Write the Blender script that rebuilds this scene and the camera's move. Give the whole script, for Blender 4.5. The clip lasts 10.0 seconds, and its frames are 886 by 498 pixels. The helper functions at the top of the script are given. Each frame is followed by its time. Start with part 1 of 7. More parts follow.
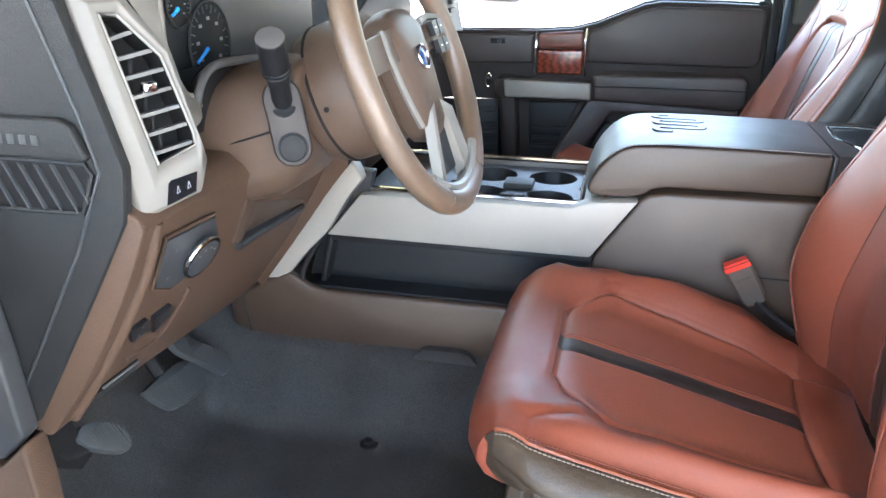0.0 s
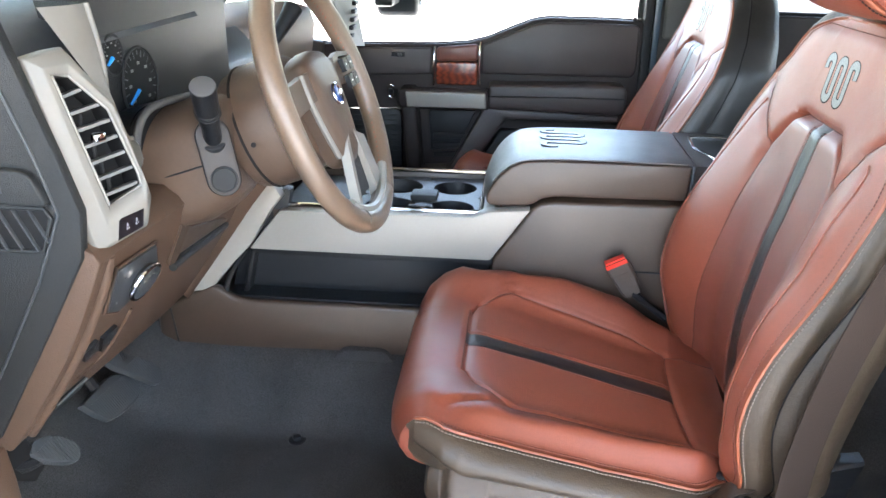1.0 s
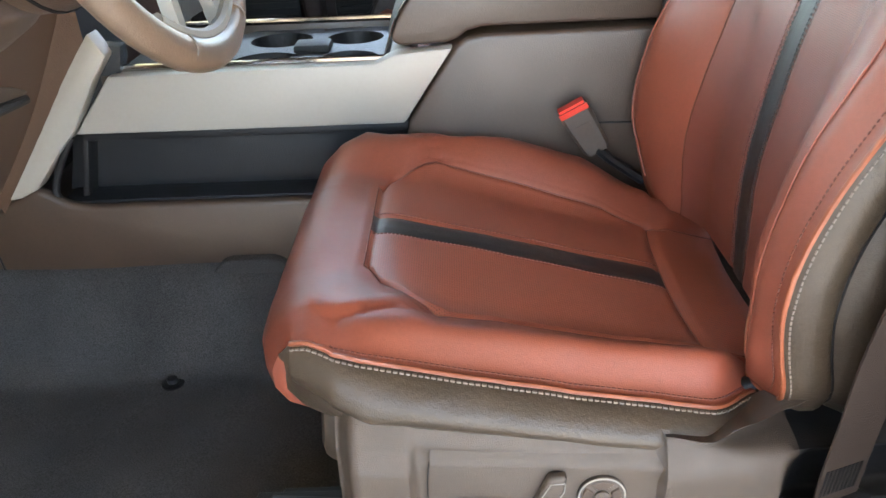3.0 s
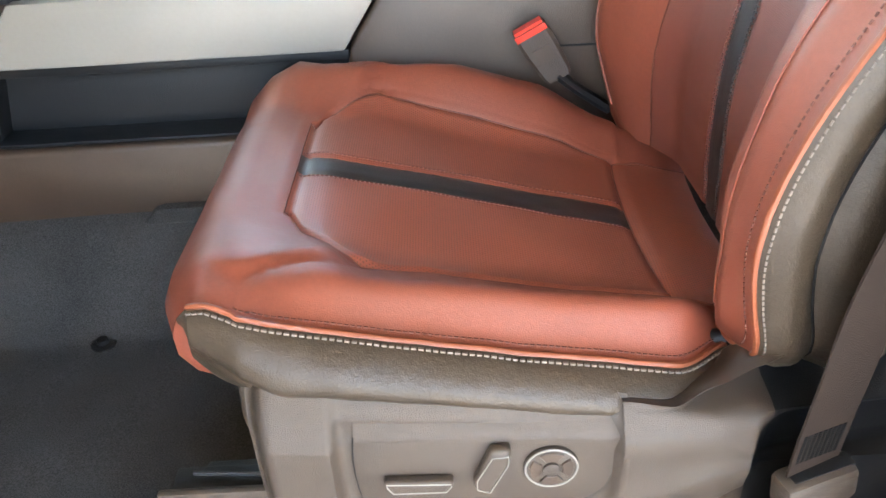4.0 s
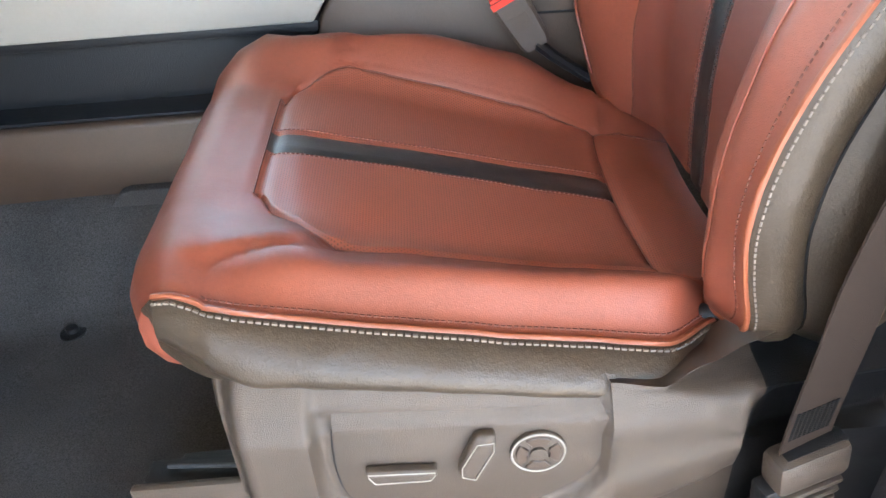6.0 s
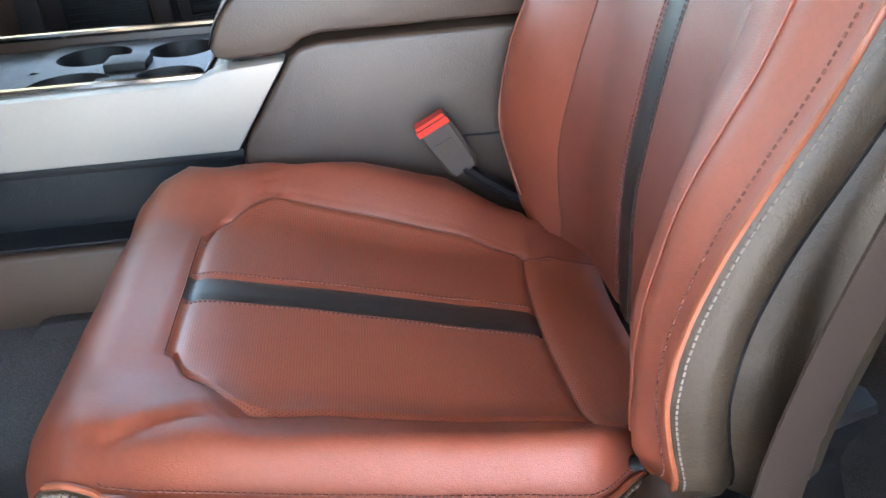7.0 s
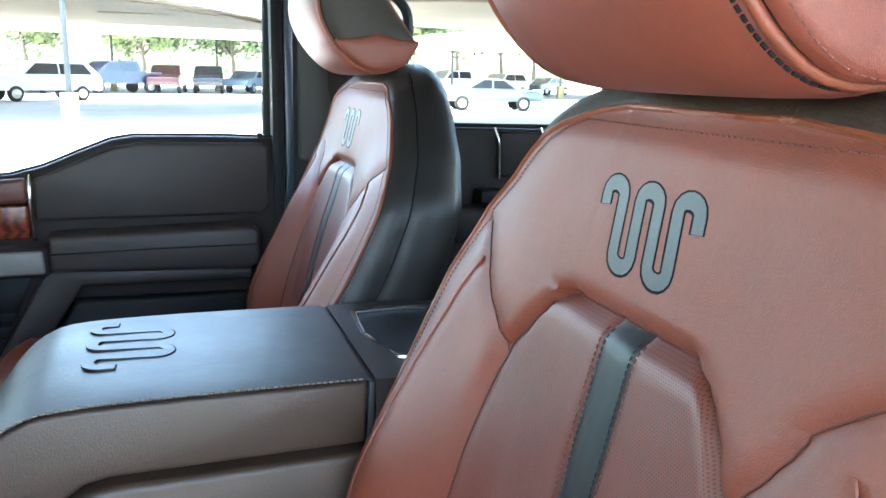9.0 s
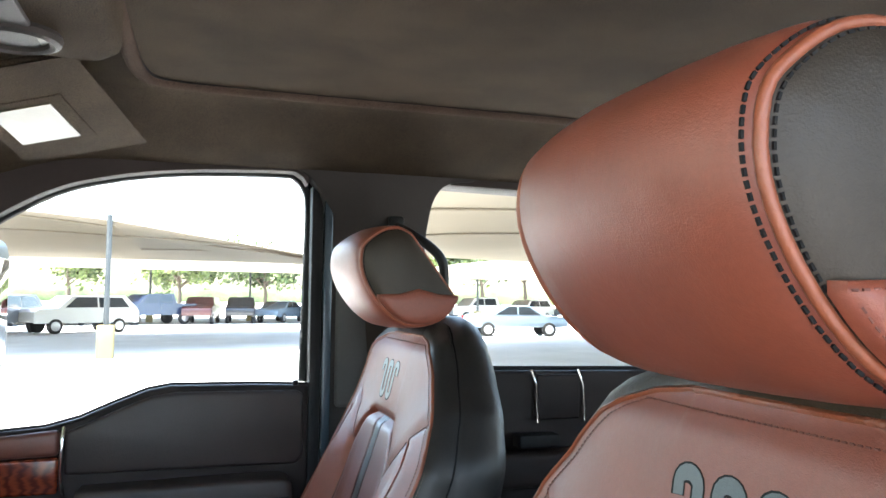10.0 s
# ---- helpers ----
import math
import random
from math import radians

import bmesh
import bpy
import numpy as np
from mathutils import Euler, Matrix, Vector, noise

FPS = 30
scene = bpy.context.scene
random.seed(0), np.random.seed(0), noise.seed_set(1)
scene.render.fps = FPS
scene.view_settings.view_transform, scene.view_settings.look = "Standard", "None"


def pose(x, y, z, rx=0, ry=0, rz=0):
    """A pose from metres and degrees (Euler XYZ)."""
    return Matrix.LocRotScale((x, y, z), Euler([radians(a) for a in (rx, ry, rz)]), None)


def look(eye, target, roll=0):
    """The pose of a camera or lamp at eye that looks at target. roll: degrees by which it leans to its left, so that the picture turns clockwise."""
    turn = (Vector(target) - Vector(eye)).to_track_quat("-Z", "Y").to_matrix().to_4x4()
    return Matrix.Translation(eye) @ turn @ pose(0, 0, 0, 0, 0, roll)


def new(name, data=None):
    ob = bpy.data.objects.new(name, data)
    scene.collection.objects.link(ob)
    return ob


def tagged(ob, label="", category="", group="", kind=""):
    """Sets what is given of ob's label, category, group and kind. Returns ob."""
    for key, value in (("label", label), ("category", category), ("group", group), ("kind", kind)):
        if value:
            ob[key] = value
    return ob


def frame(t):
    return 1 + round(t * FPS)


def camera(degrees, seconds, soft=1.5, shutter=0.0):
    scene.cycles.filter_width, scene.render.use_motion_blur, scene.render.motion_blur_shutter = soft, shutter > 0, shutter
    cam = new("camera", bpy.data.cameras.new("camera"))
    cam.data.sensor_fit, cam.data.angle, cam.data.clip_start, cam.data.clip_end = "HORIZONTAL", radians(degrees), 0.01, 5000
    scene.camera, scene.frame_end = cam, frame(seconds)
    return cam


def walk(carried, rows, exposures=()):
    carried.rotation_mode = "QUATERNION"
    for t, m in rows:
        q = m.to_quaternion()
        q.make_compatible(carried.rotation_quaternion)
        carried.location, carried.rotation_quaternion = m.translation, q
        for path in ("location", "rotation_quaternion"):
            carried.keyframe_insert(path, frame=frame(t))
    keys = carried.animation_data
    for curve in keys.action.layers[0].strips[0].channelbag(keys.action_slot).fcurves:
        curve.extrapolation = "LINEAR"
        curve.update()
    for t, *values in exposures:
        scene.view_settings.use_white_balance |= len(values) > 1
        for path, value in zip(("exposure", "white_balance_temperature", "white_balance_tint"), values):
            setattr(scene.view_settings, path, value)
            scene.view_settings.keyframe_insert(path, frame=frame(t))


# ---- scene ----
cam = camera(59.0, 10.0)
PATH = [
    (0, (0.048, -0.04, 1.66), (-0.366, 1.777, 0.935), 0.4),
    (0.5, (0.056, -0.138, 1.713), (-0.222, 1.699, 0.972), 0.6),
    (1, (0.055, -0.163, 1.742), (-0.118, 1.686, 0.997), 0.8),
    (1.5, (0.06, -0.154, 1.734), (-0.067, 1.693, 0.977), 0.7),
    (2, (0.047, -0.074, 1.643), (-0.042, 1.763, 0.856), -0.1),
    (2.5, (0.043, 0.049, 1.579), (-0.021, 1.853, 0.718), -1.3),
    (3, (0.091, 0.159, 1.53), (0.043, 1.921, 0.585), -2.6),
    (3.2, (0.114, 0.191, 1.515), (0.063, 1.936, 0.539), -3.0),
    (4.5, (0.143, 0.254, 1.473), (0.131, 1.906, 0.346), -4.1),
    (5, (0.139, 0.265, 1.467), (0.138, 1.897, 0.311), -4.2),
    (6.5, (0.152, 0.282, 1.484), (0.204, 1.952, 0.385), -4.3),
    (7, (0.181, 0.322, 1.518), (0.322, 2.05, 0.52), -3.9),
    (7.5, (0.177, 0.388, 1.553), (0.499, 2.147, 0.657), -1.7),
    (8, (0.191, 0.463, 1.586), (0.669, 2.259, 0.847), -0.3),
    (8.5, (0.198, 0.507, 1.627), (0.779, 2.323, 1.023), 0.6),
    (9, (0.196, 0.525, 1.663), (0.846, 2.364, 1.223), 1.5),
    (9.5, (0.189, 0.534, 1.686), (0.847, 2.409, 1.454), 1.5),
    (10, (0.179, 0.544, 1.703), (0.771, 2.45, 1.83), 0.6),
]
walk(cam, [(t, look(eye, target, roll)) for t, eye, target, roll in PATH],
     [(0, 5.02, 6500, 9), (1.0, 4.95, 6600, 9), (1.5, 4.83, 6700, 9), (2.5, 4.7, 7150, 9), (4.5, 5.2, 7150, 9), (6.5, 5.18, 6700, 9), (7.5, 4.9, 6150, 6), (8.0, 4.85, 5850, 0), (8.5, 4.72, 5750, -4), (9.0, 4.35, 5950, 2), (9.5, 4.12, 6150, 5), (10, 3.9, 6450, 7)])

# ---- world and sun ----
world = bpy.data.worlds.new("world")
scene.world = world
world.use_nodes = True
wn = world.node_tree
sky = wn.nodes.new("ShaderNodeTexSky")
sky.sky_type = "NISHITA"
sky.sun_disc = False
sky.sun_elevation = radians(74)
sky.sun_rotation = radians(272)
sky.air_density = 1.2
sky.dust_density = 3.5
wn.links.new(sky.outputs[0], wn.nodes["Background"].inputs[0])
wn.nodes["Background"].inputs[1].default_value = 0.15
sun = new("sun", bpy.data.lights.new("sun", "SUN"))
sun.data.energy = 3.0
sun.data.angle = radians(0.5)
sun.data.color = (1.0, 0.95, 0.88)
sun.matrix_world = look((-math.cos(radians(74)) * 30, 0.3, math.sin(radians(74)) * 30), (0, 0, 0))

# ---- materials ----


def nodes_of(name, base, rough, metal=0.0, coat=0.0, coat_rough=0.25):
    m = bpy.data.materials.new(name)
    m.use_nodes = True
    nt = m.node_tree
    b = nt.nodes["Principled BSDF"]
    b.inputs["Base Color"].default_value = (*base, 1)
    b.inputs["Roughness"].default_value = rough
    b.inputs["Metallic"].default_value = metal
    b.inputs["Coat Weight"].default_value = coat
    b.inputs["Coat Roughness"].default_value = coat_rough
    tc = nt.nodes.new("ShaderNodeTexCoord")
    return m, nt, b, tc.outputs["Object"]


def tex(nt, kind, co, scale, detail=3.0):
    n = nt.nodes.new(kind)
    nt.links.new(co, n.inputs["Vector"])
    n.inputs["Scale"].default_value = scale
    if "Detail" in n.inputs:
        n.inputs["Detail"].default_value = detail
    return n


def vary(nt, b, base, co, scale, amount, fine_scale, fine_amount):
    """Colour varied at two scales round the base colour."""
    col = base
    last = None
    for sc, am in ((scale, amount), (fine_scale, fine_amount)):
        if not am:
            continue
        n = tex(nt, "ShaderNodeTexNoise", co, sc, 4)
        mr = nt.nodes.new("ShaderNodeMapRange")
        mr.inputs["From Min"].default_value, mr.inputs["From Max"].default_value = 0.3, 0.7
        mr.inputs["To Min"].default_value, mr.inputs["To Max"].default_value = 1 - am, 1 + am
        nt.links.new(n.outputs["Fac"], mr.inputs["Value"])
        mul = nt.nodes.new("ShaderNodeVectorMath")
        mul.operation = "SCALE"
        if last is None:
            mul.inputs[0].default_value = col
        else:
            nt.links.new(last, mul.inputs[0])
        nt.links.new(mr.outputs[0], mul.inputs["Scale"])
        last = mul.outputs[0]
    if last is not None:
        nt.links.new(last, b.inputs["Base Color"])
    return last


def bumped(nt, b, sources):
    """Relief from (socket, strength, distance) one over the other."""
    prev = None
    for sock, strength, dist in sources:
        bp = nt.nodes.new("ShaderNodeBump")
        bp.inputs["Strength"].default_value = strength
        bp.inputs["Distance"].default_value = dist
        nt.links.new(sock, bp.inputs["Height"])
        if prev is not None:
            nt.links.new(prev, bp.inputs["Normal"])
        prev = bp.outputs[0]
    nt.links.new(prev, b.inputs["Normal"])


def leather(name, base, rough=0.42, grain=420, coat=0.0, crease=0.25, spec=0.6):
    m, nt, b, co = nodes_of(name, base, rough, 0, coat, 0.42)
    b.inputs["Specular IOR Level"].default_value = spec
    vary(nt, b, base, co, 9, 0.10, 260, 0.06)
    v = tex(nt, "ShaderNodeTexVoronoi", co, grain)
    n = tex(nt, "ShaderNodeTexNoise", co, 38, 5)
    relief = [(n.outputs["Fac"], crease, 0.004), (v.outputs["Distance"], 0.30, 0.0005)]
    if crease > 0.4:
        relief.insert(1, (tex(nt, "ShaderNodeTexNoise", co, 230, 4).outputs["Fac"], 0.16, 0.002))
    bumped(nt, b, relief)
    r = tex(nt, "ShaderNodeTexNoise", co, 14, 3)
    mr = nt.nodes.new("ShaderNodeMapRange")
    mr.inputs["To Min"].default_value, mr.inputs["To Max"].default_value = rough - 0.08, rough + 0.08
    nt.links.new(r.outputs["Fac"], mr.inputs["Value"])
    nt.links.new(mr.outputs[0], b.inputs["Roughness"])
    return m


def perforated(name, base, upright, rough=0.45, pitch=0.0031):
    """Leather with a grid of punched holes; upright: the holes lie in the y-z plane."""
    m, nt, b, co = nodes_of(name, base, rough, 0, 0.4, 0.42)
    b.inputs["Specular IOR Level"].default_value = 0.7
    sep = nt.nodes.new("ShaderNodeSeparateXYZ")
    nt.links.new(co, sep.inputs[0])
    dist = None
    for off in (0.0, 0.5):
        comb = nt.nodes.new("ShaderNodeCombineXYZ")
        for k, axis in enumerate(("Z" if upright else "X", "Y")):
            ma = nt.nodes.new("ShaderNodeMath")
            ma.operation = "MULTIPLY_ADD"
            nt.links.new(sep.outputs[axis], ma.inputs[0])
            ma.inputs[1].default_value = 1 / (pitch * (1.0 if k else 1.6))
            ma.inputs[2].default_value = 50 + off
            fr = nt.nodes.new("ShaderNodeMath")
            fr.operation = "FRACT"
            nt.links.new(ma.outputs[0], fr.inputs[0])
            sb = nt.nodes.new("ShaderNodeMath")
            sb.operation = "SUBTRACT"
            nt.links.new(fr.outputs[0], sb.inputs[0])
            sb.inputs[1].default_value = 0.5
            sc = nt.nodes.new("ShaderNodeMath")
            sc.operation = "MULTIPLY"
            nt.links.new(sb.outputs[0], sc.inputs[0])
            sc.inputs[1].default_value = 1.0 if k else 1.6
            nt.links.new(sc.outputs[0], comb.inputs[k])
        ln = nt.nodes.new("ShaderNodeVectorMath")
        ln.operation = "LENGTH"
        nt.links.new(comb.outputs[0], ln.inputs[0])
        if dist is None:
            dist = ln.outputs["Value"]
        else:
            mn = nt.nodes.new("ShaderNodeMath")
            mn.operation = "MINIMUM"
            nt.links.new(dist, mn.inputs[0])
            nt.links.new(ln.outputs["Value"], mn.inputs[1])
            dist = mn.outputs[0]
    hole = nt.nodes.new("ShaderNodeMapRange")
    hole.inputs["From Min"].default_value, hole.inputs["From Max"].default_value = 0.16, 0.27
    nt.links.new(dist, hole.inputs["Value"])
    last = vary(nt, b, base, co, 8, 0.10, 220, 0.05)
    mix = nt.nodes.new("ShaderNodeMix")
    mix.data_type = "RGBA"
    nt.links.new(hole.outputs[0], mix.inputs["Factor"])
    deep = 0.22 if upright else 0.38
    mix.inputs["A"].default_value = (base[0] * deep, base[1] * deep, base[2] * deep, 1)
    nt.links.new(last, mix.inputs["B"])
    nt.links.new(mix.outputs["Result"], b.inputs["Base Color"])
    n = tex(nt, "ShaderNodeTexNoise", co, 30, 4)
    bumped(nt, b, [(n.outputs["Fac"], 0.2, 0.004), (hole.outputs[0], 0.3, 0.0008)])
    return m


def plastic(name, base, rough=0.5, grain=700, strength=0.2, amount=0.06, metal=0.0, coat=0.0):
    m, nt, b, co = nodes_of(name, base, rough, metal, coat)
    b.inputs["Specular IOR Level"].default_value = 0.5 if metal or coat or rough < 0.3 else 0.28
    vary(nt, b, base, co, 6, amount, 180, amount * 0.6)
    if strength:
        v = tex(nt, "ShaderNodeTexVoronoi", co, grain)
        bumped(nt, b, [(v.outputs["Distance"], strength * 1.8, 0.0008)])
    return m


def carpet(name, base):
    m, nt, b, co = nodes_of(name, base, 0.95)
    vary(nt, b, base, co, 7, 0.22, 600, 0.45)
    n = tex(nt, "ShaderNodeTexNoise", co, 900, 4)
    n2 = tex(nt, "ShaderNodeTexNoise", co, 60, 4)
    bumped(nt, b, [(n2.outputs["Fac"], 0.3, 0.006), (n.outputs["Fac"], 0.9, 0.003)])
    b.inputs["Specular IOR Level"].default_value = 0.1
    return m


def webbing(name, base):
    m, nt, b, co = nodes_of(name, base, 0.7)
    b.inputs["Specular IOR Level"].default_value = 0.12
    vary(nt, b, base, co, 20, 0.08, 500, 0.1)
    w = tex(nt, "ShaderNodeTexWave", co, 320, 2)
    bumped(nt, b, [(w.outputs["Fac"], 0.4, 0.001)])
    return m


def woodgrain(name, dark, light):
    m, nt, b, co = nodes_of(name, light, 0.18, 0, 0.6)
    mp = nt.nodes.new("ShaderNodeMapping")
    nt.links.new(co, mp.inputs["Vector"])
    mp.inputs["Scale"].default_value = (1.0, 1.0, 3.2)
    w = tex(nt, "ShaderNodeTexWave", mp.outputs[0], 14, 6)
    w.inputs["Distortion"].default_value = 5
    w.inputs["Detail Scale"].default_value = 2.2
    ramp = nt.nodes.new("ShaderNodeValToRGB")
    ramp.color_ramp.elements[0].color = (*dark, 1)
    ramp.color_ramp.elements[1].color = (*light, 1)
    nt.links.new(w.outputs["Fac"], ramp.inputs[0])
    nt.links.new(ramp.outputs[0], b.inputs["Base Color"])
    return m


def glass(name, tint=(1, 1, 1)):
    m = bpy.data.materials.new(name)
    m.use_nodes = True
    nt = m.node_tree
    nt.nodes.remove(nt.nodes["Principled BSDF"])
    tr = nt.nodes.new("ShaderNodeBsdfTransparent")
    tr.inputs[0].default_value = (*tint, 1)
    gl = nt.nodes.new("ShaderNodeBsdfGlossy")
    gl.inputs["Roughness"].default_value = 0.02
    fr = nt.nodes.new("ShaderNodeFresnel")
    fr.inputs["IOR"].default_value = 1.25
    mx = nt.nodes.new("ShaderNodeMixShader")
    nt.links.new(fr.outputs[0], mx.inputs[0])
    nt.links.new(tr.outputs[0], mx.inputs[1])
    nt.links.new(gl.outputs[0], mx.inputs[2])
    nt.links.new(mx.outputs[0], nt.nodes["Material Output"].inputs[0])
    return m


def ground_mat(name, base, scale=0.4):
    m, nt, b, co = nodes_of(name, base, 0.9)
    vary(nt, b, base, co, scale, 0.12, 14, 0.08)
    n = tex(nt, "ShaderNodeTexNoise", co, 60, 5)
    bumped(nt, b, [(n.outputs["Fac"], 0.3, 0.01)])
    return m


def leaves_mat(name, base):
    m, nt, b, co = nodes_of(name, base, 0.7)
    vary(nt, b, base, co, 0.35, 0.6, 2.5, 0.5)
    return m


RED = (0.212, 0.050, 0.026)
M_RED = leather("red_leather", RED, 0.48, 850, 0.26, 0.15, 0.58)
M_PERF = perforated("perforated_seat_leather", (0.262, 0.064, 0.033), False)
# backrest copy is darker: its duller reflection is put into the colour
M_PERF_UP = perforated("shaded_perforated_leather", (0.180, 0.045, 0.028), True, 0.45, 0.0024)
M_STRIPE = leather("dark_stripe_leather", (0.013, 0.012, 0.012), 0.40, 850, 0.3, 0.1, 0.7)
M_EMBLEM = leather("emblem_leather", (0.030, 0.039, 0.044), 0.30, 850, 0.6, 0.1)
M_BROWN = leather("brown_leather", (0.045, 0.031, 0.020), 0.40, 650, 0, 0.42, 0.42)
# brown leather darkened so its colour holds the headrest side's shade
M_HEADSIDE = leather("shaded_headrest_leather", (0.030, 0.022, 0.015), 0.45, 650, 0, 0.22, 0.40)
# near-black copy of the brown leather, with the passenger side's shade in its colour
M_BROWN_SHADED = leather("shaded_side_leather", (0.020, 0.017, 0.015), 0.40, 650, 0, 0.2, 0.5)
M_PIPE = leather("orange_piping", (0.235, 0.064, 0.029), 0.4)
M_THREAD_L = plastic("pale_thread", (0.165, 0.135, 0.112), 0.7, 900, 0.1)
M_THREAD_D = plastic("dark_thread", (0.145, 0.056, 0.043), 0.7, 900, 0.1)
M_SHELL = plastic("brown_grey_plastic", (0.060, 0.043, 0.032), 0.40, 1100, 0.26, 0.10)
M_SHELL.node_tree.nodes["Principled BSDF"].inputs["Specular IOR Level"].default_value = 0.55
M_DASH = plastic("saddle_brown_plastic", (0.084, 0.049, 0.032), 0.55, 520, 0.3)
M_COLUMN = plastic("column_brown_plastic", (0.082, 0.052, 0.036), 0.42, 700, 0.15)
M_WHEEL = leather("wheel_brown_leather", (0.128, 0.084, 0.056), 0.36, 500, 0.1, 0.1)
M_CONS = leather("console_brown_vinyl", (0.055, 0.035, 0.024), 0.42, 520, 0, 0.1)
M_LID = leather("console_lid_leather", (0.032, 0.025, 0.022), 0.42, 480, 0.0, 0.15)
M_SILVER = plastic("satin_silver", (0.245, 0.228, 0.203), 0.45, 900, 0.05, 0.03, 0.12)
# darker copy of the satin silver; weaker light is put into the colour
M_TRIM = plastic("dimmed_silver_trim", (0.160, 0.145, 0.125), 0.5, 900, 0.05, 0.03, 0.1)
M_PLATE = plastic("column_plate_grey", (0.045, 0.036, 0.031), 0.45, 700, 0.15)
M_CHROME = plastic("chrome", (0.72, 0.72, 0.72), 0.12, 900, 0.0, 0.0, 1.0)
M_BLACK = plastic("black_plastic", (0.012, 0.012, 0.013), 0.4, 700, 0.2)
M_GLOSS = plastic("gloss_black", (0.008, 0.008, 0.010), 0.12, 700, 0.0)
M_DGREY = plastic("dark_grey_plastic", (0.017, 0.017, 0.017), 0.55, 600, 0.25)
M_BADGE = plastic("badge_grey", (0.045, 0.046, 0.048), 0.35, 600, 0.1)
M_BIN = plastic("bin_grey_plastic", (0.016, 0.017, 0.019), 0.45, 600, 0.2)
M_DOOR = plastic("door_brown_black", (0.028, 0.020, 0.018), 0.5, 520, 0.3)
M_DOORUP = leather("door_upper_vinyl", (0.043, 0.031, 0.028), 0.5, 420, 0, 0.15)
M_CARPET = carpet("dark_carpet", (0.076, 0.074, 0.073))
M_LINER = carpet("headliner_cloth", (0.068, 0.050, 0.034))
# headliner cloth lightened; window light on the ridge is in the colour
M_RIDGE = carpet("liner_edge_highlight", (0.085, 0.058, 0.044))
M_RAILSILVER = plastic("warm_satin_silver", (0.30, 0.272, 0.236), 0.45, 900, 0.05, 0.03, 0.1)
M_RAIL = plastic("rail_trim_brown", (0.034, 0.024, 0.021), 0.6, 600, 0.25)
M_POST = plastic("centre_pillar_trim", (0.036, 0.030, 0.027), 0.6, 600, 0.25)
M_PILLAR = plastic("pillar_grey_trim", (0.075, 0.070, 0.068), 0.6, 600, 0.25)
M_BODY = plastic("blue_grey_body_paint", (0.055, 0.078, 0.100), 0.25, 900, 0.0, 0.03, 0.3, 0.6)
M_RUBBER = plastic("black_rubber", (0.016, 0.016, 0.017), 0.55, 400, 0.2)
M_PEDAL = plastic("pedal_rubber", (0.048, 0.050, 0.052), 0.5, 300, 0.2)
M_BELT = webbing("belt_webbing", (0.028, 0.019, 0.015))
M_REDBTN = plastic("red_button", (0.62, 0.035, 0.02), 0.35, 700, 0.0)
M_WOOD = woodgrain("red_wood_veneer", (0.085, 0.014, 0.008), (0.23, 0.040, 0.016))
M_SLAT = plastic("pale_slat", (0.16, 0.155, 0.15), 0.4, 600, 0.1, 0.05, 0.3)
# grey base carries the sky's sheen on the dash pad
M_PAD = leather("pad_vinyl_sky_sheen", (0.050, 0.052, 0.056), 0.5, 420, 0, 0.2)
# red leather darkened to the shade of a seam's crease
M_SEAM = leather("seam_crease_shade", (0.10, 0.026, 0.016), 0.6, 850)
# near-black of thread and joints, and of shade painted into openings
M_INK = plastic("near_black_seams_and_shade", (0.008, 0.007, 0.007), 0.8, 600, 0.0)
M_GLASS = glass("clear_glass", (0.96, 0.98, 0.98))
M_SCREEN = glass("green_screen_glass", (0.76, 0.90, 0.83))
M_WHITE = plastic("white_marking", (0.75, 0.75, 0.75), 0.5, 900, 0.0)
M_BLUE = plastic("blue_needle", (0.03, 0.30, 0.75), 0.3, 900, 0.0)
M_LAMPW = plastic("lamp_lens", (0.115, 0.100, 0.065), 0.3, 900, 0.0)
M_BLUE_BADGE = plastic("blue_badge", (0.02, 0.06, 0.22), 0.2, 900, 0.0)
M_MIRROR = plastic("mirror_glass", (0.85, 0.87, 0.88), 0.02, 900, 0.0, 0.0, 1.0)

# ---- building helpers ----


def thing(name, at, label, category, group="", kind=""):
    ob = new(name)
    ob.location = at
    ob.empty_display_size = 0.05
    return tagged(ob, label, category, group, kind)


def root_of(ob):
    at = Vector((0, 0, 0))
    while ob is not None:
        at += ob.location
        ob = ob.parent
    return at


def part(name, bm, material, parent=None, label="", sharp=35, recalc=True):
    """Links a bmesh, built in world metres, as one mesh object under its thing."""
    if recalc:
        bmesh.ops.recalc_face_normals(bm, faces=bm.faces)
    me = bpy.data.meshes.new(name)
    bm.to_mesh(me)
    bm.free()
    if parent is not None:
        me.transform(Matrix.Translation(-root_of(parent)))
    me.polygons.foreach_set("use_smooth", [True] * len(me.polygons))
    me.set_sharp_from_angle(angle=radians(sharp))
    me.materials.append(material)
    ob = new(name, me)
    ob.parent = parent
    if label:
        ob["label"] = label
    return ob


def single(name, bm, material, label, category, group="", kind="", sharp=35):
    return tagged(part(name, bm, material, None, "", sharp), label, category, group, kind)


def sheet(rows, close=False, bm=None):
    """Quads over rows of points."""
    bm = bm or bmesh.new()
    vs = [[bm.verts.new(p) for p in r] for r in rows]
    for a, b in zip(vs, vs[1:]):
        n = len(a)
        for i in range(n if close else n - 1):
            j = (i + 1) % n
            try:
                bm.faces.new((a[i], a[j], b[j], b[i]))
            except ValueError:
                pass
    bmesh.ops.remove_doubles(bm, verts=bm.verts, dist=1e-5)
    return bm


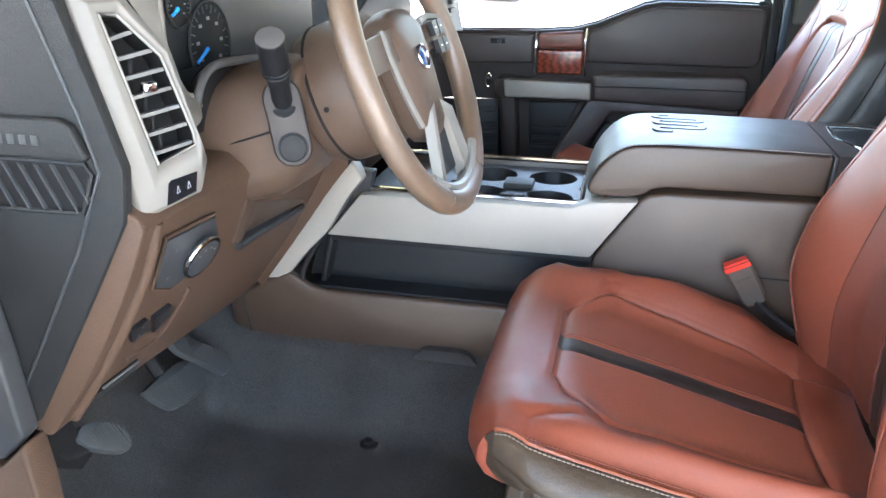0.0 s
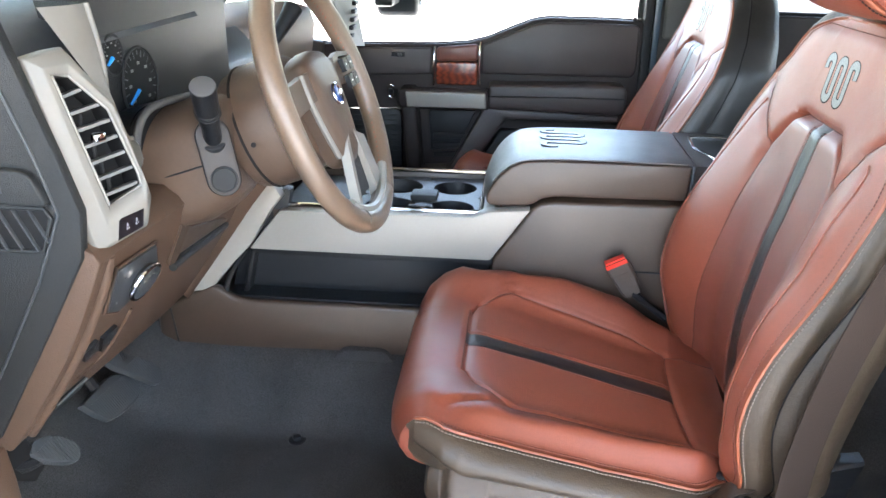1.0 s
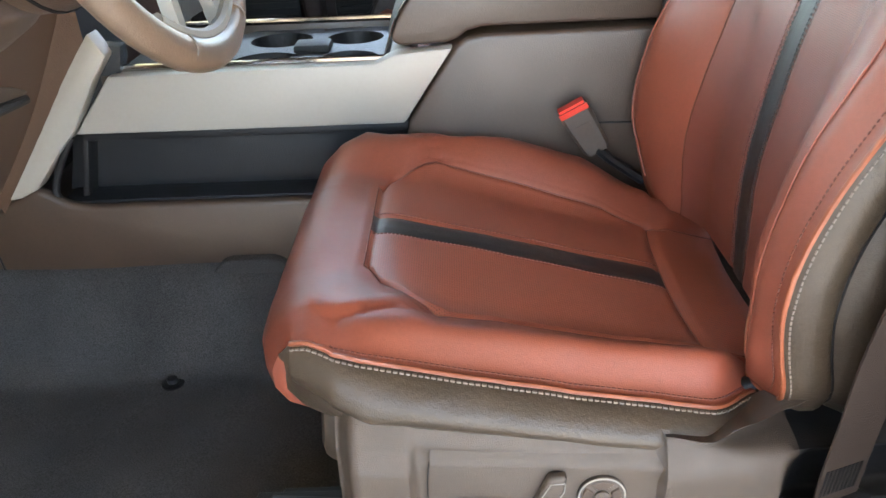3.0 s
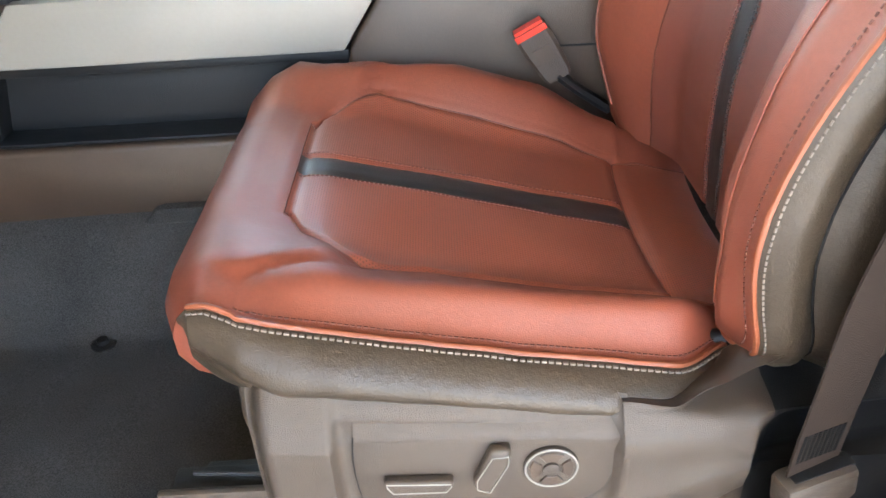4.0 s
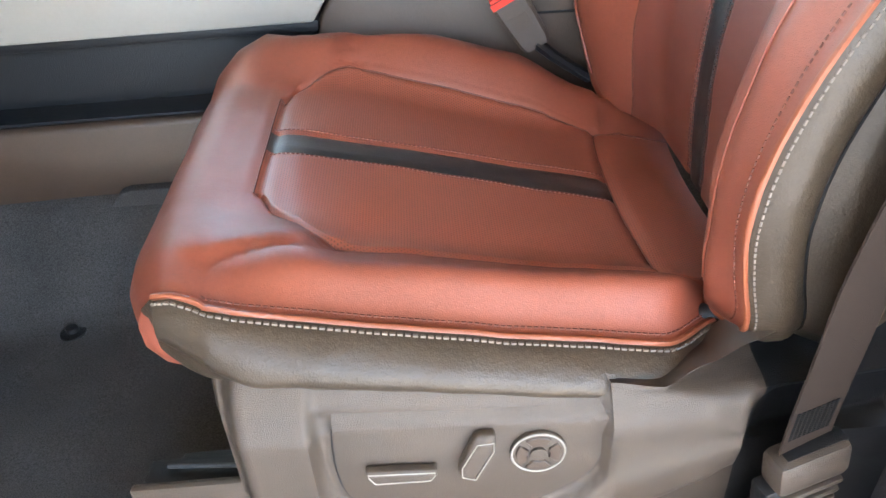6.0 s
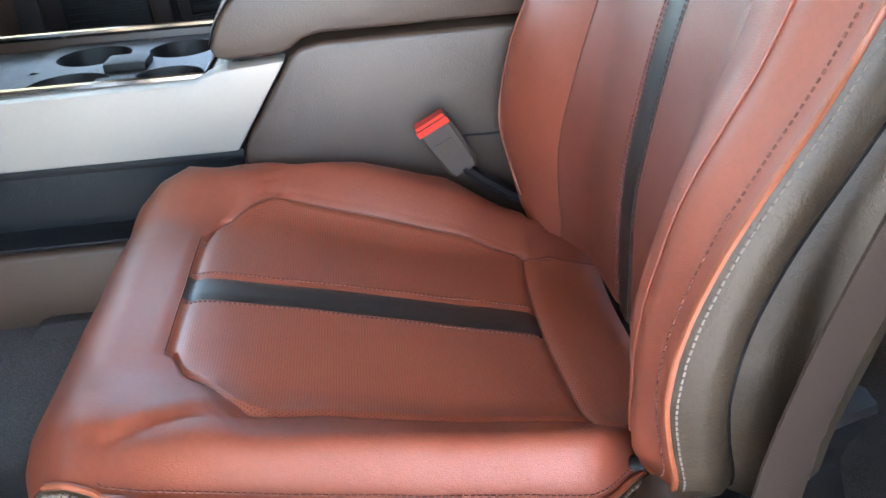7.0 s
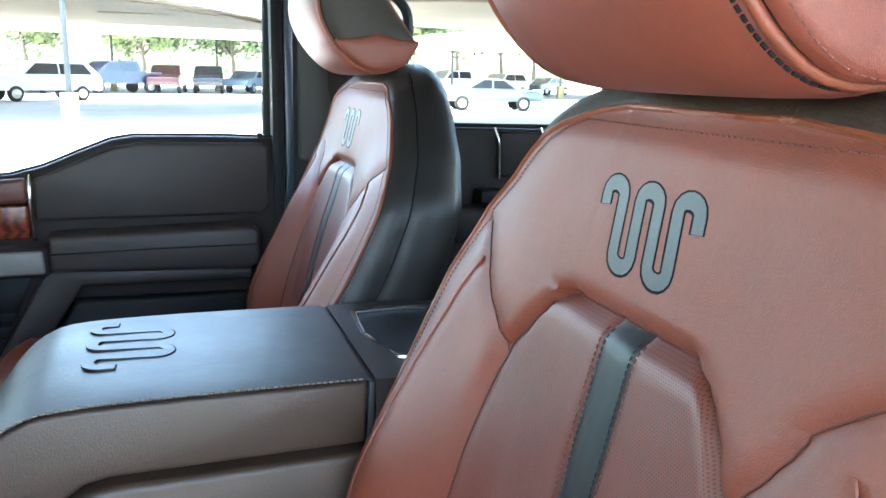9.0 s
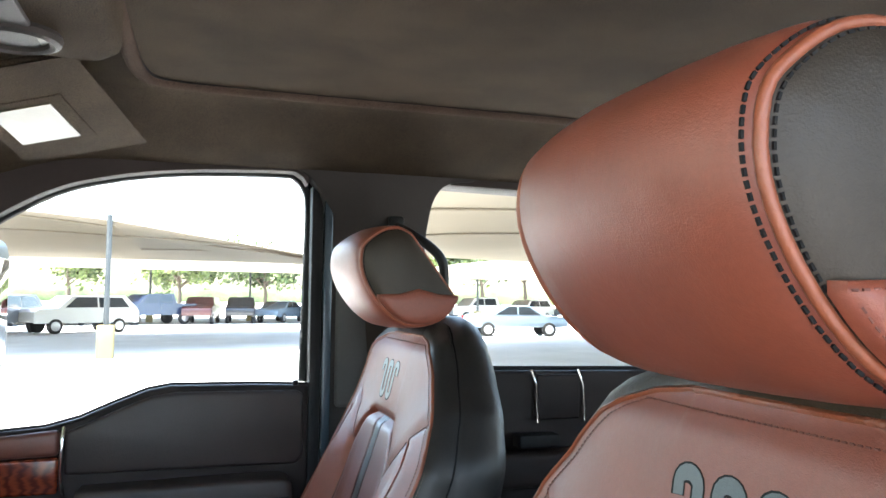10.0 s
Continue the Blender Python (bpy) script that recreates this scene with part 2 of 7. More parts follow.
def loft(rings, cap=True, bm=None):
    """Closed rings of equal count, joined, with flat ends."""
    bm = bm or bmesh.new()
    vs = [[bm.verts.new(p) for p in r] for r in rings]
    for a, b in zip(vs, vs[1:]):
        n = len(a)
        for i in range(n):
            bm.faces.new((a[i], a[(i + 1) % n], b[(i + 1) % n], b[i]))
    if cap:
        bm.faces.new(vs[0])
        bm.faces.new(vs[-1])
    return bm


def rounded(bm, width, segments=2, angle=25):
    if width <= 0:
        return bm
    bm.normal_update()
    edges = [e for e in bm.edges if len(e.link_faces) == 2 and e.calc_face_angle(0) > radians(angle)]
    bmesh.ops.bevel(bm, geom=edges, offset=width, segments=segments, profile=0.5, affect="EDGES", clamp_overlap=True)
    return bm


def box(c, size, bevel=0.004, turn=None, segments=2, bm=None):
    b = bmesh.new()
    bmesh.ops.create_cube(b, size=1)
    bmesh.ops.scale(b, vec=size, verts=b.verts)
    rounded(b, bevel, segments)
    if turn is not None:
        bmesh.ops.rotate(b, cent=(0, 0, 0), matrix=Euler([radians(a) for a in turn]).to_matrix(), verts=b.verts)
    bmesh.ops.translate(b, vec=c, verts=b.verts)
    return merge(bm, b)


def merge(bm, other):
    if bm is None:
        return other
    me = bpy.data.meshes.new("tmp")
    other.to_mesh(me)
    other.free()
    bm.from_mesh(me)
    bpy.data.meshes.remove(me)
    return bm


def prism(poly, axis, a, b, bevel=0.004, segments=2, bm=None):
    """A polygon (pairs in the two other axes, in order) drawn out along an axis from a to b."""
    k = "xyz".index(axis)
    o = [i for i in range(3) if i != k]
    q = bmesh.new()
    rings = []
    for v in (a, b):
        ring = []
        for p in poly:
            c = [0.0, 0.0, 0.0]
            c[k], c[o[0]], c[o[1]] = v, p[0], p[1]
            ring.append(q.verts.new(c))
        rings.append(ring)
    n = len(poly)
    for i in range(n):
        q.faces.new((rings[0][i], rings[0][(i + 1) % n], rings[1][(i + 1) % n], rings[1][i]))
    q.faces.new(rings[0])
    q.faces.new(rings[1])
    bmesh.ops.recalc_face_normals(q, faces=q.faces)
    rounded(q, bevel, segments)
    return merge(bm, q)


def frame_axes(d):
    d = d.normalized()
    up = Vector((0, 0, 1)) if abs(d.z) < 0.9 else Vector((1, 0, 0))
    s = d.cross(up).normalized()
    return d, s, s.cross(d).normalized()


def tube(points, radius, seg=8, closed=False, flat=1.0, bm=None, cap=True):
    """A round (or flattened) rod along points; radius a number or one for each point."""
    pts = [Vector(p) for p in points]
    n = len(pts)
    rad = radius if isinstance(radius, (list, tuple)) else [radius] * n
    rings = []
    prev = None
    for i, p in enumerate(pts):
        if closed:
            d = pts[(i + 1) % n] - pts[i - 1]
        else:
            d = pts[min(i + 1, n - 1)] - pts[max(i - 1, 0)]
        d, s, u = frame_axes(d)
        if prev is not None:
            s = (prev - d * prev.dot(d)).normalized()
            u = s.cross(d).normalized()
        prev = s
        rings.append([p + (s * math.cos(t) + u * math.sin(t) * flat) * rad[i] for t in (2 * math.pi * k / seg for k in range(seg))])
    bm2 = bmesh.new()
    if closed:
        vs = [[bm2.verts.new(p) for p in r] for r in rings]
        for i in range(n):
            a, b = vs[i], vs[(i + 1) % n]
            best = min(range(seg), key=lambda k: (b[k].co - a[0].co).length) if i == n - 1 else 0
            for k in range(seg):
                bm2.faces.new((a[k], a[(k + 1) % seg], b[(k + 1 + best) % seg], b[(k + best) % seg]))
    else:
        loft(rings, cap, bm2)
    return merge(bm, bm2)


def disc(c, normal, radius, depth, seg=32, bevel=0.0, bm=None):
    """A short cylinder with its back at c, along normal."""
    b = bmesh.new()
    bmesh.ops.create_cone(b, cap_ends=True, segments=seg, radius1=radius, radius2=radius, depth=depth)
    bmesh.ops.translate(b, vec=(0, 0, depth / 2), verts=b.verts)
    rounded(b, bevel, 2, 40)
    q = Vector(normal).to_track_quat("Z", "Y").to_matrix()
    bmesh.ops.rotate(b, cent=(0, 0, 0), matrix=q, verts=b.verts)
    bmesh.ops.translate(b, vec=c, verts=b.verts)
    return merge(bm, b)


def ring(c, normal, radius, thick, seg=40, bm=None, flat=1.0, ry=None):
    q = Vector(normal).to_track_quat("Z", "Y").to_matrix()
    ry = ry or radius
    pts = [Vector(c) + q @ Vector((radius * math.cos(t), ry * math.sin(t), 0)) for t in (2 * math.pi * k / seg for k in range(seg))]
    return tube(pts, thick, 8, True, flat, bm)


def resample(points, step):
    """Points at even steps along a polyline."""
    pts = [Vector(p) for p in points]
    out, left = [pts[0].copy()], step
    for a, b in zip(pts, pts[1:]):
        length = (b - a).length
        pos = left
        while pos <= length:
            out.append(a.lerp(b, pos / length))
            pos += step
        left = pos - length
    return out


def stitches(points, step=0.0075, length=0.0048, radius=0.0007, lift=(0, 0, 0), bm=None):
    """Separate thread dashes along a line."""
    bm = bm or bmesh.new()
    pts = resample(points, step)
    lift = Vector(lift)
    for a, b in zip(pts, pts[1:]):
        d, s, u = frame_axes(b - a)
        m = (a + b) / 2 + lift
        e = [m + d * x + s * y + u * z for x in (-length / 2, length / 2) for y, z in ((-radius, -radius), (radius, -radius), (radius, radius), (-radius, radius))]
        v = [bm.verts.new(p) for p in e]
        for f in ((0, 1, 2, 3), (4, 7, 6, 5), (0, 4, 5, 1), (1, 5, 6, 2), (2, 6, 7, 3), (3, 7, 4, 0)):
            bm.faces.new([v[i] for i in f])
    return bm


def curve(table, t):
    """Smooth interpolation in a table of (t, value)."""
    if t <= table[0][0]:
        return table[0][1]
    for (t0, v0), (t1, v1) in zip(table, table[1:]):
        if t <= t1:
            f = (t - t0) / (t1 - t0)
            return v0 + (v1 - v0) * (f * f * (3 - 2 * f) * 0.5 + f * 0.5)
    return table[-1][1]


def ease(a, b, t):
    f = min(max((t - a) / (b - a), 0), 1)
    return f * f * (3 - 2 * f)


def smooth_line(points, n=4):
    """Catmull-Rom through points."""
    p = [Vector(q) for q in points]
    p = [p[0] * 2 - p[1]] + p + [p[-1] * 2 - p[-2]]
    out = []
    for i in range(1, len(p) - 2):
        for k in range(n):
            t = k / n
            a, b, c, d = p[i - 1], p[i], p[i + 1], p[i + 2]
            out.append(0.5 * ((2 * b) + (c - a) * t + (2 * a - 5 * b + 4 * c - d) * t * t + (3 * b - a - 3 * c + d) * t ** 3))
    out.append(p[-2])
    return out


def squiggle():
    """The wavy ranch mark: three humps above, two below; across -0.5..0.5, up 0..1."""
    pts = []

    def arc(cx, cy, r, a0, a1, n=8):
        for k in range(n + 1):
            a = radians(a0 + (a1 - a0) * k / n)
            pts.append((cx + r * math.cos(a), cy + r * 1.5 * math.sin(a)))
    r = 0.095
    pts.append((-0.47, 0.70))
    arc(-0.375, 0.86, r, 180, 0)
    arc(-0.19, 0.14, r, 180, 360)
    arc(0.0, 0.86, r, 180, 0)
    arc(0.19, 0.14, r, 180, 360)
    arc(0.375, 0.86, r, 180, 0)
    pts.append((0.47, 0.66))
    return [(x + (0.5 - y) * 0.05, y) for x, y in pts]


def ribbon(points, width, normal, thick):
    """A flat band along points, standing thick along normal."""
    n = Vector(normal).normalized()
    pts = [Vector(p) for p in points]
    rings = []
    for i, p in enumerate(pts):
        d = (pts[min(i + 1, len(pts) - 1)] - pts[max(i - 1, 0)]).normalized()
        s = d.cross(n).normalized() * (width / 2)
        rings.append([p - s, p + s, p + s + n * thick, p - s + n * thick])
    return loft(rings)

# ---- seats ----
NOSE = [(-0.050, 1.040), (-0.078, 1.046), (-0.099, 1.058), (-0.111, 1.078), (-0.109, 1.102), (-0.096, 1.124), (-0.077, 1.138), (-0.054, 1.142), (-0.030, 1.136)]
XF, XB = -0.006, 0.335


def seat_plane(x):
    return 1.129 - 0.222 * x


def seam_in(x):
    return curve([(XF, 0.098), (0.002, 0.128), (0.055, 0.183), (0.16, 0.166), (0.26, 0.152), (XB, 0.137)], x)


def seam_out(x):
    return curve([(XF, 0.100), (0.010, 0.130), (0.061, 0.176), (0.124, 0.167), (0.19, 0.164), (XB, 0.149)], x)


PIPE = [(1.05, 0.0), (1.106, 0.022), (1.178, 0.055), (1.244, 0.057), (1.316, 0.038), (1.40, 0.016), (1.455, 0.004), (1.55, -0.004), (1.66, 0.0)]
CREST = [(1.05, 0.02), (1.105, 0.045), (1.20, 0.080), (1.30, 0.076), (1.38, 0.050), (1.46, 0.022), (1.54, 0.002), (1.66, 0.0)]
PIPE, CREST = ([(1.05 + 0.01 * k, sum(curve(c, min(max(1.05 + 0.01 * k + d, 1.05), 1.66)) for d in (-0.036, -0.024, -0.012, 0.0, 0.012, 0.024, 0.036)) / 7) for k in range(62)] for c in (PIPE, CREST))
HALF = [(1.052, 0.200), (1.058, 0.214), (1.067, 0.228), (1.08, 0.238), (1.10, 0.245), (1.20, 0.258), (1.40, 0.257), (1.47, 0.252), (1.535, 0.232), (1.59, 0.196), (1.61, 0.177), (1.625, 0.153), (1.635, 0.124), (1.641, 0.082)]
INSERT = [(1.05, 0.150), (1.15, 0.148), (1.25, 0.138), (1.35, 0.136), (1.42, 0.138), (1.447, 0.134), (1.475, 0.118), (1.492, 0.104), (1.503, 0.090), (1.508, 0.078), (1.66, 0.078)]
CENTRE = [(1.05, -0.033), (1.08, -0.027), (1.11, -0.019), (1.15, -0.009), (1.18, -0.002), (1.22, 0.004), (1.26, 0.0065), (1.31, 0.0075), (1.35, 0.0078), (1.40, 0.0068), (1.45, 0.0045), (1.49, 0.0035), (1.507, 0.001), (1.52, 0.0), (1.66, 0.0)]


def groove(d, depth=0.006, width=0.0055):
    return -depth * math.exp(-(d / width) ** 2)


def build_seat(name, x0, y0, side, label, controls, lean, head=1.0):
    seat = thing(name, (x0 + 0.12, y0, 0.84), label, "car seat", "front seats")

    def place(x, w, z):
        return Vector((x0 + x, y0 - 0.08 * x + side * w, z))

    head_dx = (lean - 0.210) * 0.6

    # cushion: rows along x, columns between seams
    xs = [-0.024, XF - 0.012, XF - 0.006, XF - 0.003, XF, XF + 0.003, XF + 0.006, XF + 0.012, 0.013, 0.021, 0.030, 0.040, 0.051, 0.062] + [0.075 + 0.0125 * i for i in range(20)] + [0.322, 0.327, 0.331, XB, XB + 0.003, XB + 0.007, 0.350, 0.362, 0.375, 0.385, 0.395, 0.405, 0.42]
    rows = [(x, z, -1) for x, z in NOSE] + [(x, seat_plane(x), 1) for x in xs]
    pts = []
    for k, (x, z, top) in enumerate(rows):
        x_eff = max(x, XF) if top > 0 else XF
        a, b = rows[max(k - 1, 0)], rows[min(k + 1, len(rows) - 1)]
        tan = Vector((b[0] - a[0], 0, b[1] - a[1])).normalized()
        nrm = Vector((-tan.z, 0, tan.x))
        pull = 0 if top > 0 else curve([(0, 0.034), (3, 0.022), (5, 0.012), (7, 0.005), (9, 0.0)], k)
        ho = 0.256 - 0.08 * max(x, 0) - pull - 0.042 * ease(0.305, 0.375, x)
        hi_ = 0.257 + (0.06 * max(x, 0) if x < 0.25 else 0.015 - 0.25 * (x - 0.25)) - pull * 0.8
        so, si = seam_out(x_eff), seam_in(x_eff)
        cols = []
        segs = [(-ho, -ho + 0.012, 4), (-ho + 0.012, -so - 0.012, 18), (-so - 0.012, -so, 4), (-so, -so + 0.012, 4), (-so + 0.012, -0.032, 9), (-0.032, -0.0185, 4), (-0.0185, 0.0185, 6), (0.0185, 0.032, 4), (0.032, si - 0.012, 9), (si - 0.012, si, 4), (si, si + 0.012, 4), (si + 0.012, hi_ - 0.012, 18), (hi_ - 0.012, hi_, 4)]
        for lo, hi, n in segs:
            cols += [lo + (hi - lo) * i / n for i in range(n)]
        cols.append(hi_)
        row = []
        for w in cols:
            inboard = w > 0
            hw = hi_ if inboard else ho
            s = si if inboard else so
            aw = abs(w)
            amp = (curve([(-0.13, 0.008), (-0.05, 0.024), (0.03, 0.042), (0.15, 0.058), (0.25, 0.050), (0.32, 0.029), (0.42, 0.01)], x) if inboard
                   else curve([(-0.13, 0.002), (-0.03, 0.008), (0.05, 0.022), (0.2, 0.030), (0.32, 0.040), (0.42, 0.02)], x))
            h = amp * ease(max(s, 0.15) * 0.8, max(s, 0.15) + 0.05, aw)
            edge = hw - aw
            drop = 0.030 if inboard else max(amp - curve([(-0.1, 0.004), (0.02, 0.002), (0.15, 0.003), (0.34, 0.009)], x), 0) + 0.004
            h -= drop * (1 - ease(0, 0.045, edge))
            if top > 0:
                h += 0.004 * (1 - (w / 0.16) ** 2) if aw < 0.16 else 0
                inside = XF - 0.02 < x < XB + 0.02
                if inside:
                    h += groove(aw - s, 0.005, 0.0042) if x > XF - 0.002 else 0
                    h += groove(abs(aw - 0.0195), 0.0022, 0.003) if XF < x < XB else 0
                if aw < s + 0.004:
                    h += groove(x - XF, 0.0038, 0.005) + groove(x - XB, 0.005)
                    h += 0.003 * ease(XF, XF + 0.03, x)
                # the bolster's cross seam
                h += groove(x - 0.350, 0.004) if inboard and aw > s else 0
            # fold where the front roll laps over the side bolster
            if -0.065 < x < 0.064 and (top > 0 or z > 1.118):
                wf = curve([(-0.056, 0.254), (-0.042, 0.227), (-0.025, 0.210), (-0.006, 0.198), (0.023, 0.188), (0.061, 0.176)] if not inboard else [(-0.056, 0.212), (-0.015, 0.209), (0.032, 0.195), (0.058, 0.183)], x)
                h += groove((aw - wf) * 0.8, 0.0050, 0.0045) + 0.0055 * (1 - ease(wf - 0.002, wf + 0.005, aw)) * ease(0.10, 0.19, aw)
            # soft rumples of worn leather
            q = place(x, w, z)
            h += 0.0016 * noise.noise(Vector((q.x * 14, q.y * 14, 3.0))) + (0.0010 * noise.noise(Vector((q.x * 40, q.y * 25, 7.0))) if aw > s * 0.9 else 0)
            xr = 0 if top > 0 else 0.022 * (aw / hw) ** 5 * (1 - ease(4, 9, k))
            if inboard:
                xr = 0.058 * (aw / hw) ** 5 * (1 - ease(-0.03, 0.15, x))
            bow = 0.013 * max(1 - (w / 0.15) ** 2, 0) * ease(0.16, XB, x) if top > 0 else 0
            row.append(place(x - bow + nrm.x * h + xr, w, z + bow * 0.222 + nrm.z * h))
        pts.append(row)
    n_nose = len(NOSE)
    i_f, i_b = n_nose + 2, n_nose + xs.index(XB)
    bounds = [0]
    for lo, hi, n in segs:
        bounds.append(bounds[-1] + n)
    c_so, c_s1, c_s2, c_si = bounds[3], bounds[6], bounds[7], bounds[10]

    def patch(r0, r1, c0, c1):
        return [r[c0:c1 + 1] for r in pts[r0:r1 + 1]]
    cushion = part("cushion", sheet(patch(0, i_f, 0, len(pts[0]) - 1)), M_RED, seat, "smooth red leather cushion with side bolsters", 60)
    last = len(pts) - 1
    part("bolster", sheet(patch(i_f, last, 0, c_so)), M_RED, cushion, "", 60)
    part("bolster", sheet(patch(i_f, last, c_si, len(pts[0]) - 1)), M_RED, cushion, "", 60)
    part("seat_insert", sheet(patch(i_f, i_b, c_so, c_s1)), M_PERF, cushion, "perforated red leather", 60)
    part("seat_insert", sheet(patch(i_f, i_b, c_s2, c_si)), M_PERF, cushion, "perforated red leather", 60)
    part("centre_stripe", sheet(patch(i_f, i_b, c_s1, c_s2)), M_STRIPE, cushion, "black leather stripe with stitched edges", 60)
    part("rear_flap", sheet(patch(i_b, last, c_so, c_si)), M_PERF, cushion, "", 60)
    up = (0, 0, 0.0008)
    for c, mt in ((c_s1 - 2, M_THREAD_D), (c_s2 + 2, M_THREAD_D)):
        part("stitching", stitches([r[c] for r in pts[i_f + 1:i_b]], 0.0045, 0.0030, 0.0005, up), mt, cushion, "", 60)
    low_ = Vector((0, 0, 0.0004))
    # dark tubes in the grooves paint the shade of the seams
    part("seam", tube([r[c_so] + low_ for r in pts[i_f:]], 0.0008, 5), M_SEAM, cushion, "sewn seam with crease shade drawn as a dark line")
    part("seam", tube([r[c_si] + low_ for r in pts[i_f:]], 0.0008, 5), M_SEAM, cushion, "sewn seam with crease shade drawn as a dark line")
    for i_ in (i_f, i_b):
        part("seam", tube([p + low_ for p in pts[i_][c_so:c_si + 1]], 0.0008, 5), M_SEAM, cushion, "sewn seam with crease shade drawn as a dark line")
    # piping and skirt on both flanks, from the nose's foot to the back
    for c, sg in ((0, -1), (len(pts[0]) - 1, 1)):
        line = [r[c] for r in pts]
        out = Vector((0, side * sg, 0))
        top_line = [p + out * 0.002 for p in line[6:-2]]
        part("piping", tube(smooth_line(top_line, 2), 0.0027, 6), M_PIPE, cushion, "orange leather piping", 60)
        part("stitching", stitches([r[2 if c == 0 else -3] + Vector((0, 0, 0.0006)) for r in pts[8:-2]], 0.0050, 0.0034, 0.0006), M_THREAD_D, cushion, "", 60)
        part("stitching", stitches([p + out * 0.0085 + Vector((0, 0, -0.0016)) for p in line[6:-3]], 0.0056, 0.0038, 0.0009), M_THREAD_L, cushion, "pale thick stitching", 60)
        prof = [(0.0, 0.0), (0.006, -0.0015), (0.014, -0.005), (0.023, -0.011), (0.030, -0.018), (0.034, -0.025), (0.034, -0.031), (0.029, -0.037), (0.016, -0.041), (-0.03, -0.044)]
        body = []
        for p in line[6:]:
            f = curve([(-0.08, 0.35), (-0.03, 0.75), (0.01, 1.0)], p.x - x0)
            f *= 1 - 0.52 * ease(0.26, 0.36, p.x - x0)
            deep = curve([(-0.06, 1.75), (-0.02, 1.45), (0.05, 1.15), (0.16, 1.0), (0.26, 0.95), (0.32, 0.85), (0.36, 0.6)], p.x - x0)
            crease = 0.0016 * noise.noise(Vector((p.x * 30, 5.0, 1.0)))
            body.append([p + out * (o * f + crease * (0, 0.2, 0.6, 1, 1, 1, 0.8, 0.5, 0.2, 0)[j]) + Vector((0, 0, d * deep * f)) for j, (o, d) in enumerate(prof)])
        hub_ = Vector((x0 - 0.012, line[5].y, 1.080))
        part("nose_edge", sheet([[p + out * 0.001, p.lerp(hub_, 0.09) + out * 0.004, p.lerp(hub_, 0.17) + out * 0.003] for p in line[:6]]), M_RED, cushion, "", 60)
        part("skirt_end", sheet([[p.lerp(hub_, 0.15 if k < 5 else 0.0) + out * 0.002, p.lerp(hub_, 0.28) + out * 0.011, p.lerp(hub_, 0.45) + out * 0.020, p.lerp(hub_, 0.65) + out * 0.029, p.lerp(hub_, 0.85) + out * 0.034, hub_ + out * 0.035] for k, p in enumerate(line[:10])]), M_BROWN, cushion, "", 60)
        part("side_skirt", sheet(body), M_BROWN, cushion, "creased grey-brown leather flank", 60)

    # backrest: rows by height, columns between seams
    zs = [1.063, 1.066, 1.071, 1.08, 1.105, 1.13, 1.155, 1.18, 1.21, 1.24, 1.27, 1.30, 1.33, 1.36, 1.39, 1.415, 1.43, 1.44, 1.447, 1.455, 1.465, 1.475, 1.486, 1.494, 1.499, 1.503, 1.507, 1.512, 1.518, 1.53, 1.55, 1.575, 1.60, 1.614, 1.624, 1.631, 1.636, 1.639, 1.641]
    zs = sorted(zs + [(a + b) / 2 for a, b in zip(zs, zs[1:]) if b - a > 0.009])
    bpts, bws = [], []
    for z in zs:
        hw = curve(HALF, z)
        wi = min(curve(INSERT, z), hw * 0.8)
        wy = wi + (hw - 0.006 - wi) * min(max((z - 1.443) / 0.090, 0), 1) * 0.98
        wy = min(wy, hw - 0.002)
        wi_in, wy_in, wio = wi, wy, wi - 0.012
        wyo = wio + (hw - 0.006 - wio) * min(max((z - 1.443) / 0.115, 0), 1) * 0.98
        segs2 = [(-hw, -hw + 0.014, 4), (-hw + 0.014, -wyo, 18), (-wyo, -wio, 8), (-wio, -wio + 0.012, 4), (-wio + 0.012, -0.032, 8), (-0.032, -0.0185, 4), (-0.0185, 0.0185, 5), (0.0185, 0.032, 4), (0.032, wi - 0.012, 8), (wi - 0.012, wi, 4), (wi, wy, 8), (wy, hw - 0.014, 18), (hw - 0.014, hw, 4)]
        cols = []
        for lo, hi, n in segs2:
            cols += [lo + (hi - lo) * i / n for i in range(n)]
        cols.append(hw)
        row = []
        for w in cols:
            aw = abs(w)
            wi, wy = (wi_in, wy_in) if w > 0 else (wio, wyo)
            c, pz = curve(CREST, z), curve(PIPE, z) + 0.016 * (z - 1.05) * (1 - ease(1.40, 1.60, z))
            if w < 0:
                c *= 1 - 0.19 * ease(1.06, 1.16, z) * (1 - ease(1.36, 1.46, z))
            rise = ease(wi * 0.72, 0.208, aw)
            cz = curve(CENTRE, z)
            h = cz + (c - cz) * rise
            h = h + (pz - c) * ease(hw - 0.055, hw, aw)
            if z < 1.508:
                h += groove(aw - wi, 0.002 + 0.007 * ease(1.34, 1.44, z), 0.006)
                h += groove(aw - 0.0190, 0.0022, 0.003)
            if aw < wi + 0.01 and z > 1.46:
                h += groove(z - 1.507, 0.010, 0.0065) * (1 - ease(wi - 0.004, wi + 0.01, aw))
            if 1.44 < z < 1.535 and aw > wi:
                h += groove((aw - wy) * 0.65, 0.0045, 0.006)
            # second bolster seam
            if z < 1.50:
                h += groove(aw - (hw - 0.050), 0.003, 0.006)
            h -= 0.008 * ease(1.615, 1.641, z)
            q = place(0, w, z)
            h += 0.0025 * noise.noise(Vector((q.y * 12, z * 12, 11.0))) * (0 if z > 1.525 and aw < 0.075 else 1)
            x = 0.372 + lean * (z - 1.05) - h
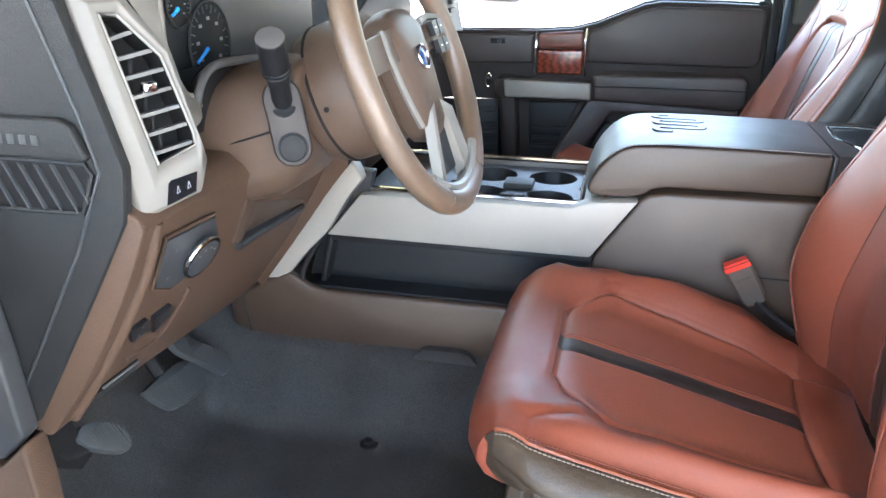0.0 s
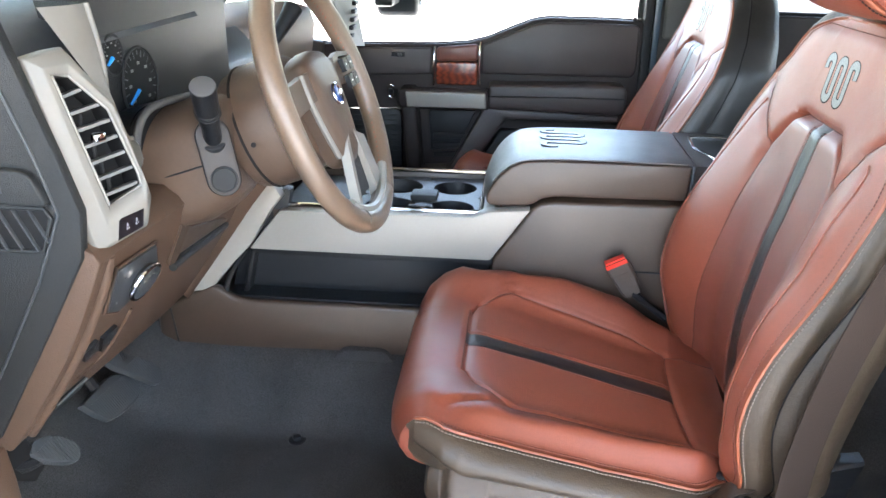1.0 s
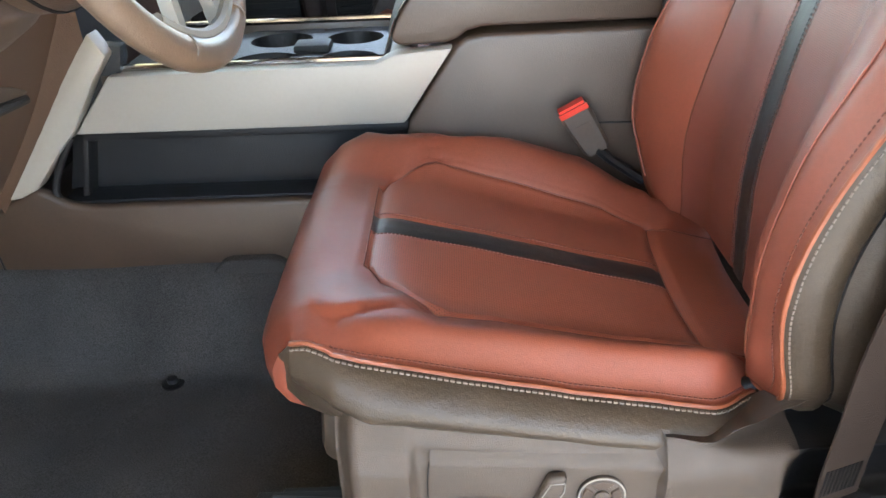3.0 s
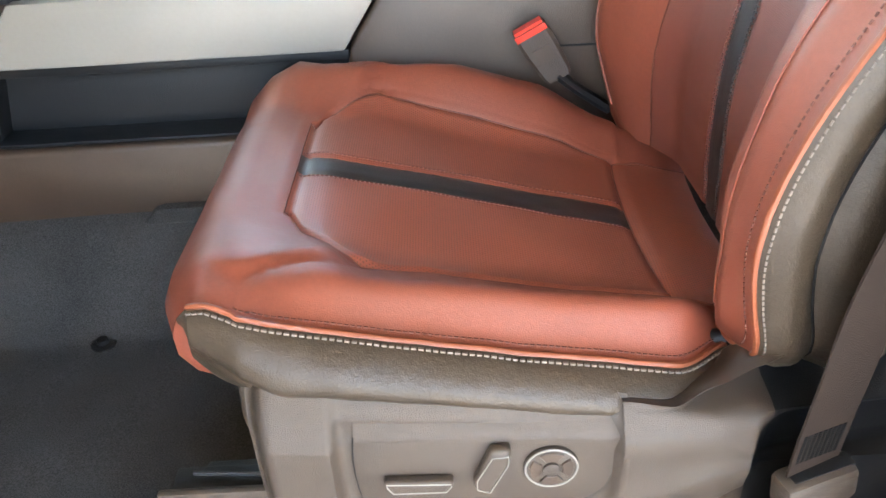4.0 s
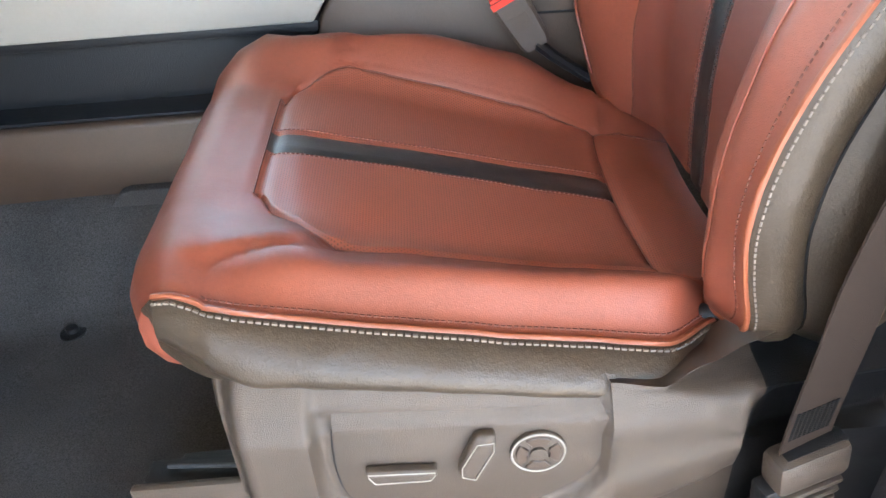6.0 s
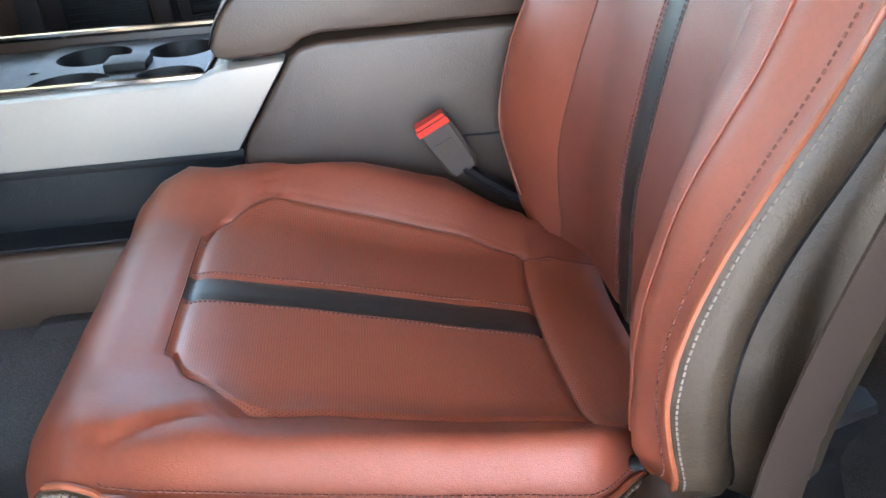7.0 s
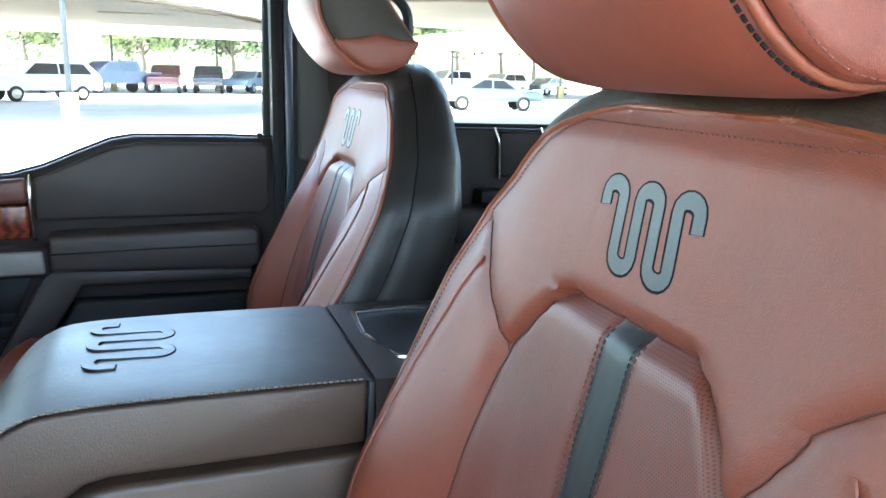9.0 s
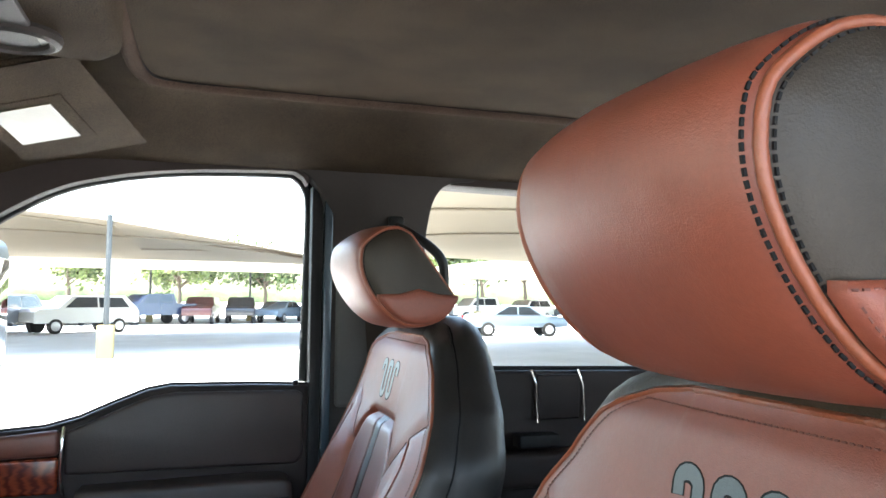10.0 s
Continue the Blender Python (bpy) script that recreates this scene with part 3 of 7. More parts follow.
            wide = 0.042 * ease(0.10, 0.24, w) * (1 - 0.7 * ease(1.45, 1.62, z)) - 0.045 * ease(0.06, 0.19, -w) * ease(1.52, 1.62, z) + 0.006
            row.append(place(x, w + wide, z))
        bpts.append(row)
        bws.append(cols)
    b2 = [0]
    for lo, hi, n in segs2:
        b2.append(b2[-1] + n)
    k_o1, k_o2, k_s1, k_s2, k_i2, k_i1 = b2[2], b2[3], b2[6], b2[7], b2[10], b2[11]
    r_top = zs.index(1.507)
    r_y0, nrow, ncol = zs.index(1.44), len(zs) - 1, len(bpts[0]) - 1

    def bp(r0, r1, c0, c1):
        return [r[c0:c1 + 1] for r in bpts[r0:r1 + 1]]
    back = part("backrest", sheet(bp(r_top, nrow, k_o1, k_i1)), M_RED, seat, "smooth red leather upper backrest", 60)
    r_y1 = zs.index(1.53)
    part("yoke_wing", sheet(bp(r_y0, r_top, k_o1, k_o2)), M_RED, back, "", 60)
    part("yoke_wing", sheet(bp(r_y0, r_top, k_i2, k_i1)), M_RED, back, "", 60)
    part("back_bolster", sheet(bp(0, nrow, 0, k_o1)), M_RED, back, "", 60)
    part("back_bolster", sheet(bp(0, nrow, k_i1, ncol)), M_RED, back, "", 60)
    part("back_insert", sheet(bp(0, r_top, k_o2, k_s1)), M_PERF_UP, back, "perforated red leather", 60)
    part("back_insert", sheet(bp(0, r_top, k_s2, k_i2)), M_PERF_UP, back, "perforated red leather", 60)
    part("centre_stripe", sheet(bp(0, r_top, k_s1, k_s2)), M_STRIPE, back, "black leather stripe with stitched edges", 60)
    fw = (-0.0012, 0, 0)
    for c, nx, mt in ((k_s1, k_s1 - 1, M_THREAD_D), (k_s2, k_s2 + 1, M_THREAD_D), (k_s1, k_s1 + 1, M_BADGE), (k_s2, k_s2 - 1, M_BADGE)):
        part("stitching", stitches([r[c].lerp(r[nx], 0.85 if mt is M_THREAD_D else 0.35) for r in bpts[2:r_top]], 0.0050, 0.0032, 0.0005, fw), mt, back, "", 60)
    out_ = Vector((-0.0006, 0, 0))
    for line in ([r[k_o2] for r in bpts[:r_top + 1]], [r[k_i2] for r in bpts[:r_top + 1]], bpts[r_top][k_o2:k_i2 + 1], [r[k_o1] for r in bpts[r_y0:r_y1 + 1]], [r[k_i1] for r in bpts[r_y0:r_y1 + 1]]):
        # crease shade of the backrest seams, drawn as dark tubes
        part("seam", tube([p + out_ for p in line], 0.0007, 5), M_SEAM, back, "sewn seam with crease shade drawn as a dark line")
    outline = bpts[0][14:0:-1] + [r[0] for r in bpts] + bpts[-1][1:-1] + [r[-1] for r in bpts[::-1]] + bpts[0][-2:-16:-1]
    inner = [r[3] for r in bpts[2:-3]] + bpts[-4][4:-4] + [r[-4] for r in bpts[-4:1:-1]]
    outline = [p for k, p in enumerate(outline) if k == 0 or (p - outline[k - 1]).length > 1e-4]
    mid = place(0.40, 0, 1.35)
    outs = []
    for k, p in enumerate(outline):
        d = outline[min(k + 1, len(outline) - 1)] - outline[max(k - 1, 0)]
        o = Vector((0, d.z, -d.y)).normalized()
        if o.dot(Vector((0, p.y - mid.y, p.z - mid.z))) < 0:
            o = -o
        outs.append(o)
    part("piping", tube([p + o * 0.002 + Vector((0.001, 0, 0)) for p, o in zip(outline, outs)], 0.0026, 6), M_PIPE, back, "orange leather piping", 60)
    part("stitching", stitches([p + Vector((-0.0010, 0, 0.0004)) for p in inner], 0.0050, 0.0030, 0.0005), M_THREAD_D, back, "", 60)
    part("stitching", stitches([p + o * 0.0055 + Vector((0.0065, 0, 0)) for p, o in zip(outline, outs)], 0.0056, 0.0038, 0.0009), M_THREAD_L, back, "pale thick stitching", 60)
    prof = [(0.0, 0.0), (0.006, 0.006), (0.020, 0.011), (0.033, 0.011), (0.042, 0.004), (0.047, 0.008), (0.062, 0.015), (0.085, 0.014), (0.108, 0.004), (0.122, -0.022), (0.126, -0.06)]
    if not controls:
        prof = [(0.0, 0.0), (0.006, 0.006), (0.022, 0.011), (0.046, 0.015), (0.055, 0.012), (0.064, 0.016), (0.100, 0.018), (0.130, 0.012), (0.150, 0.002), (0.160, -0.02), (0.164, -0.06)]
    # passenger sides take the copy that has shade in its colour
    m_side = M_BROWN if controls else M_BROWN_SHADED
    shell = []
    for k, (p, o) in enumerate(zip(outline, outs)):
        f = 0.62 + 0.38 * (1 - ease(1.30, 1.64, p.z))
        low = 1 - ease(1.05, 1.11, p.z)
        row = []
        for j, (dx, oo) in enumerate(prof):
            q = p + Vector((dx * f, 0, 0)) + o * (oo * (1 + 0.9 * ease(1.58, 1.64, p.z)))
            back_x = x0 + 0.372 + lean * (p.z - 1.05) + 0.088 * f + (0.0 if p.z < 1.5 else 0)
            if j >= 7:
                q.x = q.x + (back_x - q.x) * (0.35, 0.65, 0.85, 1.0)[j - 7] * (1 if back_x > q.x else 0)
            row.append(q)
        shell.append(row)
    part("shell_seam", tube([r[4] for r in shell], 0.0016, 6), M_INK, back, "curved dark seam", 60)
    part("back_shell", sheet(shell), m_side, back, "grey-brown leather sides with a curved seam", 60)
    half = len(shell) // 2
    part("back_panel", sheet([[shell[i][-1], shell[i][-1].lerp(shell[-1 - i][-1], 0.5) + Vector((0.006, 0, 0)), shell[-1 - i][-1]] for i in range(half + 1)]), m_side, back, "", 60)
    # welted seam along each bolster
    for sg in (-1, 1):
        for d_ in (0.050,):
            welt = []
            for row, cs, z in zip(bpts, bws, zs):
                if not 1.09 < z < 1.505:
                    continue
                w = sg * (cs[-1] - d_)
                k = max(i for i in range(len(cs) - 1) if cs[i] <= w)
                welt.append(row[k].lerp(row[k + 1], (w - cs[k]) / (cs[k + 1] - cs[k])) + Vector((-0.0009, 0, 0)))
            part("welt", tube(smooth_line(welt[::2] + welt[-1:], 4), 0.0017 if sg > 0 else 0.0011, 6), M_RED, back, "", 60)
    # stamped mark on the yoke
    emb = []
    for u, v in squiggle():
        z = 1.5395 + 0.0525 * v
        emb.append(Vector((x0 + 0.372 + lean * (z - 1.05) + 0.0016, y0 - 0.08 * 0.46 + 0.014 - u * 0.108, z)))
    nrm = Vector((-1, 0, lean))
    # dark border stands in for the shadow inside the debossed mark
    part("emblem_edge", ribbon(emb, 0.0138, nrm, 0.0019), M_INK, back, "dark border painting the inner shadow of the wavy mark", 60)
    part("emblem", ribbon([p + nrm * 0.0003 + Vector((0, -0.0006, 0.0004)) for p in emb], 0.0104, nrm, 0.0018), M_EMBLEM, back, "wavy ranch mark of slate leather set in the yoke", 60)

    # headrest: a leaf-shaped section drawn across
    leaf = smooth_line([(0.556, 0, 1.702), (0.535, 0, 1.672), (0.500, 0, 1.657), (0.462, 0, 1.659), (0.430, 0, 1.680), (0.402, 0, 1.716), (0.386, 0, 1.755), (0.387, 0, 1.790), (0.400, 0, 1.808), (0.424, 0, 1.824), (0.450, 0, 1.828), (0.472, 0, 1.818)], 3)
    leaf += [Vector((0.472, 0, 1.818)).lerp(Vector((0.556, 0, 1.702)), k / 6) for k in range(1, 6)]
    low_z = 1.657
    leaf = [Vector((0.465 + (p.x - 0.465) * head + head_dx, 0, low_z + (p.z - low_z) * head)) for p in leaf]
    cen = Vector((0.465 + head_dx, 0, 1.657 + 0.088 * head))
    rings = []
    for w, s, fwd in ((-0.132, 0.90, 0.006), (-0.127, 0.965, 0.003), (-0.115, 1.0, 0.0), (-0.08, 1.015, -0.004), (-0.04, 1.02, -0.006), (0.0, 1.02, -0.007), (0.035, 1.02, -0.006), (0.07, 1.01, -0.003), (0.102, 0.99, 0.002), (0.113, 0.955, 0.005), (0.118, 0.89, 0.008)):
        rings.append([place(*((lambda q: (q.x + fwd, w, q.z))(cen + (p - cen) * s))) for p in leaf])
    rest = part("headrest", loft(rings), M_RED, seat, "forward-leaning red leather headrest", 60)
    for sg, hh in ((-1, 0.0), (1, 0.014)):
        edge = [place(q.x + 0.004, sg * (0.131 - hh), q.z) for q in (cen + (p - cen) * 0.93 for p in leaf)]
        part("piping", tube(edge, 0.0032, 8, True), M_PIPE, rest, "orange leather piping", 60)
        part("stitching", stitches([place(q.x + 0.005, sg * (0.1335 - hh), q.z) for q in (cen + (p - cen) * 0.890 for p in leaf)], 0.0052, 0.0034, 0.0007), M_INK, rest, "", 60)
        if sg < 0:
            part("stitching", stitches([place(q.x - 0.0005, -0.1282, q.z) for q in (cen + (p - cen) * 0.958 for p in leaf)], 0.0052, 0.0036, 0.0008), M_INK, rest, "", 60)
        flank = [cen + (p - cen) * 0.925 for p in leaf]
        dome = [[place(cen.x + (q.x - cen.x) * s + 0.006, sg * (0.1325 - hh + d), cen.z + (q.z - cen.z) * s) for q in flank] for s, d in ((1.0, -0.0012), (0.93, 0.003), (0.75, 0.008), (0.4, 0.011), (0.05, 0.012))]
        # weaker light on this side is painted into its leather
        part("side_panel", loft(dome), M_HEADSIDE, rest, "brown leather side of the headrest, darkened for shade", 60)
        low = [p for p in flank if p.z < 1.657 + 0.055 * head]
        edge_line = [Vector((low[-1].x + (low[0].x - low[-1].x) * t, 0, 1.657 + 0.055 * head + 0.006 * math.sin(t * math.pi) - 0.004 * math.sin(3 * math.pi * t))) for t in (0, 0.25, 0.5, 0.75, 1)]
        cl = Vector((0.475 + head_dx, 0, 1.69))
        poly = [cl + (p - cl) * 1.0 for p in low + edge_line]
        flap = [[place(cl.x + (q.x - cl.x) * s + 0.006, sg * (0.135 - hh + d), cl.z + (q.z - cl.z) * s) for q in poly] for s, d in ((1.0, 0.0), (0.98, 0.009), (0.8, 0.0125), (0.4, 0.0135))]
        part("stitching", stitches([place(q.x + 0.006, sg * (0.1445 - hh), q.z) for q in (cl + (p - cl) * 0.93 for p in low)], 0.0048, 0.0030, 0.0006), M_THREAD_D, rest, "", 60)
        part("side_flap", loft(flap), M_RED, rest, "red leather lower flap", 60)
        part("stitching", stitches([place(q.x + 0.006, sg * (0.1465 - hh), q.z - 0.004) for q in edge_line], 0.0050, 0.0030, 0.0005), M_THREAD_D, rest, "", 60)
        part("post", tube([place(0.532 + head_dx, sg * 0.065, 1.60), place(0.528 + head_dx, sg * 0.065, 1.70)], 0.0065, 12), M_CHROME, rest, "chrome headrest post", 60)

    # base under the cushion
    base = prism([(x0 - 0.055, 0.985), (x0 - 0.050, 1.045), (x0 + 0.0, 1.060), (x0 + 0.37, 0.985), (x0 + 0.37, 0.95), (x0, 0.95)], "y", y0 - 0.225, y0 + 0.205, 0.012, 2)
    part("seat_base", base, M_BROWN, seat)
    for w in (-0.20, 0.20):
        rail = part("seat_rail", box(place(0.12, w, 0.885), (0.46, 0.05, 0.05), 0.004), M_BLACK, seat, "black seat track")
        wo = w * 1.19
        part("rail_cover", box(place(-0.048, wo, 0.868), (0.190, 0.010, 0.112), 0.004), M_SHELL, rail, "brown plastic track cover")
        part("track", box(place(-0.050, w * 1.08, 0.905), (0.17, 0.030, 0.022), 0.003), M_BLACK, rail, "greased black track")
        part("track_bar", tube([place(-0.115, w * 1.10, 0.921), place(0.05, w * 1.10, 0.921)], 0.0022, 8), M_BADGE, rail, "thin steel track bar")
        for x in (0.0, 0.28):
            part("riser", box(place(x, w, 0.93), (0.06, 0.03, 0.08), 0.004), M_BLACK, seat)
    # outer plastic shield
    ys = y0 - side * 0.285
    o = -side

    def shield_y(a, z):
        """How far the moulded shield stands out at a (along the seat) and z."""
        zf = 1.049 - 0.098 * (a - 0.05)
        d = 0.0235 - 0.75 * max(z - zf, 0) - 0.004 * (1 - ease(0, 0.012, abs(z - zf)))
        gx, gz = max(0.100 - a, a - 0.185, 0), max(0.992 - z, 0)
        far = math.hypot(gx * (1.0 if a < 0.14 else 0.78), gz)
        if controls:
            d -= 0.0125 * (1 - ease(0.053, 0.062, far)) * (1 - ease(zf - 0.004, zf + 0.02, z) * 0.6)
            d -= 0.020 * ease(0.10, 0.135, far) * (1 if a > 0.14 else ease(0.955, 0.90, z))
        d -= 0.030 * (1 - ease(-0.026, -0.008, a))
        d -= 0.05 * (1 - ease(-0.014 - 0.006, -0.014 + 0.016, a - max(0.955 - z, 0) * 0.6)) * ease(0.96, 0.93, z)
        return ys + o * d
    cols_ = [-0.027, -0.025, -0.022, -0.018, -0.013, -0.008] + [-0.002 + 0.0034 * i for i in range(80)]
    brow = [(-0.03, 1.098), (0.06, 1.085), (0.12, 1.076), (0.18, 1.067), (0.24, 1.063), (0.275, 1.062), (0.30, 1.060), (0.33, 1.054), (0.41, 1.042)]
    rows_ = [i / 54 for i in range(55)]

    def shield_at(a, f):
        z = curve(brow, a) * (1 - f) + 0.905 * f
        return Vector((x0 + a, shield_y(a, z), z))
    sh = part("side_shield", sheet([[shield_at(a, f) for a in cols_] for f in rows_]), M_SHELL, seat, "brown-grey moulded plastic shield beside the cushion", 50)
    part("shield_edge", sheet([[shield_at(cols_[0], f), shield_at(cols_[0], f) + Vector((0.004, side * 0.07, 0))] for f in rows_]), M_SHELL, sh, "", 50)
    # moulded rear end: arm under the backrest, hollow, ledge, face and lower flange
    sections = (
        ((0.262, 0.004), (0.300, 0.012), (0.335, 0.006), (0.368, -0.001), (0.40, -0.008), (0.46, -0.020), (0.52, -0.030)),
        ((0.262, 1.062), (0.300, 1.059), (0.335, 1.071), (0.368, 1.082), (0.40, 1.091), (0.46, 1.108), (0.52, 1.120)),
        ((0.262, 0.009), (0.300, 0.008), (0.335, -0.024), (0.368, -0.045), (0.40, -0.055), (0.52, -0.062)),
        ((0.262, 1.057), (0.300, 1.0550), (0.335, 1.050), (0.368, 1.046), (0.40, 1.044), (0.52, 1.044)),
        ((0.262, 0.012), (0.300, 0.012), (0.335, 0.011), (0.368, 0.007), (0.40, -0.002), (0.46, -0.020), (0.52, -0.035)),
        ((0.262, 1.052), (0.300, 1.052), (0.335, 1.046), (0.368, 1.041), (0.40, 1.034), (0.46, 1.020), (0.52, 1.010)),
        ((0.262, 0.0235), (0.300, 0.022), (0.335, 0.019), (0.366, 0.014), (0.376, -0.006), (0.40, -0.030), (0.52, -0.050)),
        ((0.262, 1.031), (0.300, 1.033), (0.335, 1.029), (0.366, 1.006), (0.376, 1.008), (0.40, 1.012), (0.52, 1.000)),
        ((0.262, 0.0215), (0.300, 0.020), (0.335, 0.017), (0.366, 0.013), (0.376, -0.010), (0.40, -0.034), (0.52, -0.052)),
        ((0.262, 0.995), (0.300, 0.998), (0.335, 1.003), (0.366, 0.998), (0.376, 0.995), (0.40, 0.990), (0.52, 0.985)),
        ((0.262, 0.0235), (0.300, 0.0225), (0.335, 0.020), (0.366, 0.014), (0.376, -0.014), (0.40, -0.036), (0.52, -0.054)),
        ((0.262, 0.960), (0.300, 0.973), (0.335, 0.986), (0.366, 0.988), (0.376, 0.984), (0.40, 0.975), (0.52, 0.970)),
        ((0.262, 0.013), (0.300, 0.013), (0.335, 0.012), (0.366, 0.006), (0.376, -0.018), (0.40, -0.038), (0.52, -0.055)),
        ((0.262, 0.916), (0.300, 0.928), (0.335, 0.943), (0.366, 0.956), (0.376, 0.956), (0.40, 0.955), (0.52, 0.950)))
    arm_cols = [0.262 + 0.0043 * i for i in range(32)] + [0.405, 0.42, 0.44, 0.46, 0.49, 0.52]
    arm_rows = []
    for a in arm_cols:
        v = [curve(tb, a) for tb in sections]
        ctrl = [(-0.055, v[1] + 0.002 - 0.030 * (1 - ease(0.34, 0.41, a)))] + [(v[2 * k], v[2 * k + 1]) for k in range(7)] + [(-0.022, v[13] - 0.003), (-0.03, 0.80)]
        line_ = [ctrl[0]]
        for (d0, z0), (d1, z1) in zip(ctrl, ctrl[1:]):
            n_ = 4
            line_ += [(d0 + (d1 - d0) * i / n_, z0 + (z1 - z0) * i / n_) for i in range(1, n_ + 1)]
        soft_ = [line_[0]] + [tuple((p[q] + 2 * c[q] + n[q]) / 4 for q in (0, 1)) for p, c, n in zip(line_, line_[1:], line_[2:])] + [line_[-1]]
        arm_rows.append([Vector((x0 + a, ys + o * d, z)) for d, z in soft_])
    part("hinge_arm", sheet(arm_rows[:29]), M_SHELL, sh, "moulded plastic arm under the backrest", 50)
    part("hinge_arm_top", sheet([r[:8] for r in arm_rows[28:34]]), M_SHELL, sh, "", 50)
    # rear of the arm and its hollow are black to paint their shade
    part("hinge_end", sheet([r[:8] for r in arm_rows[33:]]), M_BLACK, sh, "rear end of the arm, shade painted black", 50)
    part("hinge_hollow", sheet([r[7:] for r in arm_rows[28:]]), M_BLACK, sh, "hollow behind the shield, shade painted black", 50)
    # added black plate stands for the shaded gap behind the arm
    part("hinge_shade_plate", prism([(x0 + a, b) for a, b in ((0.30, 1.05), (0.42, 1.075), (0.52, 1.080), (0.52, 0.90), (0.30, 0.90))], "y", ys + side * 0.062, ys + side * 0.08, 0.008, 3), M_BLACK, sh, "black plate added for the shade behind the arm", 40)
    if controls:
        yf = ys + o * 0.012
        panel = smooth_line([(0.263, 0, 1.034), (0.2632, 0, 1.026), (0.260, 0, 1.010), (0.252, 0, 0.980), (0.236, 0, 0.964), (0.205, 0, 0.946), (0.178, 0, 0.943), (0.132, 0, 0.947), (0.080, 0, 0.954), (0.060, 0, 0.970), (0.0545, 0, 1.001), (0.055, 0, 1.030), (0.057, 0, 1.046)], 3)
        panel = [(p.x, p.z) for p in panel]
        sw = part("switch_panel", prism([(x0 + a, b) for a, b in panel], "y", yf - o * 0.004, yf + o * 0.0015, 0.0006, 2), M_SHELL, sh, "smooth brown switch panel", 40)
        part("panel_gap", tube([Vector((x0 + a, yf + o * 0.0006, b)) for a, b in panel], 0.0009, 6), M_BLACK, sw)
        part("panel_crown", sheet([[Vector((x0 + 0.057 + 0.204 * i / 12, yf + o * (0.0020 - 0.70 * 0.005 * max(k, 0)), 1.046 - 0.0105 * i / 10 + 0.005 * k)) for i in range(13)] for k in range(-1, 6)]), M_SHELL, sw, "", 60)
        b1 = part("seat_switch", prism([(x0 + 0.076, 1.0045), (x0 + 0.131, 1.0015), (x0 + 0.131, 0.9960), (x0 + 0.126, 0.9895), (x0 + 0.082, 0.9905)], "y", yf + o * 0.001, yf + o * 0.011, 0.004, 3), M_SHELL, sw, "oblong seat switch")
        part("switch_trim", tube([Vector((x0 + a, yf + o * 0.0108, b)) for a, b in ((0.0785, 1.0022), (0.1288, 0.9995), (0.1285, 0.9965), (0.1248, 0.9908), (0.0832, 0.9918), (0.0790, 0.9985))], 0.0006, 6, True), M_SILVER, b1, "chrome edge")
        part("switch_face", prism([(x0 + 0.0805, 1.0010), (x0 + 0.1272, 0.9985), (x0 + 0.1236, 0.9918), (x0 + 0.0842, 0.9928)], "y", yf + o * 0.0100, yf + o * 0.0113, 0.0005, 1), M_SHELL, b1)
        b2_ = part("seat_switch", prism([(x0 + 0.160, 1.0340), (x0 + 0.176, 1.0350), (x0 + 0.175, 1.0180), (x0 + 0.159, 0.9860), (x0 + 0.147, 0.9910), (x0 + 0.147, 1.0030)], "y", yf + o * 0.001, yf + o * 0.012, 0.004, 3), M_SHELL, sw, "tilted backrest switch")
        part("switch_trim", tube([Vector((x0 + a, yf + o * 0.0118, b)) for a, b in ((0.1615, 1.0270), (0.1738, 1.0280), (0.1735, 1.0185), (0.1590, 0.9885), (0.1492, 0.9925), (0.1492, 1.0025))], 0.0006, 6, True), M_SILVER, b2_, "chrome edge")
        part("switch_face", prism([(x0 + 0.1630, 1.0255), (x0 + 0.1722, 1.0262), (x0 + 0.1718, 1.0190), (x0 + 0.1583, 0.9908), (x0 + 0.1508, 0.9938), (x0 + 0.1508, 1.0020)], "y", yf + o * 0.0110, yf + o * 0.0122, 0.0005, 1), M_SHELL, b2_)
        rc = Vector((x0 + 0.2075, yf + o * 0.0015, 1.006))
        lb = part("lumbar_switch", disc(rc, (0, o, 0), 0.0215, 0.004, 32, 0.001), M_SHELL, sw, "round four-way lumbar switch")
        part("switch_ring", ring(rc + Vector((0, o * 0.004, 0)), (0, o, 0), 0.0203, 0.0009, 40), M_SILVER, lb, "chrome ring")
        for a in range(4):
            t0 = radians(45 + 90 * a)
            w_ = [rc + Vector((math.cos(t) * r, 0, math.sin(t) * r)) for r, ts in ((0.0175, (-0.62, -0.3, 0, 0.3, 0.62)), (0.0085, (0.55, 0.2, -0.2, -0.55))) for t in (t0 - radians(45) + u for u in ts)]
            part("switch_segment", prism([(p.x, p.z) for p in w_], "y", rc.y + o * 0.003, rc.y + o * 0.0055, 0.0008, 1), M_CONS, lb)
        part("switch_centre", disc(rc + Vector((0, o * 0.003, 0)), (0, o, 0), 0.0068, 0.0035, 20, 0.001), M_SHELL, lb)
    return seat


build_seat("car_seat", 0.0, 0.968, 1, "red leather driver seat with black stripe and brown sides", True, 0.210)
build_seat("car_seat", -0.02, 1.88, -1, "red leather passenger seat with black stripe and sides painted in shade", False, 0.27, 0.94)

# ---- belt and buckle ----
buckle = thing("seat_belt_buckle", (0.30, 1.19, 1.06), "brown-black belt buckle with red release button by the seat", "belt buckle")
bd = Vector((0.054, 0.0, -0.088)).normalized()
b0 = Vector((0.247, 1.195, 1.188))
sd = Vector((0.038, 0, 0.020)).normalized()
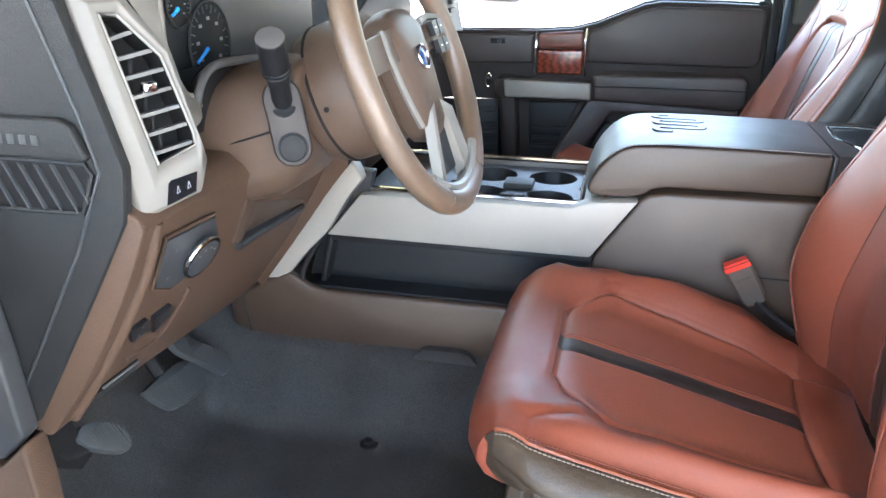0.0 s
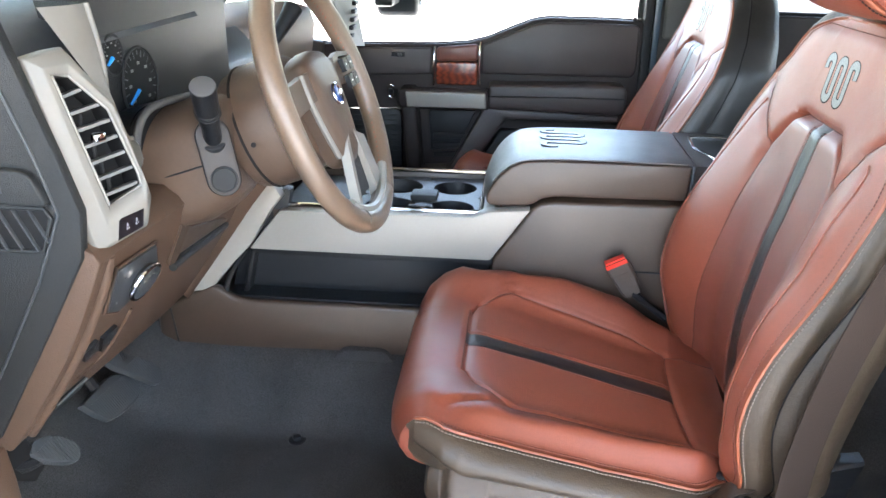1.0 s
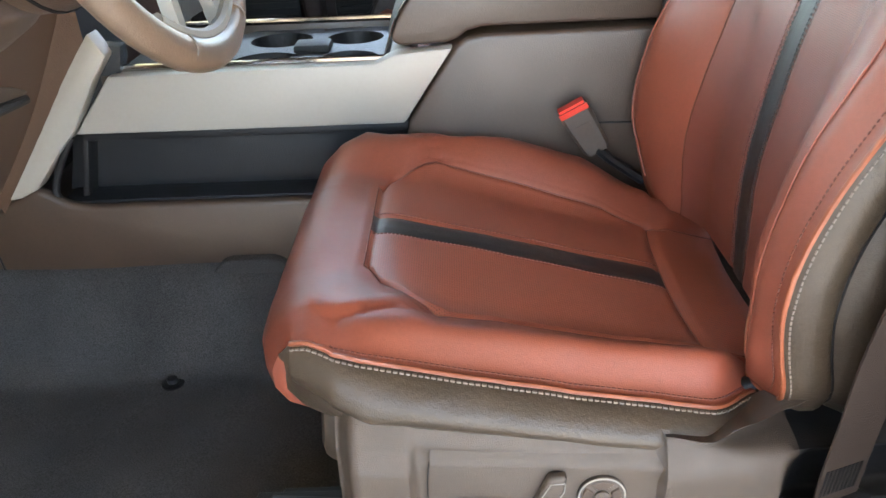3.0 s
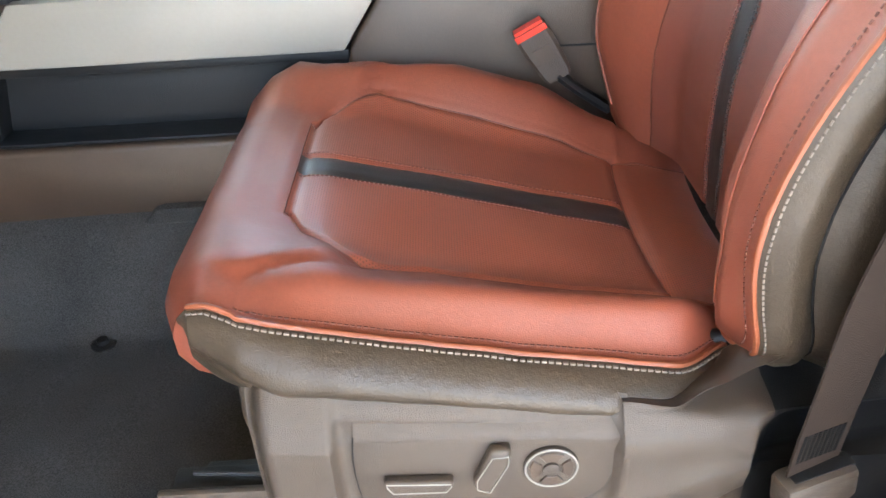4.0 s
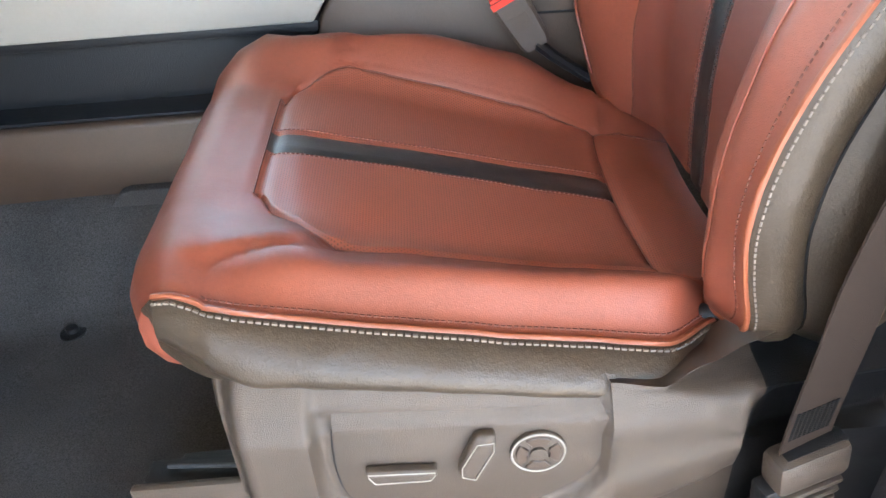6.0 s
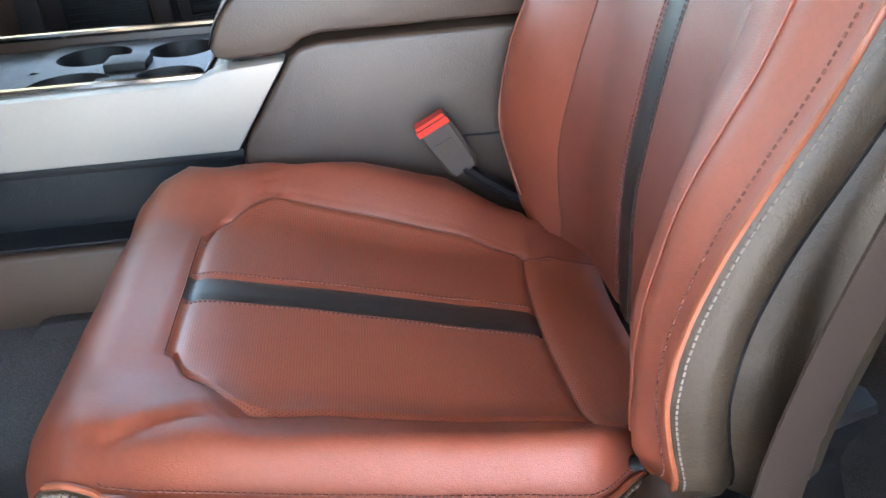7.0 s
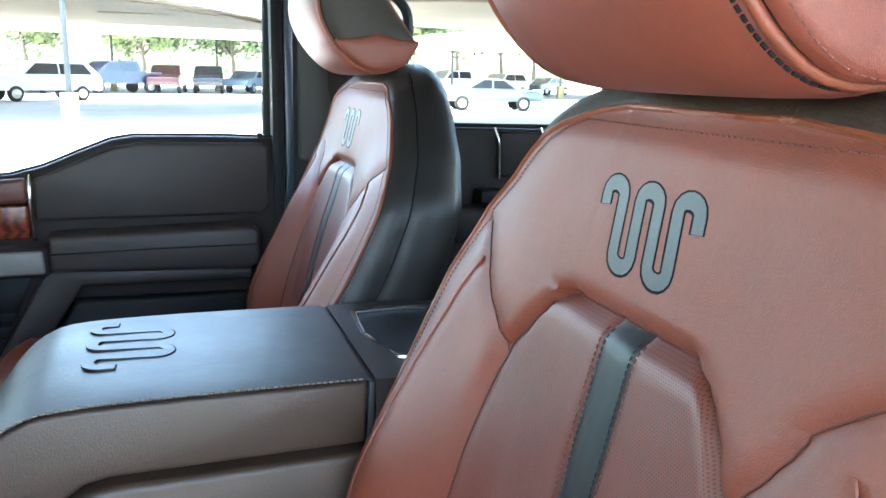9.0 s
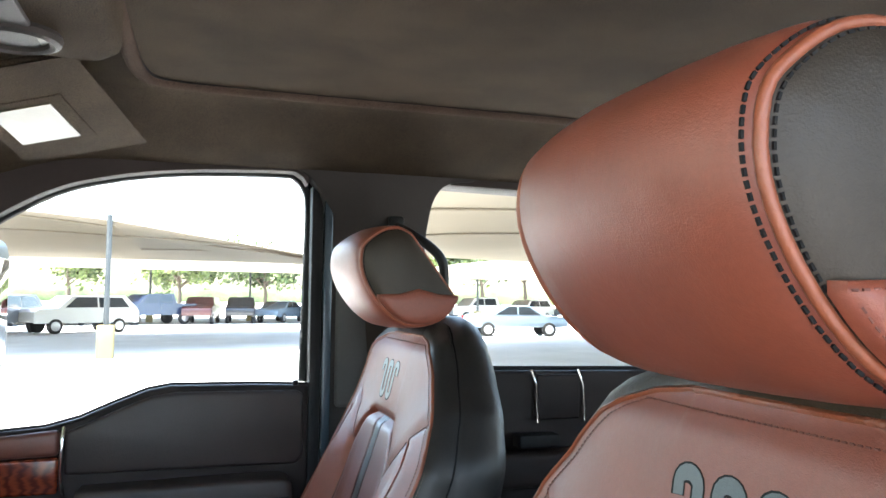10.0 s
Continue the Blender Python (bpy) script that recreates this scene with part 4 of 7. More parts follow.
body = loft([[b0 + bd * l + sd * (a * wv) + Vector((0, c * 0.011, 0)) for a, c in ((-1, -0.7), (-0.8, -1), (0.8, -1), (1, -0.7), (1, 0.7), (0.8, 1), (-0.8, 1), (-1, 0.7))] for l, wv in ((0.0, 0.0205), (0.004, 0.0215), (0.03, 0.0215), (0.066, 0.019), (0.074, 0.016))])
bb = part("buckle_body", body, M_SHELL, buckle)
part("release_button", loft([[b0 + bd * l + sd * (a * 0.0185) + Vector((0, c * 0.0085, 0)) for a, c in ((-1, -1), (1, -1), (1, 1), (-1, 1))] for l in (-0.004, 0.002)]), M_REDBTN, bb, "red release button")
part("release_face", loft([[b0 + bd * l + sd * (a * 0.0205) + Vector((0, -0.0112 + c * 0.0006, 0)) for a, c in ((-1, -1), (1, -1), (1, 1), (-1, 1))] for l in (0.0, 0.008)]), M_REDBTN, bb)
part("label_patch", loft([[b0 + bd * l + sd * (a * 0.011) + Vector((0, -0.0112 + c * 0.0006, 0)) for a, c in ((-1, -1), (1, -1), (1, 1), (-1, 1))] for l in (0.026, 0.046)]), M_CONS, bb)
part("stalk", tube([b0 + bd * 0.07, b0 + bd * 0.092 + Vector((0.010, 0, 0)), b0 + bd * 0.13 + Vector((0.036, 0.0, 0))], [0.013, 0.012, 0.012], 8, False, 0.6), M_BLACK, buckle, "black buckle stalk")

belt = thing("seat_belt", (0.41, 0.66, 0.86), "brown woven seat belt in a ribbed plastic sleeve", "seat belt")
bl = smooth_line([(0.405, 0.658, 0.93), (0.407, 0.657, 1.02), (0.410, 0.652, 1.10), (0.412, 0.645, 1.18), (0.424, 0.625, 1.31), (0.455, 0.600, 1.47), (0.51, 0.57, 1.65), (0.56, 0.56, 1.80)], 4)
rings = []
for k, p in enumerate(bl):
    d = (bl[min(k + 1, len(bl) - 1)] - bl[max(k - 1, 0)]).normalized()
    acr = Vector((0.90, 0.30, 0)).normalized()
    acr = (acr - d * acr.dot(d)).normalized()
    nn = acr.cross(d).normalized() * 0.0009
    rings.append([p - acr * 0.0235 - nn, p + acr * 0.0235 - nn, p + acr * 0.0235 + nn, p - acr * 0.0235 + nn])
web = part("webbing", loft(rings), M_BELT, belt, "", 60)
th = bmesh.new()
for k in range(13):
    c = bl[4] + (bl[8] - bl[4]) * (-0.06 + 0.030 * k)
    acr = Vector((0.92, 0.28, 0.06)).normalized()
    pts_ = [c - acr * 0.020 + Vector((0, -0.003, 0)), c + acr * 0.020 + Vector((0, -0.003, 0))]
    stitches(pts_, 0.0042, 0.003, 0.0005, (0, 0.0015, 0), th)
part("bar_tack", th, M_INK, web)
sleeve = part("sleeve", box((0.410, 0.655, 0.985), (0.063, 0.027, 0.036), 0.007, (0, -7, 14)), M_SHELL, belt, "ribbed brown plastic sleeve")
part("sleeve_core", box((0.406, 0.655, 0.910), (0.054, 0.020, 0.125), 0.004, (0, -7, 14)), M_BLACK, sleeve)
for k in range(10):
    z = 0.961 - k * 0.0105
    part("sleeve_rib", box((0.4085 - k * 0.0009, 0.655, z), (0.062, 0.027, 0.0062), 0.0025, (0, -7, 14)), M_SHELL, sleeve)
part("sleeve_mouth", box((0.412, 0.655, 1.0018), (0.052, 0.013, 0.004), 0.0008, (0, -7, 14)), M_BLACK, belt)

# ---- cab shell ----


def floor_z(x, y):
    z = 0.822 + 0.128 * ease(1.08, 1.235, y) + 0.02 * (1 - ease(0.6, 0.75, y))
    z += 0.20 * (1 - ease(-0.86, -0.62, x)) * (1 if y < 1.3 else 0.6)
    return z + 0.004 * noise.noise(Vector((x * 5, y * 5, 0)))


fl = sheet([[Vector((-0.95 + 0.02 * i, 0.56 + 0.02 * j, floor_z(-0.95 + 0.02 * i, 0.56 + 0.02 * j))) for j in range(85)] for i in range(128)])
single("floor", fl, M_CARPET, "dark grey worn cab carpet with a fixing stud", "floor", "", "structure", 60)
mat_th = thing("carpet_stud", (-0.342, 1.083, 0.82), "black plastic mat fixing stud in the carpet", "stud")
part("stud_base", disc((-0.342, 1.083, floor_z(-0.342, 1.083) - 0.001), (0, 0, 1), 0.017, 0.004, 20, 0.001), M_BLACK, mat_th)
part("stud_knob", disc((-0.342, 1.083, floor_z(-0.342, 1.083) + 0.003), (0, 0, 1), 0.008, 0.008, 16, 0.002), M_RUBBER, mat_th)
# raised carpet flap beside the console
single("carpet_flap", prism([(-0.302, 0.928), (-0.288, 0.945), (-0.277, 0.957), (-0.262, 0.961), (-0.200, 0.961), (-0.186, 0.956), (-0.166, 0.935), (-0.166, 0.90), (-0.302, 0.90)], "y", 1.205, 1.2285, 0.004), M_CARPET, "dark carpet edge lapping up the console side", "carpet", "", "structure")

# headliner and roof
def liner_z(x, y):
    e = min(y - 0.52, 2.25 - y)
    return 1.975 + 0.095 * ease(0, 0.26, e) - 0.10 * (1 - ease(-0.42, -0.02, x)) * 1.0


hl = sheet([[Vector((-0.40 + 0.05 * i, 0.52 + (2.25 - 0.52) * j / 40, liner_z(-0.40 + 0.05 * i, 0.52 + (2.25 - 0.52) * j / 40))) for j in range(41)] for i in range(43)])
single("ceiling", hl, M_LINER, "grey-brown cloth headliner", "ceiling", "", "structure", 60)
single("roof", box((0.65, 1.385, 2.13), (2.3, 1.72, 0.02), 0.008), M_BODY, "dark blue-grey painted cab roof", "roof", "", "structure")
header = smooth_line([Vector((x, y, liner_z(x, y) - 0.003)) for x, y in ((0.068, 0.80), (0.068, 1.00), (0.068, 1.30), (0.068, 1.60), (0.070, 1.80), (0.076, 1.88), (0.094, 1.93), (0.15, 1.95), (0.25, 1.958), (0.42, 1.963), (0.60, 1.966), (0.90, 1.97), (1.40, 1.97))], 4)
# lighter cloth paints the highlight along this edge
single("trim_header", tube(header, 0.013, 10, False, 0.75), M_RIDGE, "moulded edge across the headliner, lightened for its highlight", "trim", "", "structure", 60)
single("trim_gap", tube([p + Vector((0.010, -0.010, 0.002)) for p in header], 0.0028, 6), M_INK, "dark gap beside the headliner edge", "trim", "", "structure", 60)

# far side wall: rails and pillars round the two windows
YW = 2.285


def wall_piece(poly, name, material, label, y0=YW - 0.03, y1=YW + 0.05, bevel=0.006):
    return single(name, prism(poly, "y", y0, y1, bevel), material, label, "pillar", "", "structure")


wall_piece([(p.x, p.y) for p in smooth_line([(-0.62, 1.56, 0), (-0.36, 1.735, 0), (-0.23, 1.833, 0), (-0.11, 1.907, 0), (0.0, 1.942, 0), (0.14, 1.963, 0), (0.34, 1.973, 0), (0.380, 1.966, 0), (0.398, 1.945, 0)], 4)] + [(0.41, 2.0), (0.41, 2.12), (-0.45, 2.12), (-0.55, 1.98), (-0.78, 1.62)], "trim_rail_front", M_RAIL, "dark trim above the front side window", YW - 0.05)
wall_piece([(0.66, 2.0), (0.70, 1.962), (1.26, 1.95), (1.30, 1.90), (1.75, 1.90), (1.75, 2.12), (0.405, 2.12), (0.405, 1.99)], "trim_rail_rear", M_RAIL, "dark trim above the rear side window", YW - 0.05)
flare_r = [(p.x, p.y) for p in smooth_line([(0.66, 1.53, 0), (0.662, 1.80, 0), (0.668, 1.87, 0), (0.684, 1.93, 0), (0.716, 1.962, 0), (0.78, 1.972, 0)], 4)]
flare_l = [(p.x, p.y) for p in smooth_line([(0.375, 1.976, 0), (0.405, 1.958, 0), (0.426, 1.92, 0), (0.435, 1.86, 0), (0.437, 1.53, 0)], 4)]
wall_piece([(0.440, 0.85), (0.66, 0.85)] + flare_r + [(0.78, 2.03), (0.375, 2.03)] + flare_l, "pillar_centre", M_POST, "grey plastic centre pillar trim", YW - 0.055, YW + 0.04)
wall_piece([(1.26, 0.85), (1.75, 0.85), (1.75, 1.92), (1.30, 1.92), (1.25, 1.88)], "pillar_rear", M_POST, "grey plastic rear pillar trim", YW - 0.045)
single("wall_back", box((1.72, 1.385, 1.2), (0.05, 1.8, 0.8), 0.01), M_DOOR, "dark back wall of the cab below its window", "wall", "", "structure")
single("firewall", box((-0.97, 1.385, 1.1), (0.05, 1.75, 0.8), 0.01), M_BLACK, "black firewall behind the dashboard", "wall", "", "structure")
single("sill_near", prism([(-0.70, 0.70), (0.40, 0.70), (0.40, 0.85), (-0.70, 0.85)], "y", 0.50, 0.585, 0.01), M_DGREY, "dark plastic door sill", "sill", "", "structure")
# near centre pillar with seal and body paint
pz = [(0.475, 0.85), (0.60, 0.85), (0.80, 1.55), (0.84, 2.05), (0.70, 2.05), (0.665, 1.80), (0.585, 1.42), (0.51, 1.15), (0.478, 1.0)]
# black here is the shade on the trim, put into its colour
single("pillar_near", prism(pz, "y", 0.52, 0.60, 0.01, 3), M_BLACK, "plastic near centre pillar trim, shade painted black", "pillar", "", "structure")
seal = [Vector((0.462 + 0.0, 0.535, 0.90)), Vector((0.472, 0.535, 1.05)), Vector((0.51, 0.535, 1.2)), Vector((0.575, 0.535, 1.42)), Vector((0.655, 0.535, 1.78)), Vector((0.70, 0.535, 2.03))]
single("seal_near", tube(smooth_line(seal, 4), 0.013, 10), M_RUBBER, "black rubber door seal on the near pillar", "seal", "", "structure", 60)
single("rocker_body", prism([(-0.95, 0.55), (0.6, 0.55), (0.6, 0.80), (-0.95, 0.80)], "y", 0.44, 0.52, 0.02, 3), M_BODY, "blue-grey painted rocker panel", "body", "", "structure")
# bench takes the dark door colour in place of shadow
single("rear_seat_bench", prism([(1.15, 0.85), (1.62, 0.85), (1.66, 1.62), (1.50, 1.62), (1.42, 1.22), (1.12, 1.20)], "y", 0.66, 2.12, 0.04, 3), M_DOOR, "rear bench seat with shadow put into its dark colour", "bench seat")

wall_piece([(-0.97, 0.84), (-0.545, 0.84), (-0.545, 1.435), (-0.97, 1.50)], "panel_far_front", M_DOOR, "dark trim ahead of the passenger door", 2.235, 2.285)
# near side behind the driver: closed rear door and rails
single("trim_rail_near", prism([(-0.55, 1.98), (-0.45, 2.12), (1.75, 2.12), (1.75, 1.93), (0.90, 1.96), (0.70, 2.0), (-0.35, 2.0)], "y", 0.49, 0.56, 0.006), M_LINER, "dark trim above the driver door opening", "trim", "", "structure")
# unseen door, added to cut light from behind the driver
nd = thing("near_rear_door", (1.05, 0.5, 0.85), "closed dark rear door behind the driver", "car door")
part("door_panel", prism([(0.64, 0.80), (1.75, 0.80), (1.75, 1.54), (0.78, 1.54)], "y", 0.46, 0.54, 0.01), M_DOOR, nd)
part("door_frame", prism([(0.79, 1.54), (0.84, 1.54), (0.86, 1.96), (0.80, 1.96)], "y", 0.47, 0.53, 0.005), M_BODY, nd)
part("rear_frame", prism([(1.38, 1.54), (1.75, 1.54), (1.75, 1.96), (1.34, 1.96)], "y", 0.47, 0.53, 0.005), M_BODY, nd)
# windows
def pane(name, poly, y, label, m):
    ob = single(name, prism(poly, "y", y, y + 0.005, 0), m, label, "window", "", "structure")
    ob.visible_shadow = False
    return ob


pane("window_1", [(-0.60, 1.40), (0.09, 1.50), (0.415, 1.50), (0.415, 1.99), (0.14, 1.985), (-0.12, 1.93), (-0.36, 1.76), (-0.60, 1.58)], YW + 0.02, "clear front side window glass", M_GLASS)
pane("window_2", [(0.66, 1.52), (1.28, 1.52), (1.28, 1.98), (0.68, 1.98)], YW + 0.02, "lightly tinted rear side window glass", M_GLASS)
wsh = sheet([[Vector((-0.95 + 0.50 * v, 0.62 + 1.53 * u, 1.50 + 0.48 * v)) for u in (0, 0.25, 0.5, 0.75, 1)] for v in (0, 0.5, 1)])
ws = single("window_3", wsh, M_SCREEN, "green tinted raked windscreen", "window", "", "structure")
ws.visible_shadow = False

# ---- doors on the far side ----


def passenger_door():
    door = thing("passenger_door", (0.0, 2.25, 0.90), "closed dark brown passenger door with wood and silver trim", "car door")
    y = 2.25
    low = [(-0.55, 0.92), (0.415, 0.92), (0.418, 1.30), (0.412, 1.515), (0.30, 1.519), (0.13, 1.520), (0.085, 1.512), (0.03, 1.490), (-0.04, 1.460), (-0.10, 1.444), (-0.20, 1.436), (-0.55, 1.430)]
    panel = part("door_panel", prism(low, "y", y, y + 0.05, 0.010, 3), M_DOOR, door, "dark brown moulded door panel")
    up = [(-0.062, 1.352), (0.385, 1.352), (0.400, 1.37), (0.398, 1.497), (0.385, 1.506), (0.14, 1.507), (0.095, 1.500), (0.035, 1.477), (-0.03, 1.448), (-0.062, 1.435)]
    part("upper_pad", prism(up, "y", y - 0.012, y + 0.01, 0.009, 3), M_DOORUP, panel, "brown vinyl upper panel")
    part("window_seal", tube([Vector((x, y + 0.002, z + 0.004)) for x, z in low[3:]], 0.003, 6), M_RUBBER, door, "black window seal")
    fr = part("front_pad", prism([(-0.50, 1.335), (-0.215, 1.345), (-0.213, 1.425), (-0.50, 1.418)], "y", y - 0.008, y + 0.01, 0.006, 3), M_DOORUP, panel)
    part("lock_switch", box((-0.315, y - 0.010, 1.404), (0.042, 0.006, 0.015), 0.002), M_BLACK, fr, "black lock switch")
    part("lock_tab", box((-0.310, y - 0.014, 1.404), (0.012, 0.005, 0.008), 0.001), M_BADGE, fr)
    # wood block with bright ends
    wd = part("wood_trim", prism([(-0.198, 1.318), (-0.072, 1.318), (-0.072, 1.388), (-0.198, 1.384)], "y", y - 0.020, y + 0.01, 0.006, 3), M_WOOD, panel, "glossy red wood veneer block")
    part("wood_cap", prism([(-0.198, 1.386), (-0.072, 1.390), (-0.072, 1.440), (-0.198, 1.428)], "y", y - 0.017, y + 0.01, 0.010, 3), leather_cap, wd, "red-brown leather cap over the wood")
    for x, z1 in ((-0.204, 1.432), (-0.066, 1.446)):
        part("chrome_strip", tube([Vector((x + 0.002, y - 0.012, z1)), Vector((x, y - 0.024, z1 - 0.03)), Vector((x - 0.002, y - 0.024, 1.365)), Vector((x + (0.004 if x > -0.1 else 0.0), y - 0.020, 1.316))], 0.0035, 8), M_CHROME, wd, "bright chrome strip")
    # pull handle and armrest
    hd = part("pull_handle", prism([(-0.305, 1.312), (-0.035, 1.312), (-0.032, 1.256), (-0.295, 1.256), (-0.308, 1.27)], "y", y - 0.085, y - 0.03, 0.008, 3), M_DOOR, panel, "door pull")
    part("handle_cover", prism([(-0.283, 1.307), (-0.042, 1.307), (-0.040, 1.262), (-0.278, 1.260)], "y", y - 0.092, y - 0.080, 0.005, 3), M_SILVER, hd, "satin silver handle cover")
    part("handle_post", prism([(-0.305, 1.312), (-0.255, 1.312), (-0.235, 1.05), (-0.28, 1.05)], "y", y - 0.07, y + 0.01, 0.01, 3), M_DOOR, hd)
    part("armrest", prism([(-0.036, 1.330), (0.30, 1.338), (0.355, 1.338), (0.372, 1.325), (0.372, 1.262), (0.35, 1.248), (-0.036, 1.258)], "y", y - 0.075, y + 0.01, 0.016, 3), M_DOORUP, panel, "padded dark armrest")
    part("arm_seam", tube([Vector((-0.034, y - 0.0765, 1.297)), Vector((0.18, y - 0.0775, 1.300)), Vector((0.365, y - 0.0765, 1.300))], 0.0018, 6), M_BLACK, panel)
    part("arm_brace", prism([(-0.045, 1.262), (0.355, 1.245), (0.355, 1.222), (0.02, 1.224), (-0.09, 1.06), (-0.16, 1.03), (-0.235, 1.03), (-0.235, 1.062), (-0.15, 1.068)], "y", y - 0.055, y + 0.01, 0.008, 3), M_DOORUP, panel, "moulded brace under the armrest")
    part("map_pocket", prism([(-0.22, 1.235), (-0.075, 1.238), (-0.13, 1.115), (-0.215, 1.108)], "y", y - 0.004, y + 0.01, 0.004), M_BLACK, panel, "dark open door pocket")
    for k in range(3):
        part("pocket_step", prism([(-0.205, 1.165 - 0.03 * k), (-0.105 - 0.015 * k, 1.167 - 0.03 * k), (-0.112 - 0.015 * k, 1.150 - 0.03 * k), (-0.205, 1.148 - 0.03 * k)], "y", y - 0.012, y + 0.0, 0.003), M_DGREY, panel)
    part("lower_pocket", prism([(0.0, 1.19), (0.375, 1.185), (0.375, 1.05), (-0.08, 1.05)], "y", y - 0.03, y + 0.0, 0.012, 3), M_BLACK, panel)
    sp = part("speaker_grille", prism([(-0.50, 1.232), (-0.318, 1.236), (-0.306, 1.222), (-0.306, 0.98), (-0.50, 0.98)], "y", y - 0.008, y + 0.01, 0.004), M_BLACK, panel, "black speaker grille")
    part("grille_edge", tube([Vector((-0.52, y - 0.008, 1.234)), Vector((-0.322, y - 0.008, 1.238)), Vector((-0.309, y - 0.008, 1.232)), Vector((-0.304, y - 0.008, 1.220)), Vector((-0.304, y - 0.008, 1.0))], 0.0026, 8), M_CHROME, sp, "thin bright edge")
    for i in range(14):
        part("grille_row", tube([Vector((-0.49, y - 0.009, 1.215 - 0.016 * i)), Vector((-0.315, y - 0.009, 1.217 - 0.016 * i))], 0.0016, 4), M_DGREY, sp)
    oval = part("release_knob", ring((-0.338, y - 0.010, 1.292), (0, -1, 0), 0.009, 0.0025, 20, None, 1.0, 0.019), M_CHROME, panel, "small chrome oval switch")
    part("knob_face", disc((-0.338, y - 0.010, 1.292), (0, -1, 0), 0.008, 0.006, 16, 0.001), M_BLACK, oval)
    part("window_frame", tube(smooth_line([Vector((x, YW + 0.005, z)) for x, z in ((0.405, 1.52), (0.410, 1.75), (0.412, 1.90), (0.403, 1.945), (0.382, 1.970), (0.345, 1.979), (0.14, 1.970), (0.0, 1.949), (-0.11, 1.914), (-0.23, 1.840), (-0.36, 1.742), (-0.60, 1.57))], 4), 0.014, 8), M_RUBBER, door, "black window channel", 60)
    part("lock_pin", disc((0.382, y + 0.0, 1.515), (0, 0, 1), 0.006, 0.012, 12, 0.002), M_BLACK, door)
    return door


leather_cap = leather("door_cap_leather", (0.15, 0.055, 0.040), 0.35)
passenger_door()

rd = thing("rear_door", (0.95, 2.25, 0.90), "closed dark rear door with chrome-edged trim block", "car door")
rp = part("door_panel", prism([(0.655, 0.92), (1.27, 0.92), (1.27, 1.532), (0.665, 1.542)], "y", 2.245, 2.30, 0.010, 3), M_DOOR, rd)
part("window_seal", tube([Vector((0.66, 2.25, 1.547)), Vector((1.27, 2.25, 1.538))], 0.006, 6), M_RUBBER, rd, "black window seal")
wb = part("wood_trim", prism([(0.935, 1.425), (1.045, 1.425), (1.045, 1.528), (0.935, 1.530)], "y", 2.228, 2.25, 0.006, 3), M_DOOR, rp, "dark trim block")
for x in (0.930, 1.050):
    part("chrome_strip", tube([Vector((x - 0.01, 2.232, 1.540)), Vector((x, 2.224, 1.505)), Vector((x + 0.004, 2.224, 1.42))], 0.003, 8), M_CHROME, wb, "bright chrome strip")
part("armrest", prism([(0.74, 1.36), (1.2, 1.36), (1.2, 1.28), (0.74, 1.28)], "y", 2.18, 2.25, 0.015, 3), M_DOOR, rp)
part("pull_cup", box((0.92, 2.20, 1.385), (0.10, 0.05, 0.03), 0.006), M_DGREY, rp)

# centre pillar details
ph = thing("grab_handle", (0.64, 2.22, 1.78), "dark plastic grab handle on the centre pillar", "grab handle")
part("grip", tube(smooth_line([(0.592, 2.225, 1.862), (0.630, 2.185, 1.835), (0.668, 2.16, 1.800), (0.682, 2.155, 1.765), (0.680, 2.160, 1.700), (0.668, 2.19, 1.655), (0.655, 2.225, 1.640)], 4), 0.013, 10, False, 0.8), M_DGREY, ph)
for z, x in ((1.862, 0.592), (1.640, 0.655)):
    part("mount", box((x, 2.228, z), (0.035, 0.02, 0.045), 0.006), M_DGREY, ph)
pb = thing("passenger_belt", (0.52, 2.2, 1.5), "dark belt guide and webbing on the centre pillar", "seat belt")
part("guide_cover", box((0.510, 2.222, 1.62), (0.10, 0.02, 0.30), 0.01, None, 3), M_PILLAR, pb, "tall grey guide cover")
part("webbing", prism([(0.512, 1.76), (0.552, 1.76), (0.60, 1.15), (0.56, 1.15)], "y", 2.198, 2.201, 0), M_BELT, pb)
single("door_edge_trim", prism([(0.434, 0.92), (0.452, 0.92), (0.452, 1.885), (0.434, 1.915)], "y", YW - 0.064, YW - 0.02, 0.004), M_BODY, "blue-grey painted door shut edge", "trim", "", "structure")

single("window_seal", prism([(0.408, 0.92), (0.4335, 0.92), (0.4335, 1.90), (0.425, 1.93), (0.408, 1.945)], "y", YW - 0.046, YW + 0.028, 0.005, 2), M_RUBBER, "black rubber seal behind the front side window", "seal", "", "structure")

# sun visor, overhead console
visor = thing("sun_visor", (0.0, 1.9, 2.0), "folded brown cloth sun visor with vanity lamp", "sun visor")
vp = [Vector((0.072, 2.10, 1.990)), Vector((0.0, 1.72, 2.032)), Vector((-0.16, 1.72, 1.985)), Vector((-0.12, 2.10, 1.943))]
nv = (vp[1] - vp[0]).cross(vp[3] - vp[0]).normalized()
if nv.z < 0:
    nv = -nv
vb = part("visor_body", rounded(loft([vp, [p + nv * 0.016 for p in vp]]), 0.006, 3), M_LINER, visor)


def on_visor(u, v, lift):
    a, b = vp[0].lerp(vp[1], u), vp[3].lerp(vp[2], u)
    return a.lerp(b, v) - nv * lift


part("vanity_frame", loft([[on_visor(u, v, l) for u, v in ((0.20, 0.30), (0.72, 0.30), (0.72, 0.95), (0.20, 0.95))] for l in (-0.004, 0.003)]), M_LINER, vb)
